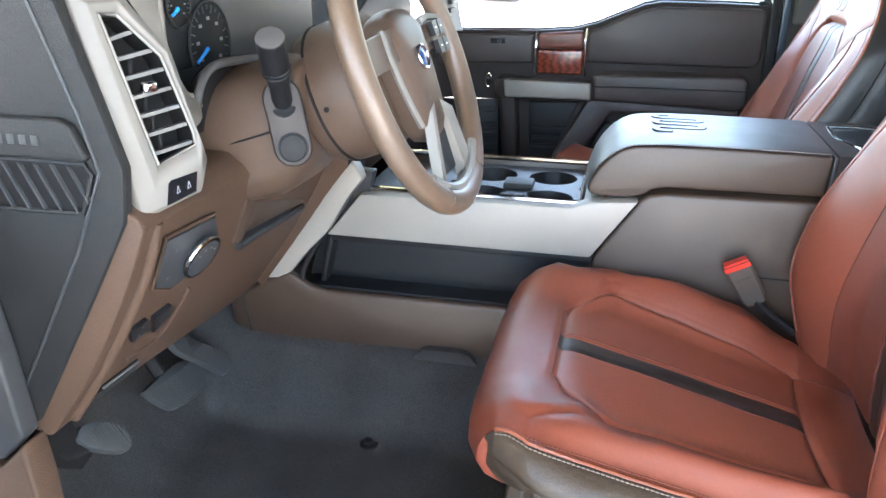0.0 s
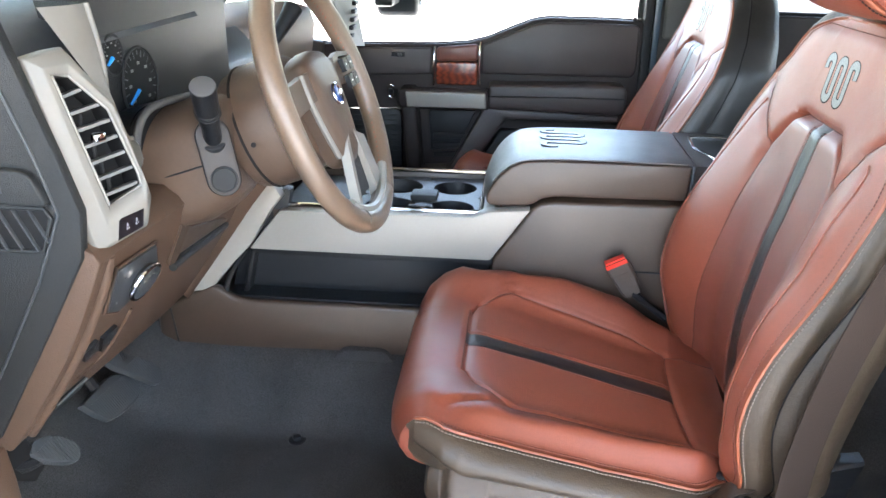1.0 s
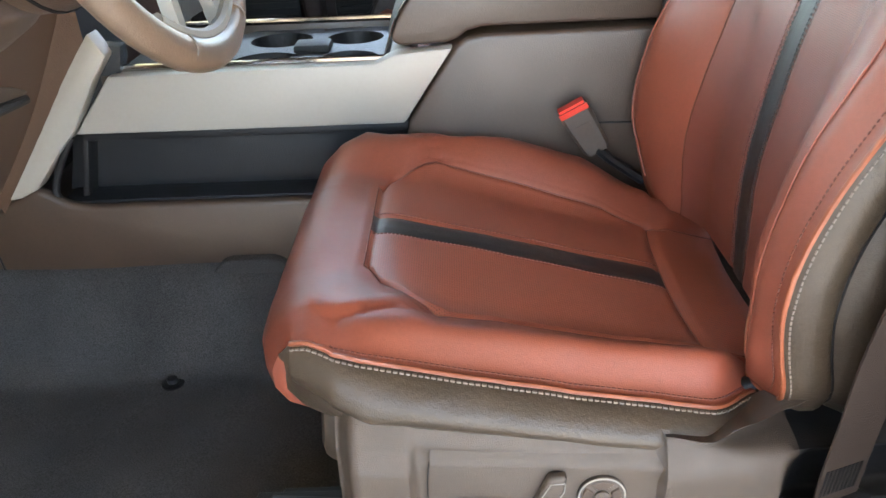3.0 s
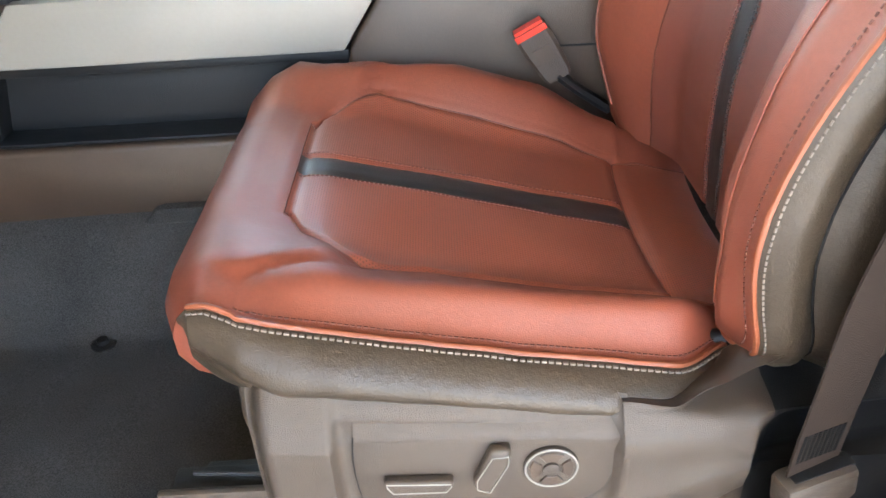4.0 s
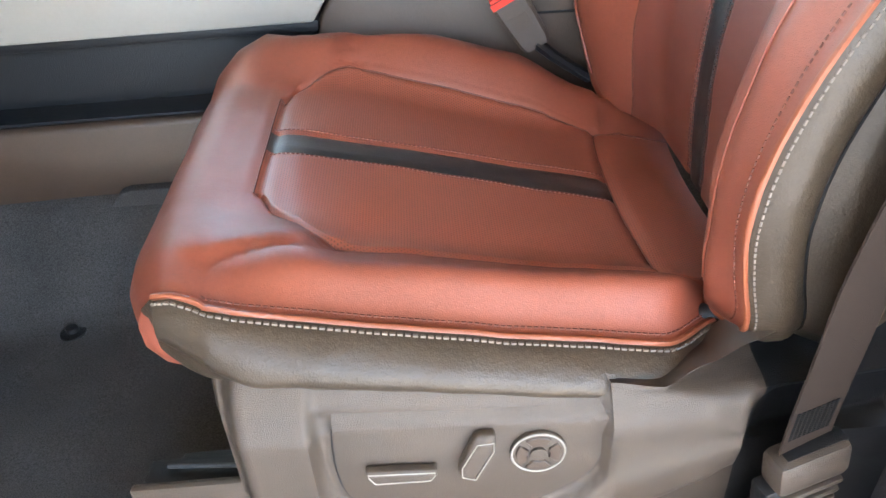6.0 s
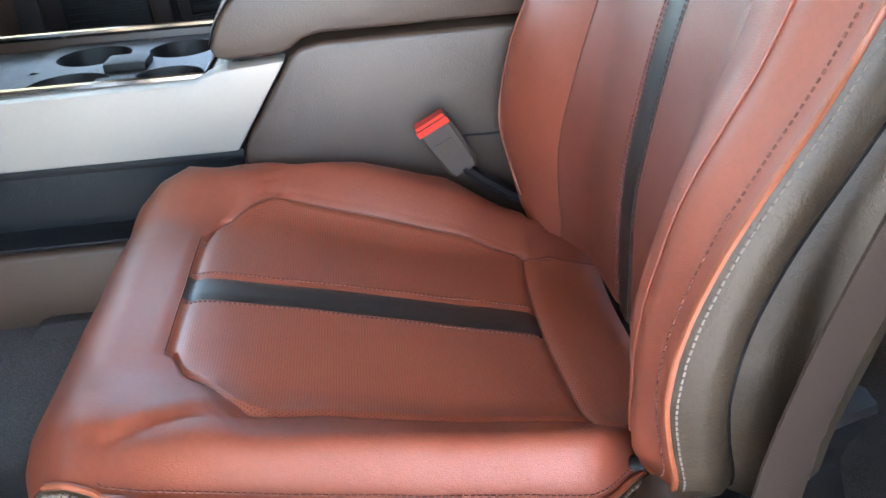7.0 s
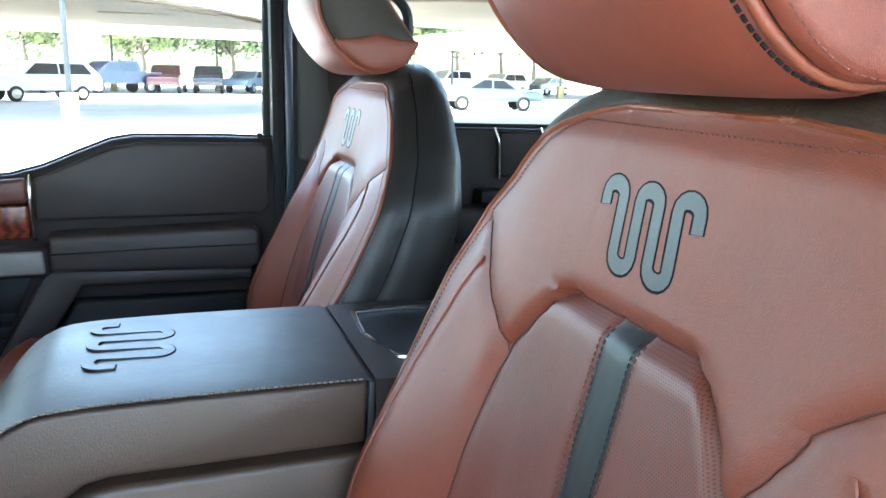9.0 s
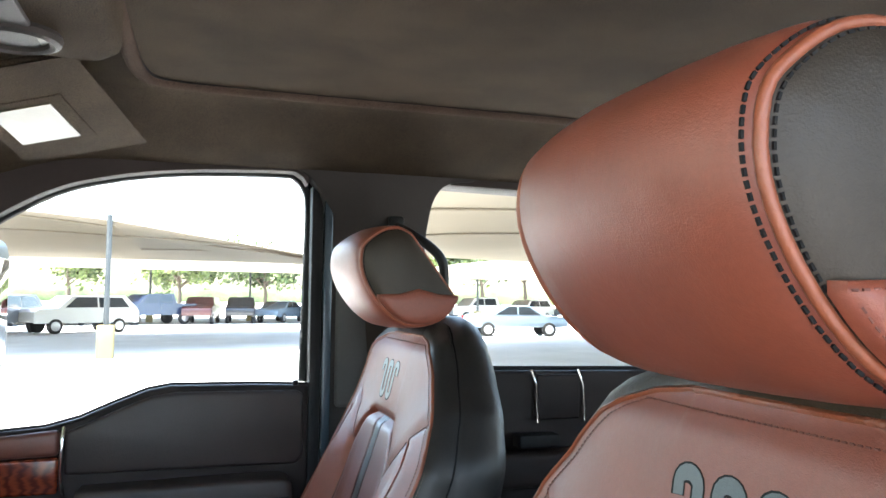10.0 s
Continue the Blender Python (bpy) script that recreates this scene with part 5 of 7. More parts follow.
part("vanity_lamp", loft([[on_visor(u, v, l) for u, v in ((0.26, 0.42), (0.66, 0.42), (0.66, 0.90), (0.26, 0.90))] for l in (0.0, 0.005)]), M_LAMPW, vb, "pale vanity mirror cover")
oc = thing("overhead_console", (-0.06, 1.385, 2.0), "brown overhead console with pale map lamps", "overhead console")
ob_ = part("console_shell", prism([(-0.34, 1.22), (0.06, 1.20), (0.085, 1.24), (0.085, 1.53), (0.06, 1.57), (-0.34, 1.55)], "z", 1.985, 2.08, 0.015, 3), M_LINER, oc)
for yy in (1.30, 1.47):
    lp = part("map_lamp", disc((-0.02, yy, 1.987), (0, 0, -1), 0.038, 0.008, 28, 0.002), M_LAMPW, ob_, "pale map lamp lens")
    part("lamp_ring", ring((-0.02, yy, 1.980), (0, 0, 1), 0.042, 0.008, 36), M_POST, lp, "pale lamp surround")
part("lamp_bar", box((-0.02, 1.385, 1.982), (0.05, 0.26, 0.008), 0.003), M_PILLAR, ob_)

# ---- centre console ----
con = thing("centre_console", (-0.05, 1.385, 0.92), "brown and silver centre console with padded armrest lid", "console")
Y0, Y1 = 1.238, 1.532
part("console_body", prism([(-0.62, 0.90), (-0.62, 1.02), (-0.52, 1.052), (0.05, 1.052), (0.05, 1.00), (0.05, 0.90)], "y", Y0 + 0.004, Y1, 0.004), M_CONS, con, "brown lower console body")
part("lower_panel", prism([(-0.665, 0.905), (-0.665, 1.015), (-0.590, 1.060), (-0.540, 1.082), (-0.524, 1.074), (-0.500, 1.057), (-0.465, 1.051), (-0.05, 1.053), (0.02, 1.056), (0.02, 0.905)], "y", Y0 - 0.016, Y0 + 0.006, 0.009, 3), M_CONS, con, "grey-brown lower side panel", 40)
part("panel_joint", tube([Vector((-0.636, Y0 - 0.016, 1.036)), Vector((-0.620, Y0 - 0.0165, 0.905))], 0.0022, 6), M_BLACK, con)
part("bin_back", prism([(-0.525, 1.045), (-0.49, 1.17), (0.05, 1.17), (0.05, 1.045)], "y", Y0 + 0.055, Y0 + 0.065, 0.002), M_BIN, con, "dark grey back of the open side bin")
part("bin_floor", box((-0.24, Y0 + 0.045, 1.050), (0.55, 0.085, 0.008), 0.002), M_BIN, con)
part("bin_divider", prism([(-0.49, 1.052), (-0.465, 1.16), (-0.455, 1.16), (-0.480, 1.052)], "y", Y0 + 0.02, Y0 + 0.056, 0.002), M_BLACK, con)
part("bin_lip", tube(smooth_line([(-0.47, Y0 - 0.004, 1.158), (-0.498, Y0 - 0.004, 1.115), (-0.515, Y0 - 0.004, 1.075), (-0.506, Y0 - 0.004, 1.054), (-0.47, Y0 - 0.004, 1.046), (-0.2, Y0 - 0.004, 1.047), (0.02, Y0 - 0.004, 1.050)], 4), 0.0055, 8), M_BLACK, con, "black lip of the bin")
sil = part("silver_rail", prism([(-0.459, 1.163), (0.016, 1.163), (0.088, 1.268), (0.010, 1.262), (-0.02, 1.250), (-0.392, 1.246)], "y", Y0 - 0.014, Y0 + 0.020, 0.004, 2), M_RAILSILVER, con, "broad satin silver side rail", 30)
# black strip draws the shadow under the silver rail
part("rail_shadow_lip", prism([(-0.455, 1.150), (0.02, 1.150), (0.02, 1.163), (-0.452, 1.163)], "y", Y0 - 0.004, Y0 + 0.08, 0.001), M_BLACK, sil)
part("silver_strip", prism([(-0.402, 1.308), (-0.472, 1.226), (-0.522, 1.155), (-0.588, 1.066), (-0.560, 1.070), (-0.532, 1.084), (-0.494, 1.130), (-0.454, 1.172), (-0.409, 1.244), (-0.384, 1.276)], "y", Y0 - 0.022, Y0 + 0.012, 0.004, 2), M_RAILSILVER, con, "satin silver strip down the dash foot")
part("tunnel_wall", prism([(-0.400, 1.286), (-0.372, 1.283), (-0.380, 1.246), (-0.455, 1.163), (-0.470, 1.160)], "y", Y0 + 0.004, Y0 + 0.03, 0.002), M_BIN, con, "dark grey inner wall")
# cup tray with real wells


def well_plate(x0, x1, y0, y1, z, wells, depth):
    """A flat plate with round wells sunk into it."""
    bm = bmesh.new()
    n = 28
    for cx, cy, r in wells:
        rings_ = []
        for rr, zz in ((r, z), (r * 0.97, z - 0.004), (r * 0.90, z - depth), (0.002, z - depth)):
            rings_.append([Vector((cx + rr * math.cos(2 * math.pi * k / n), cy + rr * math.sin(2 * math.pi * k / n), zz)) for k in range(n)])
        loft(rings_, False, bm)
        hx0, hx1, hy0, hy1 = [v for v in cells[(cx, cy)]]
        outer = []
        for k in range(n):
            a = 2 * math.pi * k / n
            c, s_ = math.cos(a), math.sin(a)
            t = min(((hx1 - cx) / c if c > 1e-6 else (hx0 - cx) / c if c < -1e-6 else 9), ((hy1 - cy) / s_ if s_ > 1e-6 else (hy0 - cy) / s_ if s_ < -1e-6 else 9))
            outer.append(Vector((cx + c * t, cy + s_ * t, z)))
        loft([outer, [Vector((cx + r * math.cos(2 * math.pi * k / n), cy + r * math.sin(2 * math.pi * k / n), z)) for k in range(n)]], False, bm)
    return bm


cells = {(-0.068, 1.308): (-0.125, -0.012, 1.258, 1.375), (-0.19, 1.308): (-0.26, -0.125, 1.258, 1.375), (-0.070, 1.440): (-0.125, -0.012, 1.375, 1.512), (-0.19, 1.440): (-0.26, -0.125, 1.375, 1.512)}
tray = part("cup_tray", box((-0.335, 1.385, 1.225), (0.15, 0.254, 0.02), 0.004), M_BLACK, con, "dark tray with four cup wells")
for well in ((-0.068, 1.308, 0.046), (-0.19, 1.308, 0.052), (-0.070, 1.440, 0.046), (-0.19, 1.440, 0.050)):
    part("cup_well", well_plate(-0.26, -0.012, 1.258, 1.512, 1.238, [well], 0.07), M_BLACK, tray, "", 40)
part("well_divider", box((-0.128, 1.372, 1.242), (0.055, 0.045, 0.014), 0.004), M_DGREY, tray, "grey cup divider")
part("well_divider", box((-0.128, 1.300, 1.240), (0.050, 0.016, 0.008), 0.003), M_DGREY, tray)
for a, b_ in (((-0.40, 1.252, 1.250), (-0.006, 1.252, 1.250)), ((-0.40, 1.518, 1.252), (-0.006, 1.518, 1.252)), ((-0.006, 1.252, 1.250), (-0.006, 1.518, 1.252))):
    part("tray_rim", tube([Vector(a), Vector(b_)], 0.0055, 8), M_CHROME, tray, "bright tray rim")
part("tray_wall", box((-0.20, 1.525, 1.21), (0.42, 0.012, 0.075), 0.003), M_CONS, con)
part("tray_wall", box((-0.20, 1.246, 1.21), (0.42, 0.010, 0.066), 0.002), M_CONS, con)
part("lid_front_cheek", box((0.012, 1.385, 1.225), (0.03, 0.27, 0.06), 0.006), M_SILVER, con, "silver cheek under the lid")
# armrest box and lid
boxp = [(0.020, 1.161), (0.090, 1.266), (0.105, 1.277), (0.13, 1.282), (0.365, 1.284), (0.52, 1.282), (0.54, 1.20), (0.54, 0.90), (0.0, 0.90), (-0.02, 1.05), (0.012, 1.10)]
part("armrest_box", prism(boxp, "y", Y0, Y1 - 0.006, 0.008, 3), M_CONS, con, "brown vinyl-clad storage box", 40)
part("box_joint", tube([Vector((0.262, Y0 - 0.0005, 1.150)), Vector((0.40, Y0 - 0.0005, 1.148))], 0.0016, 6), M_BLACK, con)
lid_o = smooth_line([(0.002, 1.280, 0), (0.011, 1.303, 0), (0.031, 1.331, 0), (0.058, 1.350, 0), (0.095, 1.358, 0), (0.20, 1.360, 0), (0.374, 1.358, 0)], 3)
lid_poly = [(p.x, p.y) for p in lid_o] + [(0.372, 1.292), (0.13, 1.290), (0.108, 1.285), (0.094, 1.275), (0.078, 1.270), (0.02, 1.268), (0.008, 1.271)]
lid = part("lid_side", prism(lid_poly, "y", 1.243, 1.512, 0.006, 3), M_CONS, con, "brown leather armrest lid", 40)
top_rows = []
for k, p in enumerate(lid_o):
    d = lid_o[min(k + 1, len(lid_o) - 1)] - lid_o[max(k - 1, 0)]
    nx, nz = -d.y, d.x
    ln = math.hypot(nx, nz)
    row = []
    for j in range(15):
        yy = 1.2445 + 0.266 * j / 14
        h = 0.002 + 0.005 * math.sin(math.pi * j / 14) ** 0.6
        row.append(Vector((p.x + nx / ln * h, yy, p.y + nz / ln * h)))
    top_rows.append(row)
part("lid_top", sheet(top_rows), M_LID, lid, "dark leather lid top", 60)
part("stitching", stitches([r[0] + Vector((0, 0.0012, 0.0010)) for r in top_rows[4:]], 0.006, 0.0042, 0.0009), M_THREAD_L, lid)
emb = [Vector((0.147 - (v - 0.5) * 0.078, 1.398 - u * 0.150, 1.3622 + 0.005 * math.sin(math.pi * (0.1535 - u * 0.150) / 0.266) ** 0.6)) for u, v in squiggle()]
part("lid_emblem", ribbon([p - Vector((0, 0, 0.0011)) for p in emb], 0.0120, (0, 0, 1), 0.0019), M_LID, lid, "stamped wavy ranch mark", 60)
# near-black ribbon shifted to one side draws the stamping's shadow
part("lid_emblem_edge", ribbon([p + Vector((0.0014, 0.0, -0.0013)) for p in emb], 0.0122, (0, 0, 1), 0.0018), M_INK, lid, "dark offset line painting the stamped mark's shadow", 60)
part("lid_joint", prism([(0.374, 1.284), (0.380, 1.284), (0.382, 1.357), (0.376, 1.357)], "y", 1.245, 1.512, 0.001), M_BADGE, con, "thin grey joint")
cupz = 1.3590
out8 = [Vector(p) for p in ((0.383, 1.246, cupz), (0.455, 1.246, cupz), (0.532, 1.246, cupz - 0.004), (0.532, 1.385, cupz - 0.004), (0.532, 1.512, cupz - 0.004), (0.455, 1.512, cupz), (0.383, 1.512, cupz), (0.383, 1.385, cupz))]
in8 = [Vector(p) for p in ((0.425, 1.300, cupz), (0.455, 1.290, cupz), (0.522, 1.290, cupz - 0.003), (0.524, 1.385, cupz - 0.003), (0.522, 1.478, cupz - 0.003), (0.455, 1.478, cupz), (0.410, 1.470, cupz), (0.404, 1.385, cupz))]
wall = [[Vector((p.x, p.y, z)) for p in out8] for z in (1.282, 1.350)]
rear = part("rear_holder", loft(wall + [out8, in8, [p - Vector((0, 0, 0.004)) for p in in8]], False), M_LID, con, "dark rear cup holder block", 40)
hub_c = Vector((0.466, 1.385, 1.30))
part("cup_hole", loft([[p - Vector((0, 0, 0.003)) for p in in8], [p.lerp(Vector((hub_c.x, hub_c.y, p.z)), 0.12) - Vector((0, 0, 0.055)) for p in in8]]), M_BLACK, rear, "dark cup well")
part("holder_rim", tube(in8, 0.0032, 8, True), M_CHROME, rear, "chrome rim round the rear cup holder")

# ---- dashboard ----
dash = thing("dashboard", (-0.55, 1.385, 0.95), "brown dashboard with silver framed vents and switches", "dashboard")


def knee_section(y):
    """The lower dash in the x-z plane at y, from its top lip down and under."""
    u = ease(0.62, 1.25, y)
    top = Vector((-0.404 - 0.005 * u, y, 1.392 - 0.02 * u))
    low = Vector((-0.552 - 0.042 * u, y, 1.137 - 0.072 * u))
    pts = [Vector((-0.50, y, 1.42)), Vector((-0.43, y, 1.415)), top + Vector((-0.006, 0, 0.012)), top]
    pts += [top.lerp(low, k / 6) + Vector((0.012 * math.sin(math.pi * k / 6), 0, 0)) for k in range(1, 6)]
    pts += [low, low + Vector((-0.012, 0, -0.012)), low + Vector((-0.05, 0, 0.0)), Vector((-0.80, y, 1.15))]
    return pts


ys = [0.612 + 0.05 * k for k in range(13)]
knee = part("knee_panel", sheet([knee_section(y) for y in ys]), M_DASH, dash, "saddle-brown lower dash panel", 40)
end0 = knee_section(0.612)
part("knee_end", prism([(p.x, p.z) for p in end0], "y", 0.606, 0.616, 0.003), M_DASH, knee)
part("knee_ridge", tube(smooth_line([knee_section(0.634)[k] + Vector((0.001 if k > 3 else -0.004, 0, 0)) for k in range(3, 10)], 3), 0.0075, 10), M_DASH, knee, "", 60)


def on_knee(y, f, lift=0.0):
    u = ease(0.62, 1.25, y)
    top = Vector((-0.404 - 0.005 * u, y, 1.392 - 0.02 * u))
    low = Vector((-0.552 - 0.042 * u, y, 1.137 - 0.072 * u))
    nrm = Vector((0.85, 0, -0.5))
    return top.lerp(low, f) + nrm * (0.012 * math.sin(math.pi * f) + lift)


part("knee_return", sheet([[on_knee(1.20, f, -0.001), on_knee(1.20, f).lerp(Vector((-0.410, 1.219, 1.292)).lerp(Vector((-0.594, 1.219, 1.046)), f), 0.4) + Vector((0.004, 0, 0)), Vector((-0.410, 1.219, 1.292)).lerp(Vector((-0.594, 1.219, 1.046)), f)] for f in [k / 10 for k in range(11)]]), M_DASH, knee, "brown panel running down to the console", 60)
# headlight switch
KN = Vector((0.85, -0.12, -0.48)).normalized()
hs = part("light_switch_plate", loft([[on_knee(y, f, l) for y, f in ((0.653, 0.09), (0.762, 0.115), (0.792, 0.24), (0.784, 0.35), (0.705, 0.385), (0.664, 0.32))] for l in (-0.004, 0.006)]), M_BADGE, knee, "dark plate of the headlamp switch")
part("plate_edge", tube([on_knee(y, f, 0.003) for y, f in ((0.651, 0.08), (0.764, 0.105), (0.795, 0.24), (0.787, 0.36), (0.704, 0.395), (0.661, 0.325))], 0.0022, 6, True), M_DASH, hs)
kc = on_knee(0.742, 0.262, 0.006)
kb = part("light_knob", disc(kc, KN, 0.0265, 0.012, 36, 0.003), M_BADGE, hs, "round headlamp knob")
part("knob_ring", ring(kc + KN * 0.008, KN, 0.0270, 0.0034, 40), M_CHROME, kb, "bright ring")
for k in range(4):
    a = radians(40 + 35 * k)
    q = KN.to_track_quat("Z", "Y").to_matrix()
    part("knob_mark", disc(kc + KN * 0.012 + q @ Vector((0.017 * math.cos(a), 0.017 * math.sin(a), 0)), KN, 0.0014, 0.001, 8), M_SLAT, kb)
for f in (0.17, 0.30):
    part("plate_mark", disc(on_knee(0.682, f, 0.006), KN, 0.0016, 0.0008, 8), M_SLAT, hs)
for corners_ in (((0.671, 0.626), (0.706, 0.622), (0.683, 0.520), (0.649, 0.524)), ((0.729, 0.685), (0.757, 0.614), (0.740, 0.540), (0.702, 0.548))):
    sw = part("dash_switch", loft([[on_knee(y, f, l) for y, f in corners_] for l in (-0.003, 0.004)]), M_BLACK, knee, "small black dash switch")
    my, mf = (sum(p[k] for p in corners_) / 4 for k in (0, 1))
    for g in (-0.025, 0.025):
        part("switch_mark", disc(on_knee(my, mf + g, 0.004), KN, 0.0015, 0.0008, 8), M_SLAT, sw)
part("switch_groove", tube(smooth_line([on_knee(0.70, 0.80, 0.0), on_knee(0.775, 0.80, 0.0), on_knee(0.783, 0.68, 0.0), on_knee(0.785, 0.52, 0.0)], 4), 0.0022, 6), M_DASH, knee, "raised moulded line", 60)
hood = part("hood_release", loft([[on_knee(y, f, l) for y, f in ((0.650, 0.885), (0.745, 0.895), (0.745, 0.965), (0.650, 0.955))] for l in (-0.004, 0.005)]), M_DGREY, knee, "dark hood release lever")
part("lever_mark", tube([on_knee(0.657, 0.865, 0.005), on_knee(0.736, 0.875, 0.005)], 0.0018, 6), M_SLAT, hood, "pale printed bar")
# pocket beneath the column
mouth = ((0.858, 0.13), (0.925, 0.21), (1.03, 0.28), (1.105, 0.335), (1.152, 0.385), (1.148, 0.43), (1.02, 0.42), (0.90, 0.405), (0.868, 0.36))
# darker brown paints the knee panel's shade inside the pocket
pk = part("coin_pocket", loft([[on_knee(y, f, l) for y, f in mouth] for l in (-0.03, 0.0016)]), M_CONS, knee, "pocket under the column in a shaded brown")
part("pocket_cheek", loft([[on_knee(y, f, l) for y, f in ((0.858, 0.13), (0.900, 0.18), (0.905, 0.39), (0.870, 0.37))] for l in (-0.002, 0.0030)]), M_COLUMN, pk, "pocket cheek")
# near-black plate draws the shade in the slot
part("pocket_slot", loft([[on_knee(y, f, l) for y, f in ((0.905, 0.345), (1.02, 0.365), (1.148, 0.395), (1.147, 0.425), (1.02, 0.415), (0.898, 0.40))] for l in (0.0, 0.0032)]), M_INK, pk, "near-black plate for the slot's shade")
part("pocket_lip", tube([on_knee(y, f, 0.004) for y, f in ((0.893, 0.405), (0.95, 0.395), (1.03, 0.40), (1.10, 0.405), (1.146, 0.41))], 0.0065, 8), M_DGREY, pk, "rounded dark lip")

# end cap facing the door
cap_poly = [(-0.95, 1.66), (-0.475, 1.66), (-0.460, 1.611), (-0.432, 1.520), (-0.414, 1.455), (-0.421, 1.400), (-0.47, 1.315), (-0.570, 1.148), (-0.66, 1.10), (-0.95, 1.10)]
cap = part("end_cap", prism(cap_poly, "y", 0.600, 0.617, 0.004, 2), M_DGREY, dash, "dark grey dash end panel")
inner = [(-0.497, 1.64), (-0.470, 1.56), (-0.453, 1.507), (-0.4395, 1.452), (-0.478, 1.366), (-0.54, 1.258), (-0.60, 1.156)]
part("end_line", tube([Vector((x, 0.5995, z)) for x, z in inner], 0.002, 6), M_BADGE, cap, "pale fold line", 60)
bdg = part("badge", prism([(-0.62, 1.503), (-0.470, 1.505), (-0.457, 1.499), (-0.443, 1.467), (-0.450, 1.463), (-0.62, 1.466)], "y", 0.588, 0.601, 0.006, 3), M_DGREY, cap, "raised dark badge plate")
for k in range(8):
    part("badge_bar", box((-0.588 + 0.0132 * k, 0.5878, 1.483), (0.0085, 0.0012, 0.0095), 0.0004), M_BADGE, bdg, "plain raised bar")
# near-black plate draws the shade between the louvres
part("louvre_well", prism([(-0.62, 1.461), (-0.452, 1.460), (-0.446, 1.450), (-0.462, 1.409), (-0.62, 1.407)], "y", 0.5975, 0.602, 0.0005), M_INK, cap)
for k in range(8):
    xa = -0.600 + 0.0185 * k
    f = min(1.0, (-0.4515 - xa) / 0.024, 1.0)
    part("louvre", prism([(xa, 1.4585), (xa + 0.0020, 1.4585), (xa + 0.0020 + 0.022 * f, 1.4585 - 0.0475 * f), (xa + 0.022 * f, 1.4585 - 0.0475 * f)], "y", 0.5925, 0.600, 0.0005, 1), M_BADGE, cap, "thin slanted louvre")
part("louvre_frame", tube([Vector((x, 0.5965, z)) for x, z in ((-0.62, 1.4605), (-0.452, 1.4600), (-0.446, 1.450), (-0.462, 1.409), (-0.62, 1.4075))], 0.0028, 6), M_DGREY, cap, "rounded frame of the louvres")
single("hinge_pillar", prism([(-0.95, 1.110), (-0.600, 1.112), (-0.566, 1.147), (-0.574, 1.24), (-0.585, 1.32), (-0.62, 1.45), (-0.66, 1.62), (-0.95, 1.62)], "y", 0.568, 0.598, 0.005, 3), M_BADGE, "grey painted hinge pillar beside the dash", "pillar", "", "structure")
single("kick_panel", prism([(-0.95, 0.84), (-0.560, 0.84), (-0.566, 1.08), (-0.572, 1.135), (-0.606, 1.100), (-0.95, 1.100)], "y", 0.570, 0.612, 0.006, 3), M_DASH, "brown plastic kick panel", "panel", "", "structure")

# silver vent frame: outer flange and the vent's face
V = {"tl": (-0.462, 0.618, 1.618), "bl": (-0.415, 0.620, 1.396), "br": (-0.380, 0.684, 1.412), "mr": (-0.378, 0.698, 1.442), "tr": (-0.405, 0.690, 1.560), "tt": (-0.440, 0.662, 1.625)}
o_ring = [Vector(V[k]) for k in ("tl", "bl", "br", "mr", "tr", "tt")]
i_ring = [Vector(p) for p in ((-0.4445, 0.640, 1.596), (-0.4075, 0.650, 1.449), (-0.386, 0.688, 1.462), (-0.3885, 0.690, 1.475), (-0.4105, 0.682, 1.553), (-0.436, 0.656, 1.594))]
vn = (o_ring[2] - o_ring[1]).cross(o_ring[0] - o_ring[1]).normalized()
if vn.x < 0:
    vn = -vn
vf = bmesh.new()
rings = [[p - vn * 0.05 for p in o_ring], [p - vn * 0.004 for p in o_ring], [p + (q - p) * 0.10 + vn * 0.001 for p, q in zip(o_ring, i_ring)], [p + (q - p) * 0.60 + vn * 0.0075 for p, q in zip(o_ring, i_ring)], [p + (q - p) * 0.90 + vn * 0.004 for p, q in zip(o_ring, i_ring)], i_ring, [p - vn * 0.035 for p in i_ring]]
loft(rings, False, vf)
# frame uses the silver copy darkened to stand for less light
frame_v = part("vent_frame", rounded(vf, 0.002, 2, 30), M_TRIM, dash, "satin silver vent frame, dimmed in colour", 40)
part("vent_chrome", tube([p + vn * 0.001 for p in i_ring], 0.0016, 8, True), M_SILVER, frame_v, "bright inner edge")
# near-black back and walls paint the shade inside the vent
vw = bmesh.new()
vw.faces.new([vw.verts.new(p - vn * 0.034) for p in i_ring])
part("vent_well", vw, M_INK, frame_v, "near-black sheet for the shade deep in the vent")
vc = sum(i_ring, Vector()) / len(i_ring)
part("vent_duct", loft([[p.lerp(vc, 0.03) - vn * d for p in i_ring] for d in (0.0015, 0.0335)], False), M_INK, frame_v, "near-black duct walls painting the vent's shade")
vl_, vr_ = (i_ring[0], i_ring[1]), (i_ring[5], i_ring[4], i_ring[3], i_ring[2])


def vent_edge(side, f):
    line = vl_ if side == 0 else vr_
    z = i_ring[1].z + (i_ring[0].z - i_ring[1].z) * f + (0.006 if side else 0)
    for a, b in zip(line, line[1:]):
        if b.z <= z <= a.z:
            return a.lerp(b, (a.z - z) / (a.z - b.z))
    return line[0] if z > line[0].z else line[-1]


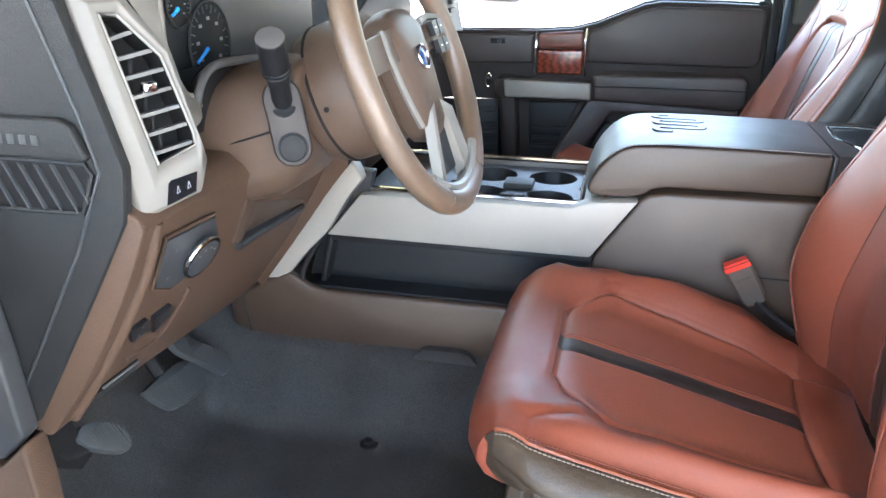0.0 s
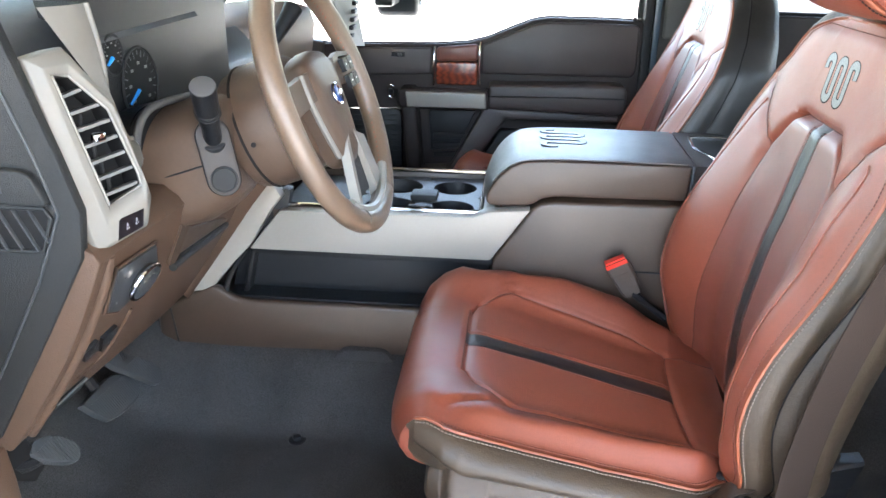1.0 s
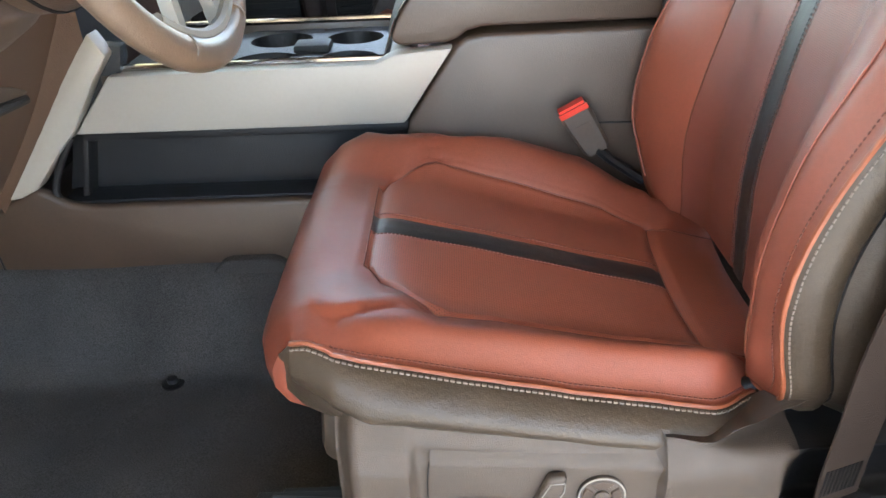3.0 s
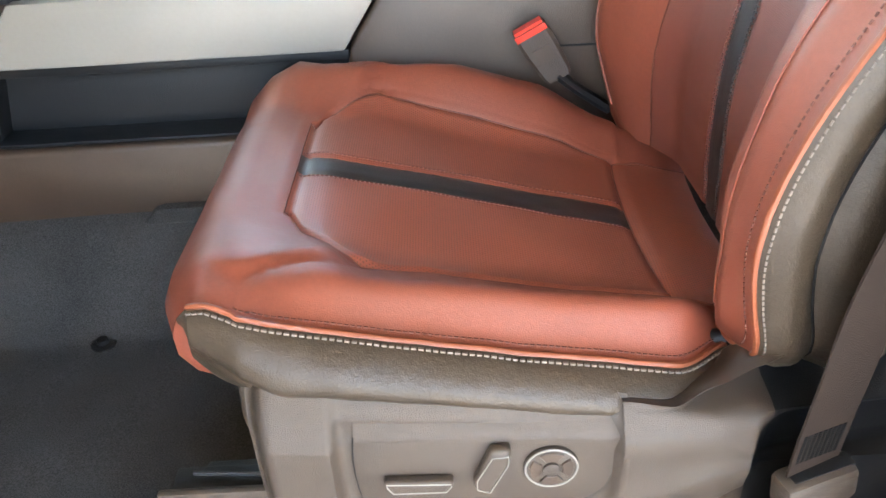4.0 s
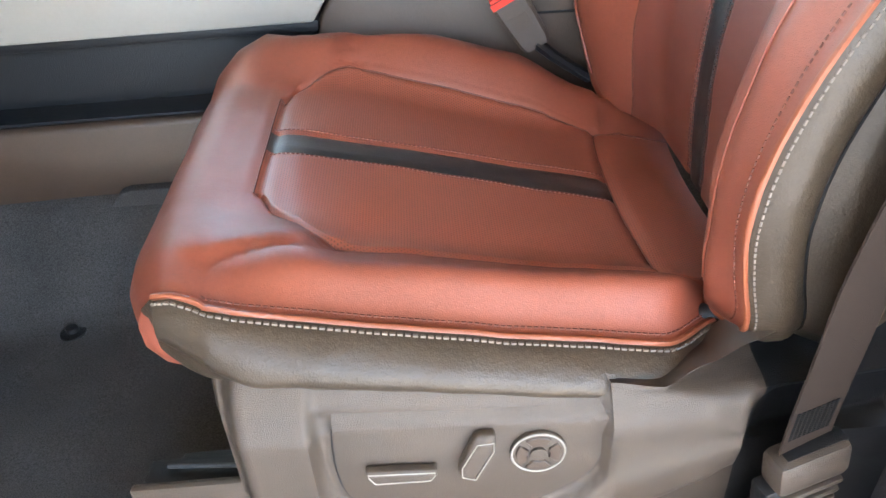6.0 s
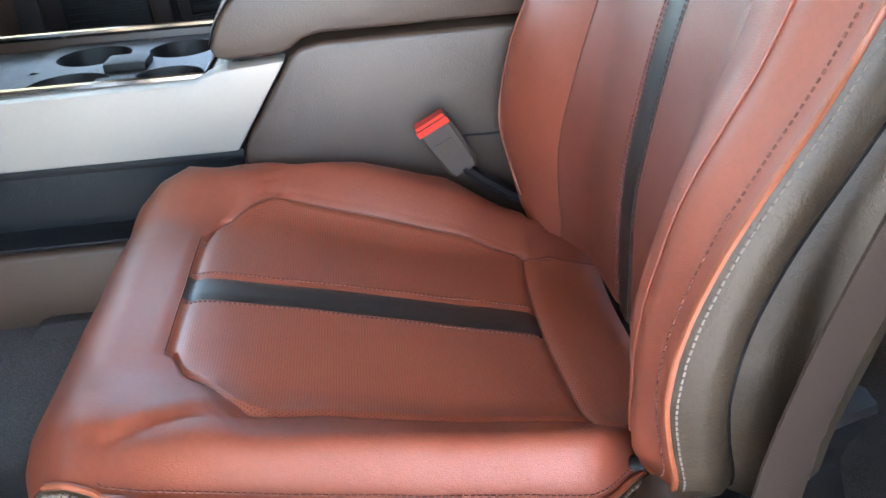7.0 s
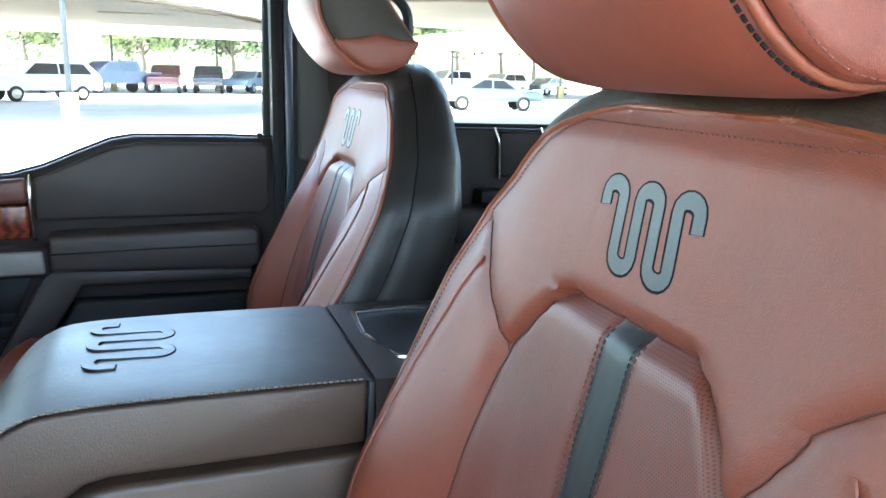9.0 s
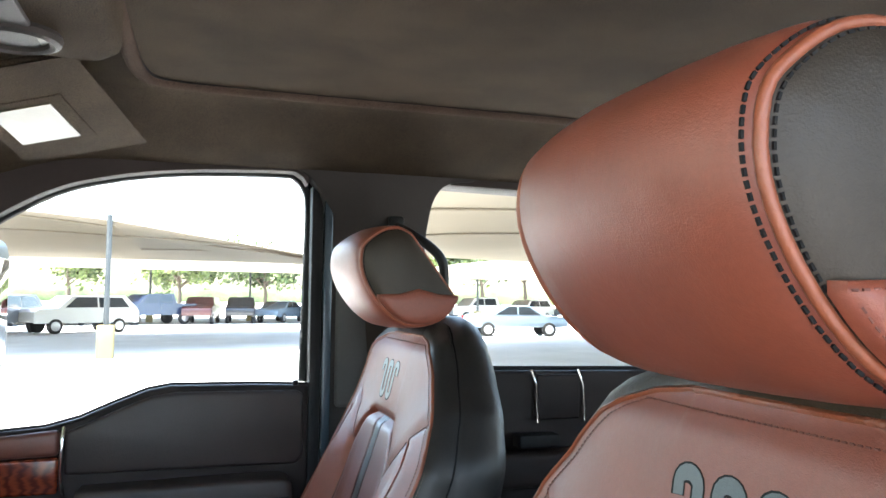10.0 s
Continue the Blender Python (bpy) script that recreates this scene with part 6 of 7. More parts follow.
for k in range(7):
    f = 0.07 + 0.128 * k
    a, b = vent_edge(0, f), vent_edge(1, f)
    up_ = Vector((0, 0, 0.0019))
    part("vent_slat", loft([[p - vn * 0.003 - up_, p - vn * 0.003 + up_, p - vn * 0.013 + up_ * 0.6 + Vector((0, 0, 0.0015)), p - vn * 0.013 - up_ * 0.6 + Vector((0, 0, 0.0015))] for p in (a, b)]), M_SLAT, frame_v, "grey vent slat")
tabp = vent_edge(0, 0.50).lerp(vent_edge(1, 0.50), 0.42)
part("vent_tab", box(tabp + vn * 0.004, (0.010, 0.016, 0.011), 0.003, (0, 0, -25)), M_CHROME, frame_v, "bright vent slider")
lk = bmesh.new()
for f in (0.12, 0.25, 0.38, 0.62):
    q = vent_edge(0, f).lerp(vent_edge(1, f), 0.36)
    box(q - vn * 0.014, (0.004, 0.004, 0.02), 0.001, bm=lk)
part("vent_link", lk, M_DGREY, frame_v)
part("twin_switch", loft([[p + vn * l for p in (Vector((-0.4000, 0.650, 1.432)), Vector((-0.4035, 0.648, 1.406)), Vector((-0.3865, 0.678, 1.414)), Vector((-0.3835, 0.679, 1.436)))] for l in (-0.003, 0.004)]), M_GLOSS, frame_v, "gloss black twin switch")
for t in (0.28, 0.72):
    c = Vector((-0.3995, 0.651, 1.419)).lerp(Vector((-0.386, 0.677, 1.425)), t) + vn * 0.005
    part("switch_mark", tube([c + Vector((0, -0.003, -0.003)), c + Vector((0, 0.003, -0.003)), c + Vector((0, 0, 0.004))], 0.0006, 4, True), M_WHITE, frame_v)

# upper dash pad, bezel and instruments
pad = [[Vector((x, y, z - 0.02 * abs(y - 1.385) ** 2)) for x, z in ((-0.475, 1.615), (-0.50, 1.650), (-0.56, 1.668), (-0.70, 1.660), (-0.95, 1.60))] for y in [0.605 + 0.087 * k for k in range(7)]]
# sky reflection on this pad is put into its grey
part("dash_pad", sheet(pad), M_PAD, dash, "padded dash top with sky sheen in its grey", 60)
padm = [[Vector((x, y, z)) for x, z in ((-0.56, 1.40), (-0.545, 1.50), (-0.56, 1.545), (-0.62, 1.56), (-0.75, 1.56), (-0.95, 1.53))] for y in [1.10 + 0.15 * k for k in range(8)]]
part("dash_pad", sheet(padm), M_DASH, dash, "", 60)
part("lower_dash", prism([(-0.55, 1.40), (-0.56, 1.12), (-0.95, 1.12), (-0.95, 1.50), (-0.6, 1.50)], "y", 1.24, 2.15, 0.02, 3), M_DASH, dash)
bez_l = [Vector(p) for p in ((-0.458, 0.655, 1.665), (-0.430, 0.672, 1.605), (-0.410, 0.688, 1.559), (-0.402, 0.693, 1.524), (-0.396, 0.696, 1.501), (-0.392, 0.697, 1.490), (-0.389, 0.698, 1.478))]
bez_r = [Vector(p) for p in ((-0.440, 0.722, 1.665), (-0.430, 0.7217, 1.605), (-0.430, 0.7222, 1.559), (-0.430, 0.737, 1.524), (-0.430, 0.755, 1.501), (-0.430, 0.776, 1.494), (-0.430, 0.780, 1.482))]
bz = [[a.lerp(b, u) + Vector((0.006 * math.sin(math.pi * u), 0, 0)) for u in (0, 0.25, 0.5, 0.75, 1)] for a, b in zip(smooth_line(bez_l, 3), smooth_line(bez_r, 3))]
part("bezel_web", sheet(bz), M_TRIM, dash, "satin silver web beside the instruments, dimmed in colour", 60)
part("bezel_edge", tube([r[-1] for r in bz], 0.004, 8), M_TRIM, dash, "rounded silver bezel edge, dimmed in colour", 60)
clu = part("instrument_panel", prism([(0.755, 1.475), (0.755, 1.72), (1.27, 1.72), (1.27, 1.475)], "x", -0.515, -0.480, 0.01), M_BLACK, dash, "dark instrument cluster")
part("cluster_wall", sheet([[r[-1], r[-1] + Vector((-0.03, 0.012, 0)), r[-1] + Vector((-0.075, 0.02, 0))] for r in bz]), M_BLACK, clu)
for cy, cz, r in ((0.905, 1.540, 0.052), (0.838, 1.590, 0.026)):
    g = part("gauge", disc((-0.481, cy, cz), (1, 0, 0), r, 0.003, 36, 0.001), M_INK, clu, "round gauge")
    part("gauge_ring", ring((-0.477, cy, cz), (1, 0, 0), r, 0.0018, 44), M_DGREY, g, "thin grey gauge ring")
    tk = bmesh.new()
    for k in range(19):
        a = radians(-40 + 260 * k / 18)
        l = r * (0.80 if k % 2 else 0.72)
        p, q = Vector((-0.4775, cy - math.cos(a) * r * 0.90, cz + math.sin(a) * r * 0.90)), Vector((-0.4775, cy - math.cos(a) * l, cz + math.sin(a) * l))
        tube([p, q], 0.0009, 4, bm=tk)
    part("tick_marks", tk, M_BADGE, g)
    nb_ = bmesh.new()
    for k in range(0, 19, 3):
        a = radians(-40 + 260 * k / 18)
        box((-0.4775, cy - math.cos(a) * r * 0.58, cz + math.sin(a) * r * 0.58), (0.0008, 0.007 * r / 0.052, 0.004 * r / 0.052), 0, bm=nb_)
    part("figure_bars", nb_, M_SLAT, g, "plain pale bars")
    a = radians(-28)
    part("needle", tube([Vector((-0.475, cy - math.cos(a) * r * 0.25, cz + math.sin(a) * r * 0.25)), Vector((-0.475, cy - math.cos(a) * r * 0.85, cz + math.sin(a) * r * 0.85))], [0.0030, 0.0018], 6), M_BLUE, g, "blue gauge needle")
sill = smooth_line([(-0.425, 0.764, 1.478), (-0.425, 0.770, 1.495), (-0.426, 0.784, 1.511), (-0.428, 0.810, 1.522), (-0.430, 0.850, 1.524), (-0.432, 0.945, 1.517), (-0.432, 1.02, 1.508), (-0.432, 1.10, 1.495)], 3)
part("cluster_sill", tube(sill, 0.0055, 8), M_PILLAR, clu, "curved grey instrument sill", 60)
# black sheets paint the shaded cavity below the sill
part("sill_well", sheet([[p, p + Vector((-0.055, 0.004, -0.010))] for p in sill]), M_BLACK, clu, "black sheet for the shade under the sill", 60)
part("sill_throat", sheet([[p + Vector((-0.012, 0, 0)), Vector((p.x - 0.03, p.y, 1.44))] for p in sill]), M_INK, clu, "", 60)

# column shroud, stalk, start button
AX = Vector((math.cos(radians(21)), 0, math.sin(radians(21))))
WC = Vector((-0.2215, 0.9675, 1.515))


def ring_at(c, ry, rz, n=24, power=2.6, drop=0.0):
    side_, upv = Vector((0, 1, 0)), Vector((-AX.z, 0, AX.x))
    out = []
    for k in range(n):
        a = 2 * math.pi * k / n
        ca, sa = math.cos(a), math.sin(a)
        out.append(c + side_ * (math.copysign(abs(ca) ** (2 / power), ca) * ry) + upv * (math.copysign(abs(sa) ** (2 / power), sa) * rz + drop))
    return out


col = thing("steering_column", (-0.35, 0.955, 1.40), "brown steering column shroud with stalk and button", "steering column")
def upright_ring(x, zc, ry, rz, n=32, power=3.2):
    out = []
    for k in range(n):
        a = 2 * math.pi * k / n
        ca, sa_ = math.cos(a), math.sin(a)
        out.append(Vector((x, 0.955 + math.copysign(abs(ca) ** (2 / power), ca) * ry, zc + math.copysign(abs(sa_) ** (2 / power), sa_) * rz)))
    return out


part("upper_shroud", loft([upright_ring(*r) for r in ((-0.58, 1.425, 0.126, 0.072), (-0.50, 1.416, 0.124, 0.088), (-0.44, 1.420, 0.119, 0.093), (-0.39, 1.432, 0.113, 0.092), (-0.36, 1.446, 0.107, 0.087), (-0.345, 1.456, 0.099, 0.078), (-0.338, 1.458, 0.088, 0.070))]), M_COLUMN, col, "brown moulded shroud", 50)
part("wheel_collar", loft([ring_at(WC - AX * d, r, r * 0.98, 32, 2.1, -0.004) for d, r in ((0.135, 0.088), (0.112, 0.095), (0.080, 0.095), (0.045, 0.088), (0.028, 0.072))]), M_COLUMN, col, "rounded brown collar behind the wheel", 50)
part("collar_gap", loft([ring_at(WC - AX * d, r, r * 0.98, 32, 2.1, -0.004) for d, r in ((0.117, 0.088), (0.114, 0.0965), (0.111, 0.0965), (0.108, 0.088))]), M_INK, col, "dark joint behind the collar")
part("screw_hole", disc(Vector((-0.305, 0.8615, 1.470)), (0.1, -1, 0.05), 0.0035, 0.002, 14), M_INK, col)
part("shroud_joint", tube([Vector((-0.470, 0.8365, 1.410)), Vector((-0.42, 0.8395, 1.427)), Vector((-0.37, 0.8445, 1.443)), Vector((-0.335, 0.8505, 1.452))], 0.0016, 6), M_BLACK, col)
sp = smooth_line([(-0.367, 0.852, 1.500), (-0.362, 0.850, 1.485), (-0.352, 0.8515, 1.455), (-0.345, 0.853, 1.424)], 4)
BN = Vector((0.42, -0.90, 0.10)).normalized()
pa, pb_ = Vector((-0.3585, 0.851, 1.484)), Vector((-0.346, 0.847, 1.424))
pdir = (pb_ - pa).normalized()
psd = BN.cross(pdir).normalized()


def capsule(r, l):
    out = []
    for c, a0 in ((pb_, -90), (pa, 90)):
        out += [c + pdir * (r * math.cos(radians(a0 + 15 * k))) + psd * (r * math.sin(radians(a0 + 15 * k))) + BN * l for k in range(13)]
    return out


plate = part("button_plate", loft([capsule(r, l) for r, l in ((0.0225, -0.03), (0.0225, 0.0045), (0.0215, 0.0065), (0.0205, 0.0068))]), M_PLATE, col, "flush oval plate", 40)
part("plate_rim", tube(capsule(0.0226, 0.0045), 0.0010, 6, True), M_INK, plate)
bt = part("push_button", disc(pb_ + BN * 0.004, BN, 0.0165, 0.006, 28, 0.002), M_DGREY, plate, "round push button")
part("button_ring", ring(pb_ + BN * 0.007, BN, 0.0175, 0.0014, 36), M_BLACK, bt)
st = thing("turn_signal_stalk", (-0.355, 0.84, 1.475), "black indicator stalk with a round grey end", "stalk")
sa, sb_ = Vector((-0.358, 0.852, 1.478)), Vector((-0.338, 0.785, 1.562))
part("lever", tube([sa, sa.lerp(sb_, 0.3), sa.lerp(sb_, 0.6), sb_], [0.013, 0.0125, 0.0165, 0.0170], 16), M_BLACK, st, "", 50)
for f_ in (0.52, 0.58):
    part("lever_groove", ring(sa.lerp(sb_, f_), sb_ - sa, 0.0163, 0.0012, 24), M_DGREY, st)
sn = (sb_ - sa).normalized()
part("lever_end", disc(sb_ - sn * 0.001, sn, 0.0165, 0.003, 28, 0.001), M_PILLAR, st, "grey round stalk end")
part("lever_boot", disc(sa - sn * 0.012, sn, 0.019, 0.014, 24, 0.003), M_RUBBER, st, "rubber boot")
rst = thing("shift_lever", (-0.33, 1.06, 1.55), "black column shift lever", "lever")
part("lever", tube([Vector((-0.36, 1.03, 1.53)), Vector((-0.335, 1.09, 1.585)), Vector((-0.315, 1.13, 1.63))], [0.009, 0.009, 0.016], 12), M_BLACK, rst)

# ---- steering wheel ----
wheel = thing("steering_wheel", WC, "brown leather steering wheel with silver spokes", "steering wheel")
CANT = Matrix.Rotation(radians(-2.1), 3, "Z")
SD, UPV = CANT @ Vector((0, 1, 0)), CANT @ Vector((-AX.z, 0, AX.x))
AX = CANT @ AX


def on_wheel(a, r, lift=0.0):
    """Angle in degrees from the top, clockwise for the driver."""
    t = radians(a)
    return WC + SD * (math.sin(t) * r) + UPV * (math.cos(t) * r) + AX * lift


rim_pts = [on_wheel(a, 0.187) for a in range(0, 360, 5)]
part("rim", tube(rim_pts, 0.0165, 14, True, 1.12), M_WHEEL, wheel, "stitched brown leather rim", 60)
for a in (25, 155, 205, 335):
    part("rim_seam", ring(on_wheel(a, 0.187), on_wheel(a + 1, 0.187) - on_wheel(a - 1, 0.187), 0.0172, 0.0009, 20), M_THREAD_L, wheel)
for a0 in (25, 205):
    lace = bmesh.new()
    for a in range(a0, a0 + 130, 3):
        tube([on_wheel(a, 0.170, 0.003), on_wheel(a + 1.6, 0.170, -0.003)], 0.0011, 4, bm=lace)
    part("lacing", lace, M_PIPE, wheel, "orange laced inner seam")
hub_o = [(-0.080, 0.045), (-0.070, 0.070), (-0.03, 0.082), (0.03, 0.082), (0.070, 0.070), (0.080, 0.045), (0.074, 0.0), (0.056, -0.060), (0.028, -0.090), (-0.028, -0.090), (-0.056, -0.060), (-0.074, 0.0)]
hub_o = [(p.x * 0.86, p.y) for p in smooth_line([(a, b, 0) for a, b in hub_o + hub_o[:1]], 3)[:-1]]
hr = []
for s, l in ((0.96, -0.03), (1.0, -0.020), (1.0, -0.010), (0.95, 0.001), (0.80, 0.008), (0.45, 0.012), (0.05, 0.013)):
    hr.append([WC + SD * (a * s) + UPV * (b * s - 0.008) + AX * l for a, b in hub_o])
hub = part("hub_pad", loft(hr), M_COLUMN, wheel, "smooth brown airbag pad", 50)
part("badge", disc(WC + UPV * 0.004 + AX * 0.0115, AX, 0.0165, 0.004, 32, 0.001), M_BLUE_BADGE, hub, "small oval badge")
part("badge_ring", ring(WC + UPV * 0.004 + AX * 0.0150, AX, 0.0175, 0.002, 36, None, 1.0, 0.0150), M_CHROME, hub, "chrome badge ring")
for sg in (-1, 1):
    arm = part("spoke", loft([[WC + SD * (sg * x) + UPV * (y + h) + AX * l for h, l in ((0.020, 0.004), (-0.020, 0.004), (-0.020, -0.012), (0.020, -0.012))] for x, y in ((0.055, 0.030), (0.11, 0.026), (0.178, 0.022))]), M_COLUMN, wheel, "", 40)
    if sg > 0:
        part("spoke_trim", loft([[WC + SD * x + UPV * (y + h) + AX * l for h, l in ((w_, 0.007), (-w_, 0.007), (-w_, -0.004), (w_, -0.004))] for x, y, w_ in ((0.066, 0.048, 0.004), (0.10, 0.053, 0.004), (0.150, 0.048, 0.003))]), M_TRIM, arm, "grey spoke trim")
    else:
        part("spoke_trim", tube(smooth_line([WC + SD * x + UPV * y + AX * 0.004 for x, y in ((-0.090, 0.050), (-0.092, 0.015), (-0.084, -0.030), (-0.068, -0.075))], 3), 0.0045, 8), M_TRIM, arm, "grey spoke trim")
    for k, (x, y) in enumerate(() if sg < 0 else ((0.100, 0.034), (0.100, 0.008), (0.126, 0.034), (0.126, 0.008))):
        c = WC + SD * (sg * x) + UPV * y + AX * 0.010
        b = part("wheel_button", loft([[c + SD * (u * 0.011) + UPV * (v * 0.010) + AX * l for u, v in ((-1, -1), (1, -1), (1, 1), (-1, 1))] for l in (-0.004, 0.004)]), M_BLACK, arm, "black wheel button")
        part("button_mark", loft([[c + SD * (u * 0.003) + UPV * (v * 0.001) + AX * l for u, v in ((-1, -1), (1, -1), (1, 1), (-1, 1))] for l in (0.0035, 0.0045)]), M_WHITE, b)
    h0, h1 = (0.036, -0.014) if sg > 0 else (0.010, -0.014)
    low = part("lower_spoke", loft([[WC + SD * (sg * (x + h * 0.8)) + UPV * (y - h * 0.35) + AX * l for h, l in ((h0, lift), (h1, lift), (h1, lift - 0.014), (h0, lift - 0.014))] for x, y, lift in ((0.026, -0.060, 0.012), (0.042, -0.105, 0.008), (0.055, -0.150, 0.004), (0.060, -0.172, 0.0))]), M_SILVER, wheel, "satin silver lower spoke", 40)
part("spoke_slot", loft([[WC + SD * x + UPV * y + AX * l for x in (-0.030, 0.030)] + [WC + SD * x + UPV * y + AX * (l - 0.01) for x in (0.030, -0.030)] for y, l in ((-0.075, 0.0), (-0.15, -0.004))]), M_BLACK, wheel, "dark opening between the lower spokes")
part("rim_insert", tube([on_wheel(a, 0.171, 0.006) for a in range(142, 220, 4)], 0.0075, 8), M_SILVER, wheel, "silver insert inside the rim")

# far end of the dash: vent, mirror pillar
fe = part("far_vent_frame", loft([[Vector(p) for p in r] for r in ([(-0.50, 2.04, 1.60), (-0.455, 2.05, 1.45), (-0.42, 2.13, 1.44), (-0.46, 2.14, 1.62)], [(-0.47, 2.04, 1.60), (-0.425, 2.05, 1.45), (-0.395, 2.13, 1.44), (-0.43, 2.14, 1.62)])]), M_SILVER, dash, "satin silver far vent frame")
for k in range(6):
    part("vent_slat", box((-0.427 + 0.0055 * (5 - k) * -0.6 + 0.02, 2.09, 1.475 + 0.022 * k), (0.012, 0.05, 0.012), 0.002), M_BLACK, fe, "dark slat")
part("centre_panel", prism([(-0.56, 1.10), (-0.48, 1.20), (-0.50, 1.50), (-0.56, 1.56)], "y", 1.24, 1.53, 0.01, 3), M_BADGE, dash, "dark centre stack")
part("stack_trim", tube([Vector((-0.478, 1.245, 1.22)), Vector((-0.495, 1.245, 1.40)), Vector((-0.505, 1.245, 1.53))], 0.008, 8), M_SILVER, dash)
single("pillar_far_front", tube([Vector((-0.93, 2.13, 1.48)), Vector((-0.70, 2.15, 1.68)), Vector((-0.48, 2.16, 1.88)), Vector((-0.36, 2.16, 1.98))], 0.035, 10, False, 0.8), M_PILLAR, "grey far windscreen pillar trim", "pillar", "", "structure")
single("pillar_near_front", tube([Vector((-0.93, 0.62, 1.50)), Vector((-0.70, 0.60, 1.70)), Vector((-0.50, 0.60, 1.90)), Vector((-0.38, 0.60, 2.0))], 0.035, 10, False, 0.8), M_PILLAR, "grey near windscreen pillar trim", "pillar", "", "structure")

mir = thing("door_mirror", (-0.35, 2.50, 1.50), "black towing door mirror with bright glass", "door mirror")
mh = part("mirror_housing", prism([(2.46, 1.49), (2.74, 1.50), (2.78, 1.56), (2.78, 1.80), (2.74, 1.84), (2.48, 1.83), (2.44, 1.78), (2.44, 1.53)], "x", -0.42, -0.28, 0.025, 3), M_BLACK, mir)
part("mirror_glass", prism([(2.48, 1.53), (2.73, 1.54), (2.74, 1.79), (2.49, 1.79)], "x", -0.282, -0.276, 0.001), M_MIRROR, mh, "mirror glass")
part("mirror_divider", box((-0.274, 2.61, 1.64), (0.004, 0.006, 0.25), 0.001), M_BLACK, mh)
part("mirror_arm", box((-0.37, 2.39, 1.56), (0.06, 0.16, 0.05), 0.01), M_BLACK, mir)

# ---- pedals ----


def pedal(name, x, outline, rib_top, label, arm, pitch=0.0055):
    """A rubber pad drawn by its rounded outline (y, z), leaning back from x, with upright ribs below rib_top."""
    cy, cz = (sum(p[k] for p in outline) / len(outline) for k in (0, 1))
    lean_ = 0.65
    n = Vector((0.84, 0, 0.54))
    outline = [(cy + (a - cy) * 0.84, cz + (b - cz) * 0.84) for a, b in outline]
    rim = [Vector((x - lean_ * (p.y - cz), p.x, p.y)) for p in smooth_line([(a, b, 0) for a, b in outline + outline[:1]], 4)[:-1]]
    mid_ = Vector((x, cy, cz))
    th_ = thing(name, (x, cy, cz), label, "pedal", "pedals")
    pd = part("pad", loft([[p - n * 0.010 for p in rim], [p - n * 0.002 for p in rim], [p.lerp(mid_, 0.03) + n * 0.002 for p in rim], [p.lerp(mid_, 0.10) + n * 0.003 for p in rim]]), M_PEDAL, th_, "ribbed rubber pad", 45)
    lo_y, hi_y = min(p.y for p in rim), max(p.y for p in rim)
    steps = int((hi_y - lo_y) / pitch)
    for k in range(1, steps):
        y = lo_y + (hi_y - lo_y) * k / steps
        zz = []
        for a, b in zip(rim, rim[1:] + rim[:1]):
            if (a.y - y) * (b.y - y) < 0:
                zz.append(a.z + (b.z - a.z) * (y - a.y) / (b.y - a.y))
        if len(zz) < 2 or max(zz) - min(zz) < 0.012:
            continue
        z0, z1 = min(zz) + 0.004, min(max(zz) - 0.004, rib_top(y))
        if z1 - z0 > 0.006:
            part("rib", tube([Vector((x - lean_ * (z - cz), y, z)) + n * 0.0035 for z in (z0, z1)], 0.0013, 5), M_PEDAL, pd)
    part("arm", tube(smooth_line([Vector(p) for p in arm], 3), 0.011, 8), M_BLACK, th_, "black steel arm")


pedal("brake_pedal", -0.655, [(0.913, 0.982), (0.975, 0.983), (1.040, 0.980), (1.088, 0.948), (1.082, 0.926), (1.050, 0.913), (0.960, 0.922), (0.932, 0.945)], lambda y: 0.968 - 0.05 * (y - 0.95), "wide ribbed grey rubber brake pedal", ((-0.675, 0.99, 0.960), (-0.705, 0.985, 1.03), (-0.75, 0.98, 1.16)))
pedal("accelerator_pedal", -0.636, [(1.0016, 1.0388), (1.0425, 1.0276), (1.0946, 0.9811), (1.1188, 0.9513), (1.1151, 0.9327), (1.0965, 0.9234), (1.076, 0.929), (1.0388, 0.9737), (1.0063, 1.0109)], lambda y: 0.9904, "ribbed grey rubber accelerator pedal", ((-0.655, 1.05, 0.995), (-0.70, 1.06, 1.05), (-0.80, 1.08, 1.14)))
pedal("parking_brake_pedal", -0.578, [(0.668, 1.074), (0.690, 1.083), (0.733, 1.066), (0.753, 1.037), (0.746, 1.021), (0.728, 1.017), (0.702, 1.033), (0.676, 1.056)], lambda y: 1.066, "small ribbed parking brake pedal on a black arm", ((-0.592, 0.70, 1.048), (-0.600, 0.66, 1.058), (-0.61, 0.62, 1.09)), 0.0045)
brk = [Vector((-0.585, y - 0.012, z + 0.016)) for y, z in ((0.622, 1.108), (0.664, 1.108), (0.690, 1.078), (0.706, 1.040), (0.716, 1.012), (0.690, 1.004), (0.650, 1.036), (0.618, 1.062))]
single("pedal_bracket", rounded(loft([[p + Vector((d, 0, 0)) for p in brk] for d in (-0.05, -0.008)]), 0.004, 2), M_INK, "black steel parking brake bracket", "bracket")

# ---- open driver door, swung out beside the dash ----
# unseen door, added to block light on the dash end
dd = thing("driver_door", (-0.66, 0.50, 0.80), "dark driver door swung open beside the dashboard", "car door")
turned = Matrix.Translation((-0.66, 0.50, 0)) @ Matrix.Rotation(radians(-68), 4, "Z")
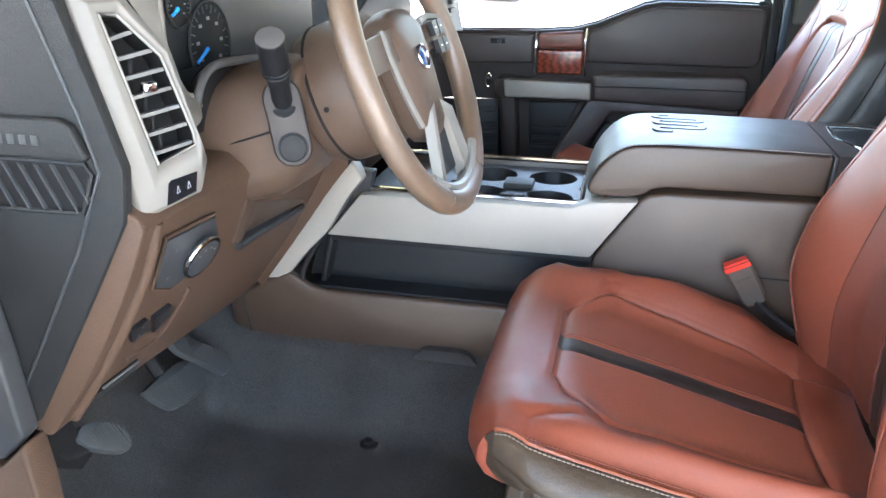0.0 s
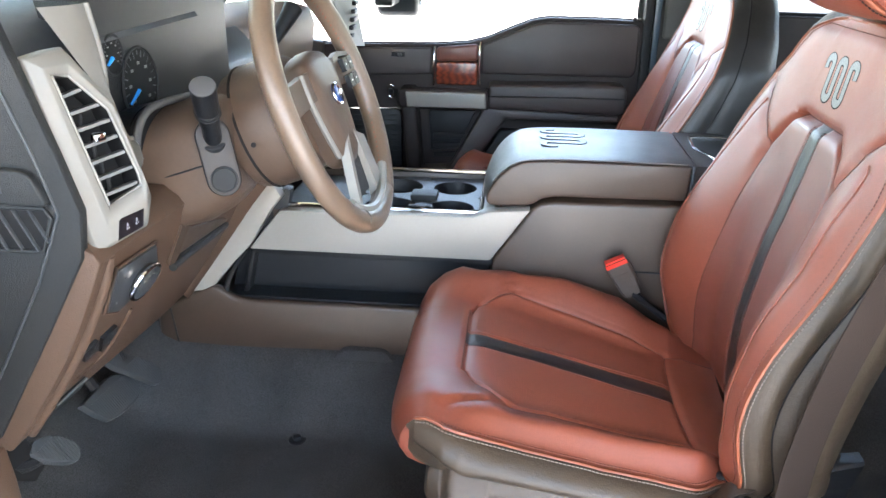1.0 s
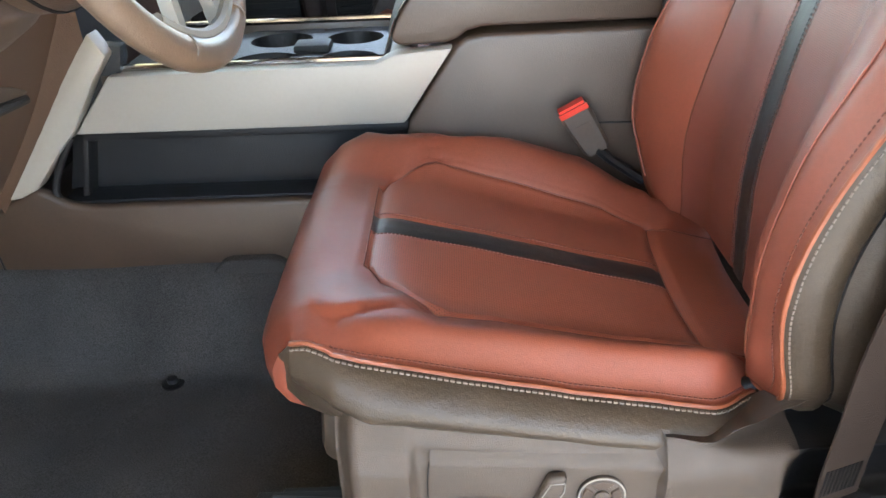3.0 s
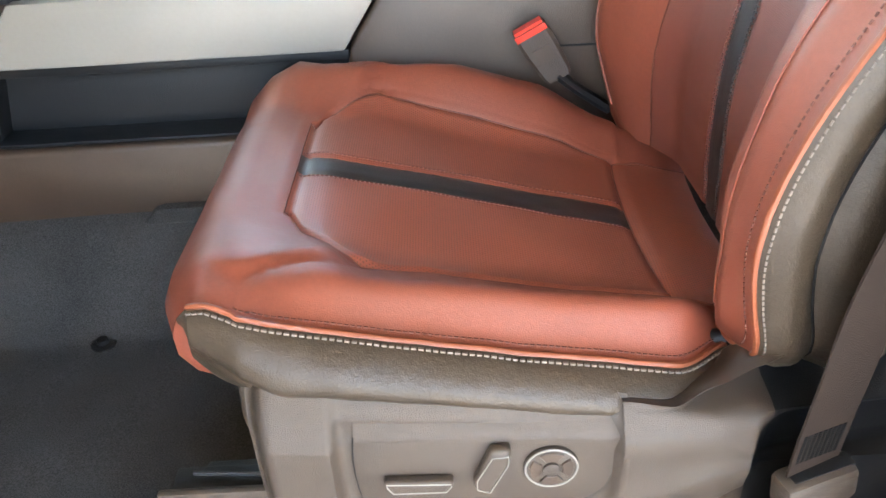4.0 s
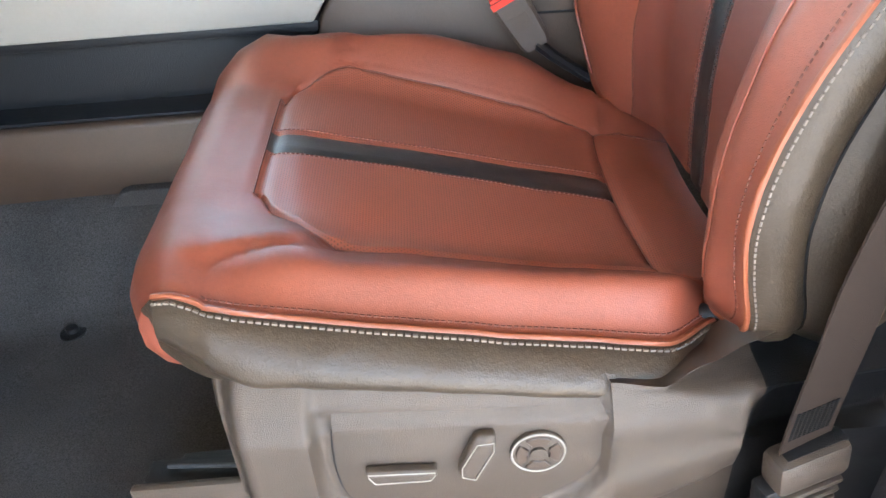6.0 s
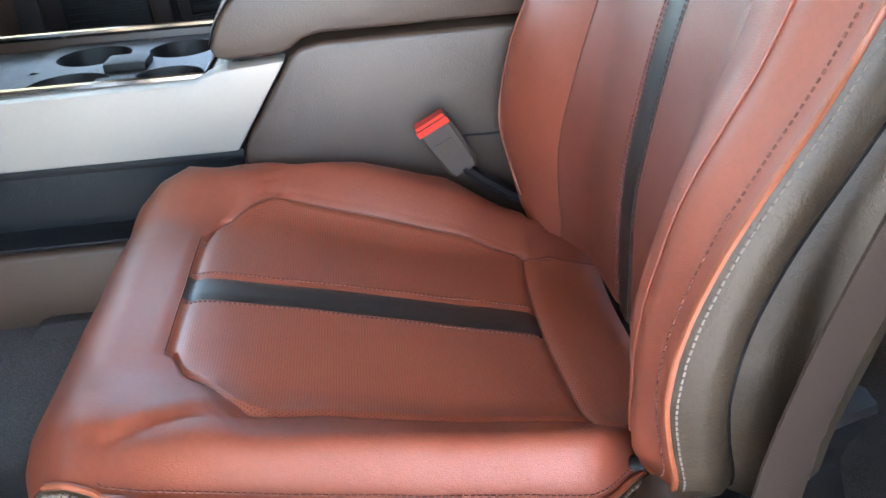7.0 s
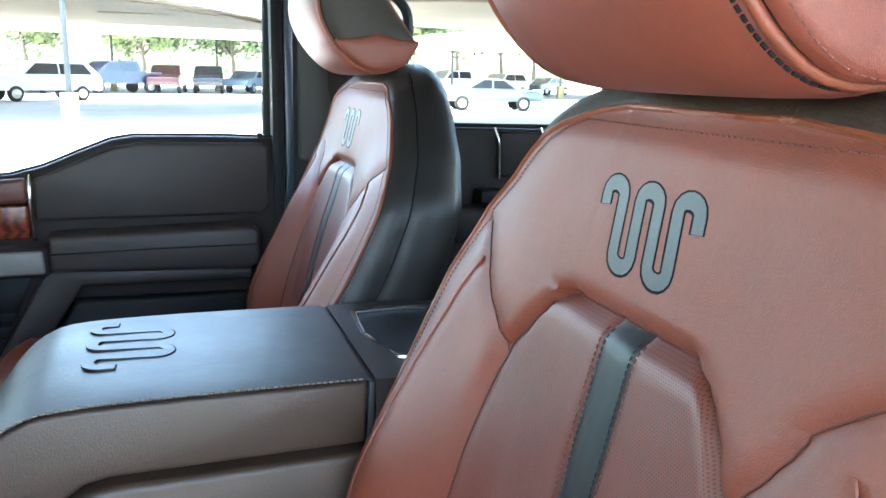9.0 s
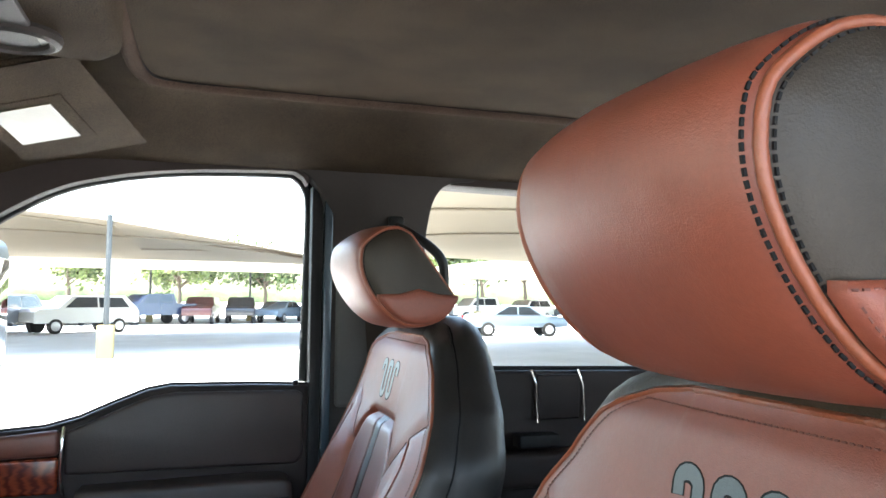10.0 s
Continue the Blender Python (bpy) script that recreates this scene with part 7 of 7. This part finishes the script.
for nm, poly, y0_, y1_, mt in (("door_panel", [(0.02, 0.86), (1.02, 0.86), (1.06, 1.30), (1.04, 1.50), (0.62, 1.51), (0.50, 1.45), (0.02, 1.43)], -0.03, 0.06, M_DOOR), ("door_skin", [(0.0, 0.80), (1.03, 0.80), (1.08, 1.30), (1.05, 1.50), (0.0, 1.46)], -0.09, -0.031, M_BODY), ("armrest", [(0.40, 1.24), (0.92, 1.25), (0.92, 1.33), (0.40, 1.32)], 0.06, 0.13, M_DOORUP)):
    b = prism(poly, "y", y0_, y1_, 0.012, 3)
    bmesh.ops.transform(b, matrix=turned, verts=b.verts)
    part(nm, b, mt, dd)
fb = tube([Vector((0.02, -0.03, 1.44)), Vector((0.22, -0.03, 1.62)), Vector((0.46, -0.03, 1.86)), Vector((0.58, -0.03, 1.93)), Vector((0.98, -0.03, 1.94)), Vector((1.04, -0.03, 1.88)), Vector((1.05, -0.03, 1.50))], 0.025, 8)
bmesh.ops.transform(fb, matrix=turned, verts=fb.verts)
part("window_frame", fb, M_BODY, dd)

# ---- outside ----
gr = bmesh.new()
bmesh.ops.create_grid(gr, x_segments=8, y_segments=8, size=600)
single("ground", gr, ground_mat("pale_concrete", (0.42, 0.415, 0.40)), "pale sunlit concrete parking lot", "ground", "", "structure")


def shade_cloth(name, front, through_):
    """Woven cloth that lets part of the daylight through."""
    m, nt, b, co = nodes_of(name, front, 0.9)
    vary(nt, b, front, co, 0.6, 0.08, 9, 0.06)
    tl = nt.nodes.new("ShaderNodeBsdfTranslucent")
    tl.inputs[0].default_value = (*through_, 1)
    mx = nt.nodes.new("ShaderNodeMixShader")
    mx.inputs[0].default_value = 0.16
    nt.links.new(b.outputs[0], mx.inputs[1])
    nt.links.new(tl.outputs[0], mx.inputs[2])
    nt.links.new(mx.outputs[0], nt.nodes["Material Output"].inputs[0])
    return m


M_SAIL = shade_cloth("tan_shade_fabric", (0.21, 0.175, 0.125), (0.42, 0.36, 0.27))
# added out of view to hold back light on the driver's side
single("unseen_wall", box((0.0, -9.6, 1.4), (36.0, 0.25, 2.8), 0.02), ground_mat("plain_stucco", (0.30, 0.28, 0.25), 0.6), "unseen plain wall added to block light from behind", "wall", "", "structure")
# steel colour lowered to hold the shade under the canopies
M_POLE = plastic("shaded_steel", (0.05, 0.055, 0.055), 0.5, 200, 0.0)
M_YELLOW = plastic("yellow_paint", (0.26, 0.21, 0.09), 0.6, 60, 0.1)
M_TYRE = plastic("tyre_rubber", (0.02, 0.02, 0.02), 0.8, 100, 0.1)
M_CARGLASS = plastic("car_window", (0.02, 0.025, 0.03), 0.08, 100, 0.0)
M_RIM = plastic("wheel_alloy", (0.45, 0.45, 0.46), 0.3, 100, 0.0, 0.0, 0.8)
M_TAIL = plastic("tail_lamp_red", (0.45, 0.02, 0.02), 0.2, 100, 0.0)


def shade(name, corners, sag, pole_at=(), label="tan fabric shade canopy on steel posts"):
    """A sagging cloth between four corners, on posts."""
    th_ = thing(name, (corners[0][0], corners[0][1], 0), label, "canopy", "shade canopies")
    a, b, c, d = [Vector(p) for p in corners]
    rows = []
    for i in range(13):
        u = i / 12
        row = []
        for j in range(13):
            v = j / 12
            p = a.lerp(b, u).lerp(d.lerp(c, u), v)
            p.z += sag * math.sin(math.pi * u) * math.sin(math.pi * v)
            row.append(p)
        rows.append(row)
    lo = sheet(rows)
    bmesh.ops.solidify(lo, geom=lo.faces[:], thickness=0.02)
    cl = part("cloth", lo, M_SAIL, th_, "", 60)
    for t in (0.33, 0.66):
        part("cloth_seam", tube([r[int(t * 12)] - Vector((0, 0, 0.03)) for r in rows], 0.03, 6), M_SAIL, cl)
    for x, y, h in pole_at:
        ps = part("post", tube([Vector((x, y, 0)), Vector((x, y, h))], 0.075, 10), M_POLE, th_, "steel post")
        part("post_base", box((x, y, 0.45), (0.42, 0.42, 0.9), 0.03), M_YELLOW, ps, "yellow concrete post base")


shade("shade_canopy", [(1.0, 7.2, 3.0), (16.0, 12.0, 3.3), (22, 38, 3.5), (5.5, 28, 3.3)], 0.5, [(16, 12.2, 3.4), (5.7, 27.8, 3.3)])
# unseen canopy over the cab, added and sized to block sun and shape light
shade("shade_canopy", [(-11.5, -3.2, 3.5), (9.5, -3.2, 3.5), (9.5, 3.1, 3.3), (-11.5, 3.1, 3.3)], 0.5, [(9.3, 2.9, 3.4), (-11.3, -3.0, 3.5), (9.3, -3.0, 3.5)])
shade("shade_canopy", [(-14, 22, 4.6), (-2.25, 23.6, 3.75), (6, 38, 3.3), (-14, 40, 3.4)], 0.4, [(-2.2, 23.6, 3.9)])
shade("shade_canopy", [(-2.25, 23.6, 3.75), (4.5, 28, 3.05), (10, 42, 3.4), (-2, 42, 3.5)], 0.2, [(9.8, 41.8, 3.4)])
shade("shade_canopy", [(-22, 47, 3.3), (14, 52, 3.2), (14, 68, 3.9), (-22, 66, 3.9)], 1.0, [(-2.8, 54.1, 3.8), (3.6, 57, 3.8), (9.5, 60, 3.8)])
shade("shade_canopy", [(13, 48, 3.0), (40, 50, 3.0), (40, 68, 3.6), (13, 66, 3.6)], 1.6, [(18, 50, 3.4), (27, 52, 3.4)])



def car_profile(kind):
    if kind == "sedan":
        return 4.7, [(-2.35, 0.45), (-2.33, 0.80), (-2.15, 0.92), (-1.35, 0.98), (-0.65, 1.40), (0.45, 1.45), (1.35, 1.05), (2.1, 0.98), (2.35, 0.80), (2.35, 0.40)], (-1.15, -0.58, 0.45, 1.20), 1.38
    if kind == "pickup":
        return 5.8, [(-2.9, 0.60), (-2.88, 1.05), (-2.75, 1.18), (-1.55, 1.22), (-0.95, 1.78), (0.95, 1.86), (1.1, 1.25), (2.9, 1.22), (2.9, 0.60)], (-1.40, -0.85, 0.85, 1.02), 1.74
    return 4.8, [(-2.4, 0.50), (-2.38, 0.95), (-2.2, 1.08), (-1.35, 1.12), (-0.70, 1.66), (1.75, 1.70), (2.3, 1.15), (2.4, 0.95), (2.4, 0.50)], (-1.20, -0.62, 1.65, 2.10), 1.60


def car(name, kind, x, y, turn, paint, label):
    th_ = thing(name, (0, 0, 0), label, "car", "parked cars")
    length, prof, (g0, g1, g2, g3), gz = car_profile(kind)
    belt_z = {"sedan": 0.98, "pickup": 1.24, "suv": 1.12}[kind]
    bm = bmesh.new()
    rings_ = []
    for yy, s in ((-0.90, 0.0), (-0.86, 0.4), (-0.70, 1.0), (0.70, 1.0), (0.86, 0.4), (0.90, 0.0)):
        rings_.append([Vector((px, yy if pz_ <= belt_z + 0.02 else yy * (1 - 0.22 * (pz_ - belt_z)), pz_ - (0.03 * (1 - s) if pz_ > 0.7 else 0))) for px, pz_ in prof])
    loft(rings_, True, bm)
    body_ = part("body", rounded(bm, 0.05, 2, 30), paint, th_, "", 50)
    win = [(g0 + 0.12, belt_z + 0.03), (g1 + 0.08, gz), (g2 - 0.05, gz), (g3 - 0.15, belt_z + 0.03)]
    for sg in (-1, 1):
        mid = (win[0][0] + win[3][0]) / 2
        for part_poly in ([win[0], win[1], (mid - 0.04, gz), (mid - 0.04, belt_z + 0.03)], [(mid + 0.04, belt_z + 0.03), (mid + 0.04, gz), win[2], win[3]]):
            part("window", loft([[Vector((px, sg * (0.905 - 0.22 * 0.9 * (pz_ - belt_z) + o), pz_)) for px, pz_ in part_poly] for o in (-0.06, 0.004)]), M_CARGLASS, body_, "dark window")
    part("windscreen", loft([[Vector((g0 + (g1 - g0) * t + o, yy, belt_z + (gz - belt_z) * t + 0.02)) for t, yy in ((0.05, -0.68), (0.05, 0.68), (0.92, 0.58), (0.92, -0.58))] for o in (-0.04, 0.03)]), M_CARGLASS, body_, "dark windscreen")
    for sg in (-1, 1):
        part("headlight", box((prof[1][0] + 0.05, sg * 0.68, prof[1][1] - 0.10), (0.10, 0.30, 0.14), 0.02), M_RIM, body_, "headlight")
        part("tail_light", box((length / 2 - 0.03, sg * 0.76, belt_z - 0.20), (0.08, 0.16, 0.26), 0.02), M_TAIL, body_, "red tail light")
    r = 0.40 if kind == "pickup" else 0.33
    for ax in (-length * 0.31, length * 0.30):
        for sg in (-1, 1):
            w_ = part("wheel", disc((ax, sg * 0.70, r), (0, sg, 0), r, 0.22, 24, 0.03), M_TYRE, th_, "black tyre", 50)
            part("rim", disc((ax, sg * 0.905, r), (0, sg, 0), r * 0.62, 0.02, 20, 0.005), M_RIM, w_, "alloy rim")
    th_.matrix_world = pose(x, y, 0, 0, 0, turn)
    return th_


def paint(name, c, metal=0.2):
    return plastic(name, c, 0.25, 100, 0.0, 0.0, metal, 0.6)


P_WHITE, P_BLUE, P_GREY, P_DARK, P_RED, P_LIGHT = paint("white_paint", (0.55, 0.55, 0.54), 0), paint("deep_blue_paint", (0.012, 0.024, 0.055)), paint("mid_grey_paint", (0.20, 0.22, 0.25)), paint("near_black_paint", (0.02, 0.022, 0.028)), paint("dark_red_paint", (0.06, 0.012, 0.012)), paint("light_blue_paint", (0.16, 0.21, 0.26))
car("parked_suv", "suv", -5.0, 39.6, 35, P_WHITE, "white estate car parked under a shade canopy")
car("parked_suv", "suv", -8.2, 38.8, 72, P_GREY, "grey estate car parked beside a white car")
car("parked_pickup", "pickup", -2.5, 50.8, 40, P_BLUE, "deep blue pickup parked under a far canopy")
car("parked_suv", "suv", 0.4, 53.0, 82, P_RED, "dark red car parked tail out in the row")
car("parked_suv", "suv", 2.9, 54.2, 85, P_DARK, "near-black car parked tail out in the row")
car("parked_sedan", "sedan", 5.6, 55.4, 60, P_LIGHT, "light blue saloon parked in the far row")
car("parked_suv", "suv", 8.6, 57.5, 80, P_DARK, "near-black estate car parked in the far row")
for x, y, turn, kind, paint_, label in ((-13.0, 48.5, 82, "suv", P_DARK, "near-black car in the far row"), (-10.0, 49.0, 84, "suv", P_BLUE, "deep blue car in the far row"), (-6.6, 50.0, 80, "sedan", P_GREY, "grey saloon in the far row"), (11.6, 59.0, 82, "sedan", P_GREY, "grey saloon at the row's end"), (18.4, 66.0, 82, "suv", P_BLUE, "deep blue car at the row's end"), (10.6, 44.5, 20, "sedan", P_DARK, "near-black saloon under the shade"), (31.0, 62.0, 30, "sedan", P_LIGHT, "light blue saloon far off")):
    car("parked_" + kind, kind, x, y, turn, paint_, label)
car("parked_sedan", "sedan", 14.4, 34.9, 170, P_LIGHT, "pale blue saloon parked alone in sun")
car("parked_pickup", "pickup", 20.0, 55.0, 15, P_WHITE, "white pickup parked beneath the far shade")
car("parked_suv", "suv", 14.6, 53.0, 70, P_GREY, "grey car parked nose in")
car("parked_suv", "suv", 26.0, 60.0, 30, P_WHITE, "white estate car parked far off")

M_BARK = plastic("bark", (0.09, 0.07, 0.05), 0.9, 20, 0.5)
M_LEAF = leaves_mat("sunlit_leaves", (0.095, 0.125, 0.028))
M_LEAF2 = leaves_mat("deep_green_leaves", (0.060, 0.085, 0.024))


def tree(x, y, height, spread, seed, leaf):
    rnd = random.Random(seed)
    th_ = thing("tree", (x, y, 0), "leafy green tree beyond the parking lot", "tree", "trees beyond the lot")
    tr = tube([Vector((x, y, 0)), Vector((x + 0.1, y, height * 0.25)), Vector((x - 0.1, y, height * 0.45)), Vector((x, y, height * 0.8))], [0.28, 0.22, 0.15, 0.05], 8)
    ends = []
    for k in range(9):
        a = rnd.uniform(0, 6.28)
        z0 = height * rnd.uniform(0.3, 0.6)
        e = Vector((x + math.cos(a) * spread * rnd.uniform(0.5, 0.9), y + math.sin(a) * spread * rnd.uniform(0.5, 0.9), z0 + height * rnd.uniform(0.12, 0.35)))
        tube([Vector((x, y, z0)), Vector((x, y, z0)).lerp(e, 0.5) + Vector((0, 0, 0.2)), e], [0.10, 0.06, 0.02], 6, bm=tr)
        ends.append(e)
    ends.append(Vector((x, y, height * 0.85)))
    part("trunk", tr, M_BARK, th_, "", 60)
    vs, fs = [], []
    for e in ends:
        for k in range(260):
            d = Vector((rnd.gauss(0, 1), rnd.gauss(0, 1), rnd.gauss(0, 0.75)))
            c = e + d * spread * 0.22
            n = Vector((rnd.uniform(-1, 1), rnd.uniform(-1, 1), rnd.uniform(-0.3, 1))).normalized()
            s = n.orthogonal().normalized()
            t = n.cross(s)
            r = rnd.uniform(0.20, 0.42)
            i = len(vs)
            vs += [c - s * r, c + t * r * 0.6, c + s * r, c - t * r * 0.6]
            fs.append((i, i + 1, i + 2, i + 3))
    me = bpy.data.meshes.new("crown")
    me.from_pydata([v - Vector((x, y, 0)) for v in vs], [], fs)
    me.materials.append(leaf)
    cr = new("crown", me)
    cr.parent = th_


for k, (x, y, h, s) in enumerate(((30, 82, 9.0, 4.2), (36, 84, 9.5, 4.5), (25, 86, 8.0, 3.6), (42, 88, 9, 4.4), (-2, 96, 8.0, 4.2), (-14, 98, 8.5, 4.5), (8, 100, 8.0, 4.0), (18, 100, 7.5, 3.8), (-26, 98, 9, 4.5))):
    tree(x, y, h, s, 40 + k, M_LEAF if k % 3 else M_LEAF2)
far = bmesh.new()
pts_far = []
rnd = random.Random(5)
for k in range(121):
    a = radians(-60 + k)
    pts_far.append((math.sin(a) * 240, math.cos(a) * 240, 3.5 + 3 * rnd.random()))
sheet([[Vector((x, y, 0)) for x, y, h in pts_far], [Vector((x, y, h * 0.6)) for x, y, h in pts_far], [Vector((x * 1.01, y * 1.01, h)) for x, y, h in pts_far]], False, far)
single("backdrop_trees", far, M_LEAF2, "distant line of green trees", "trees", "", "structure", 80)
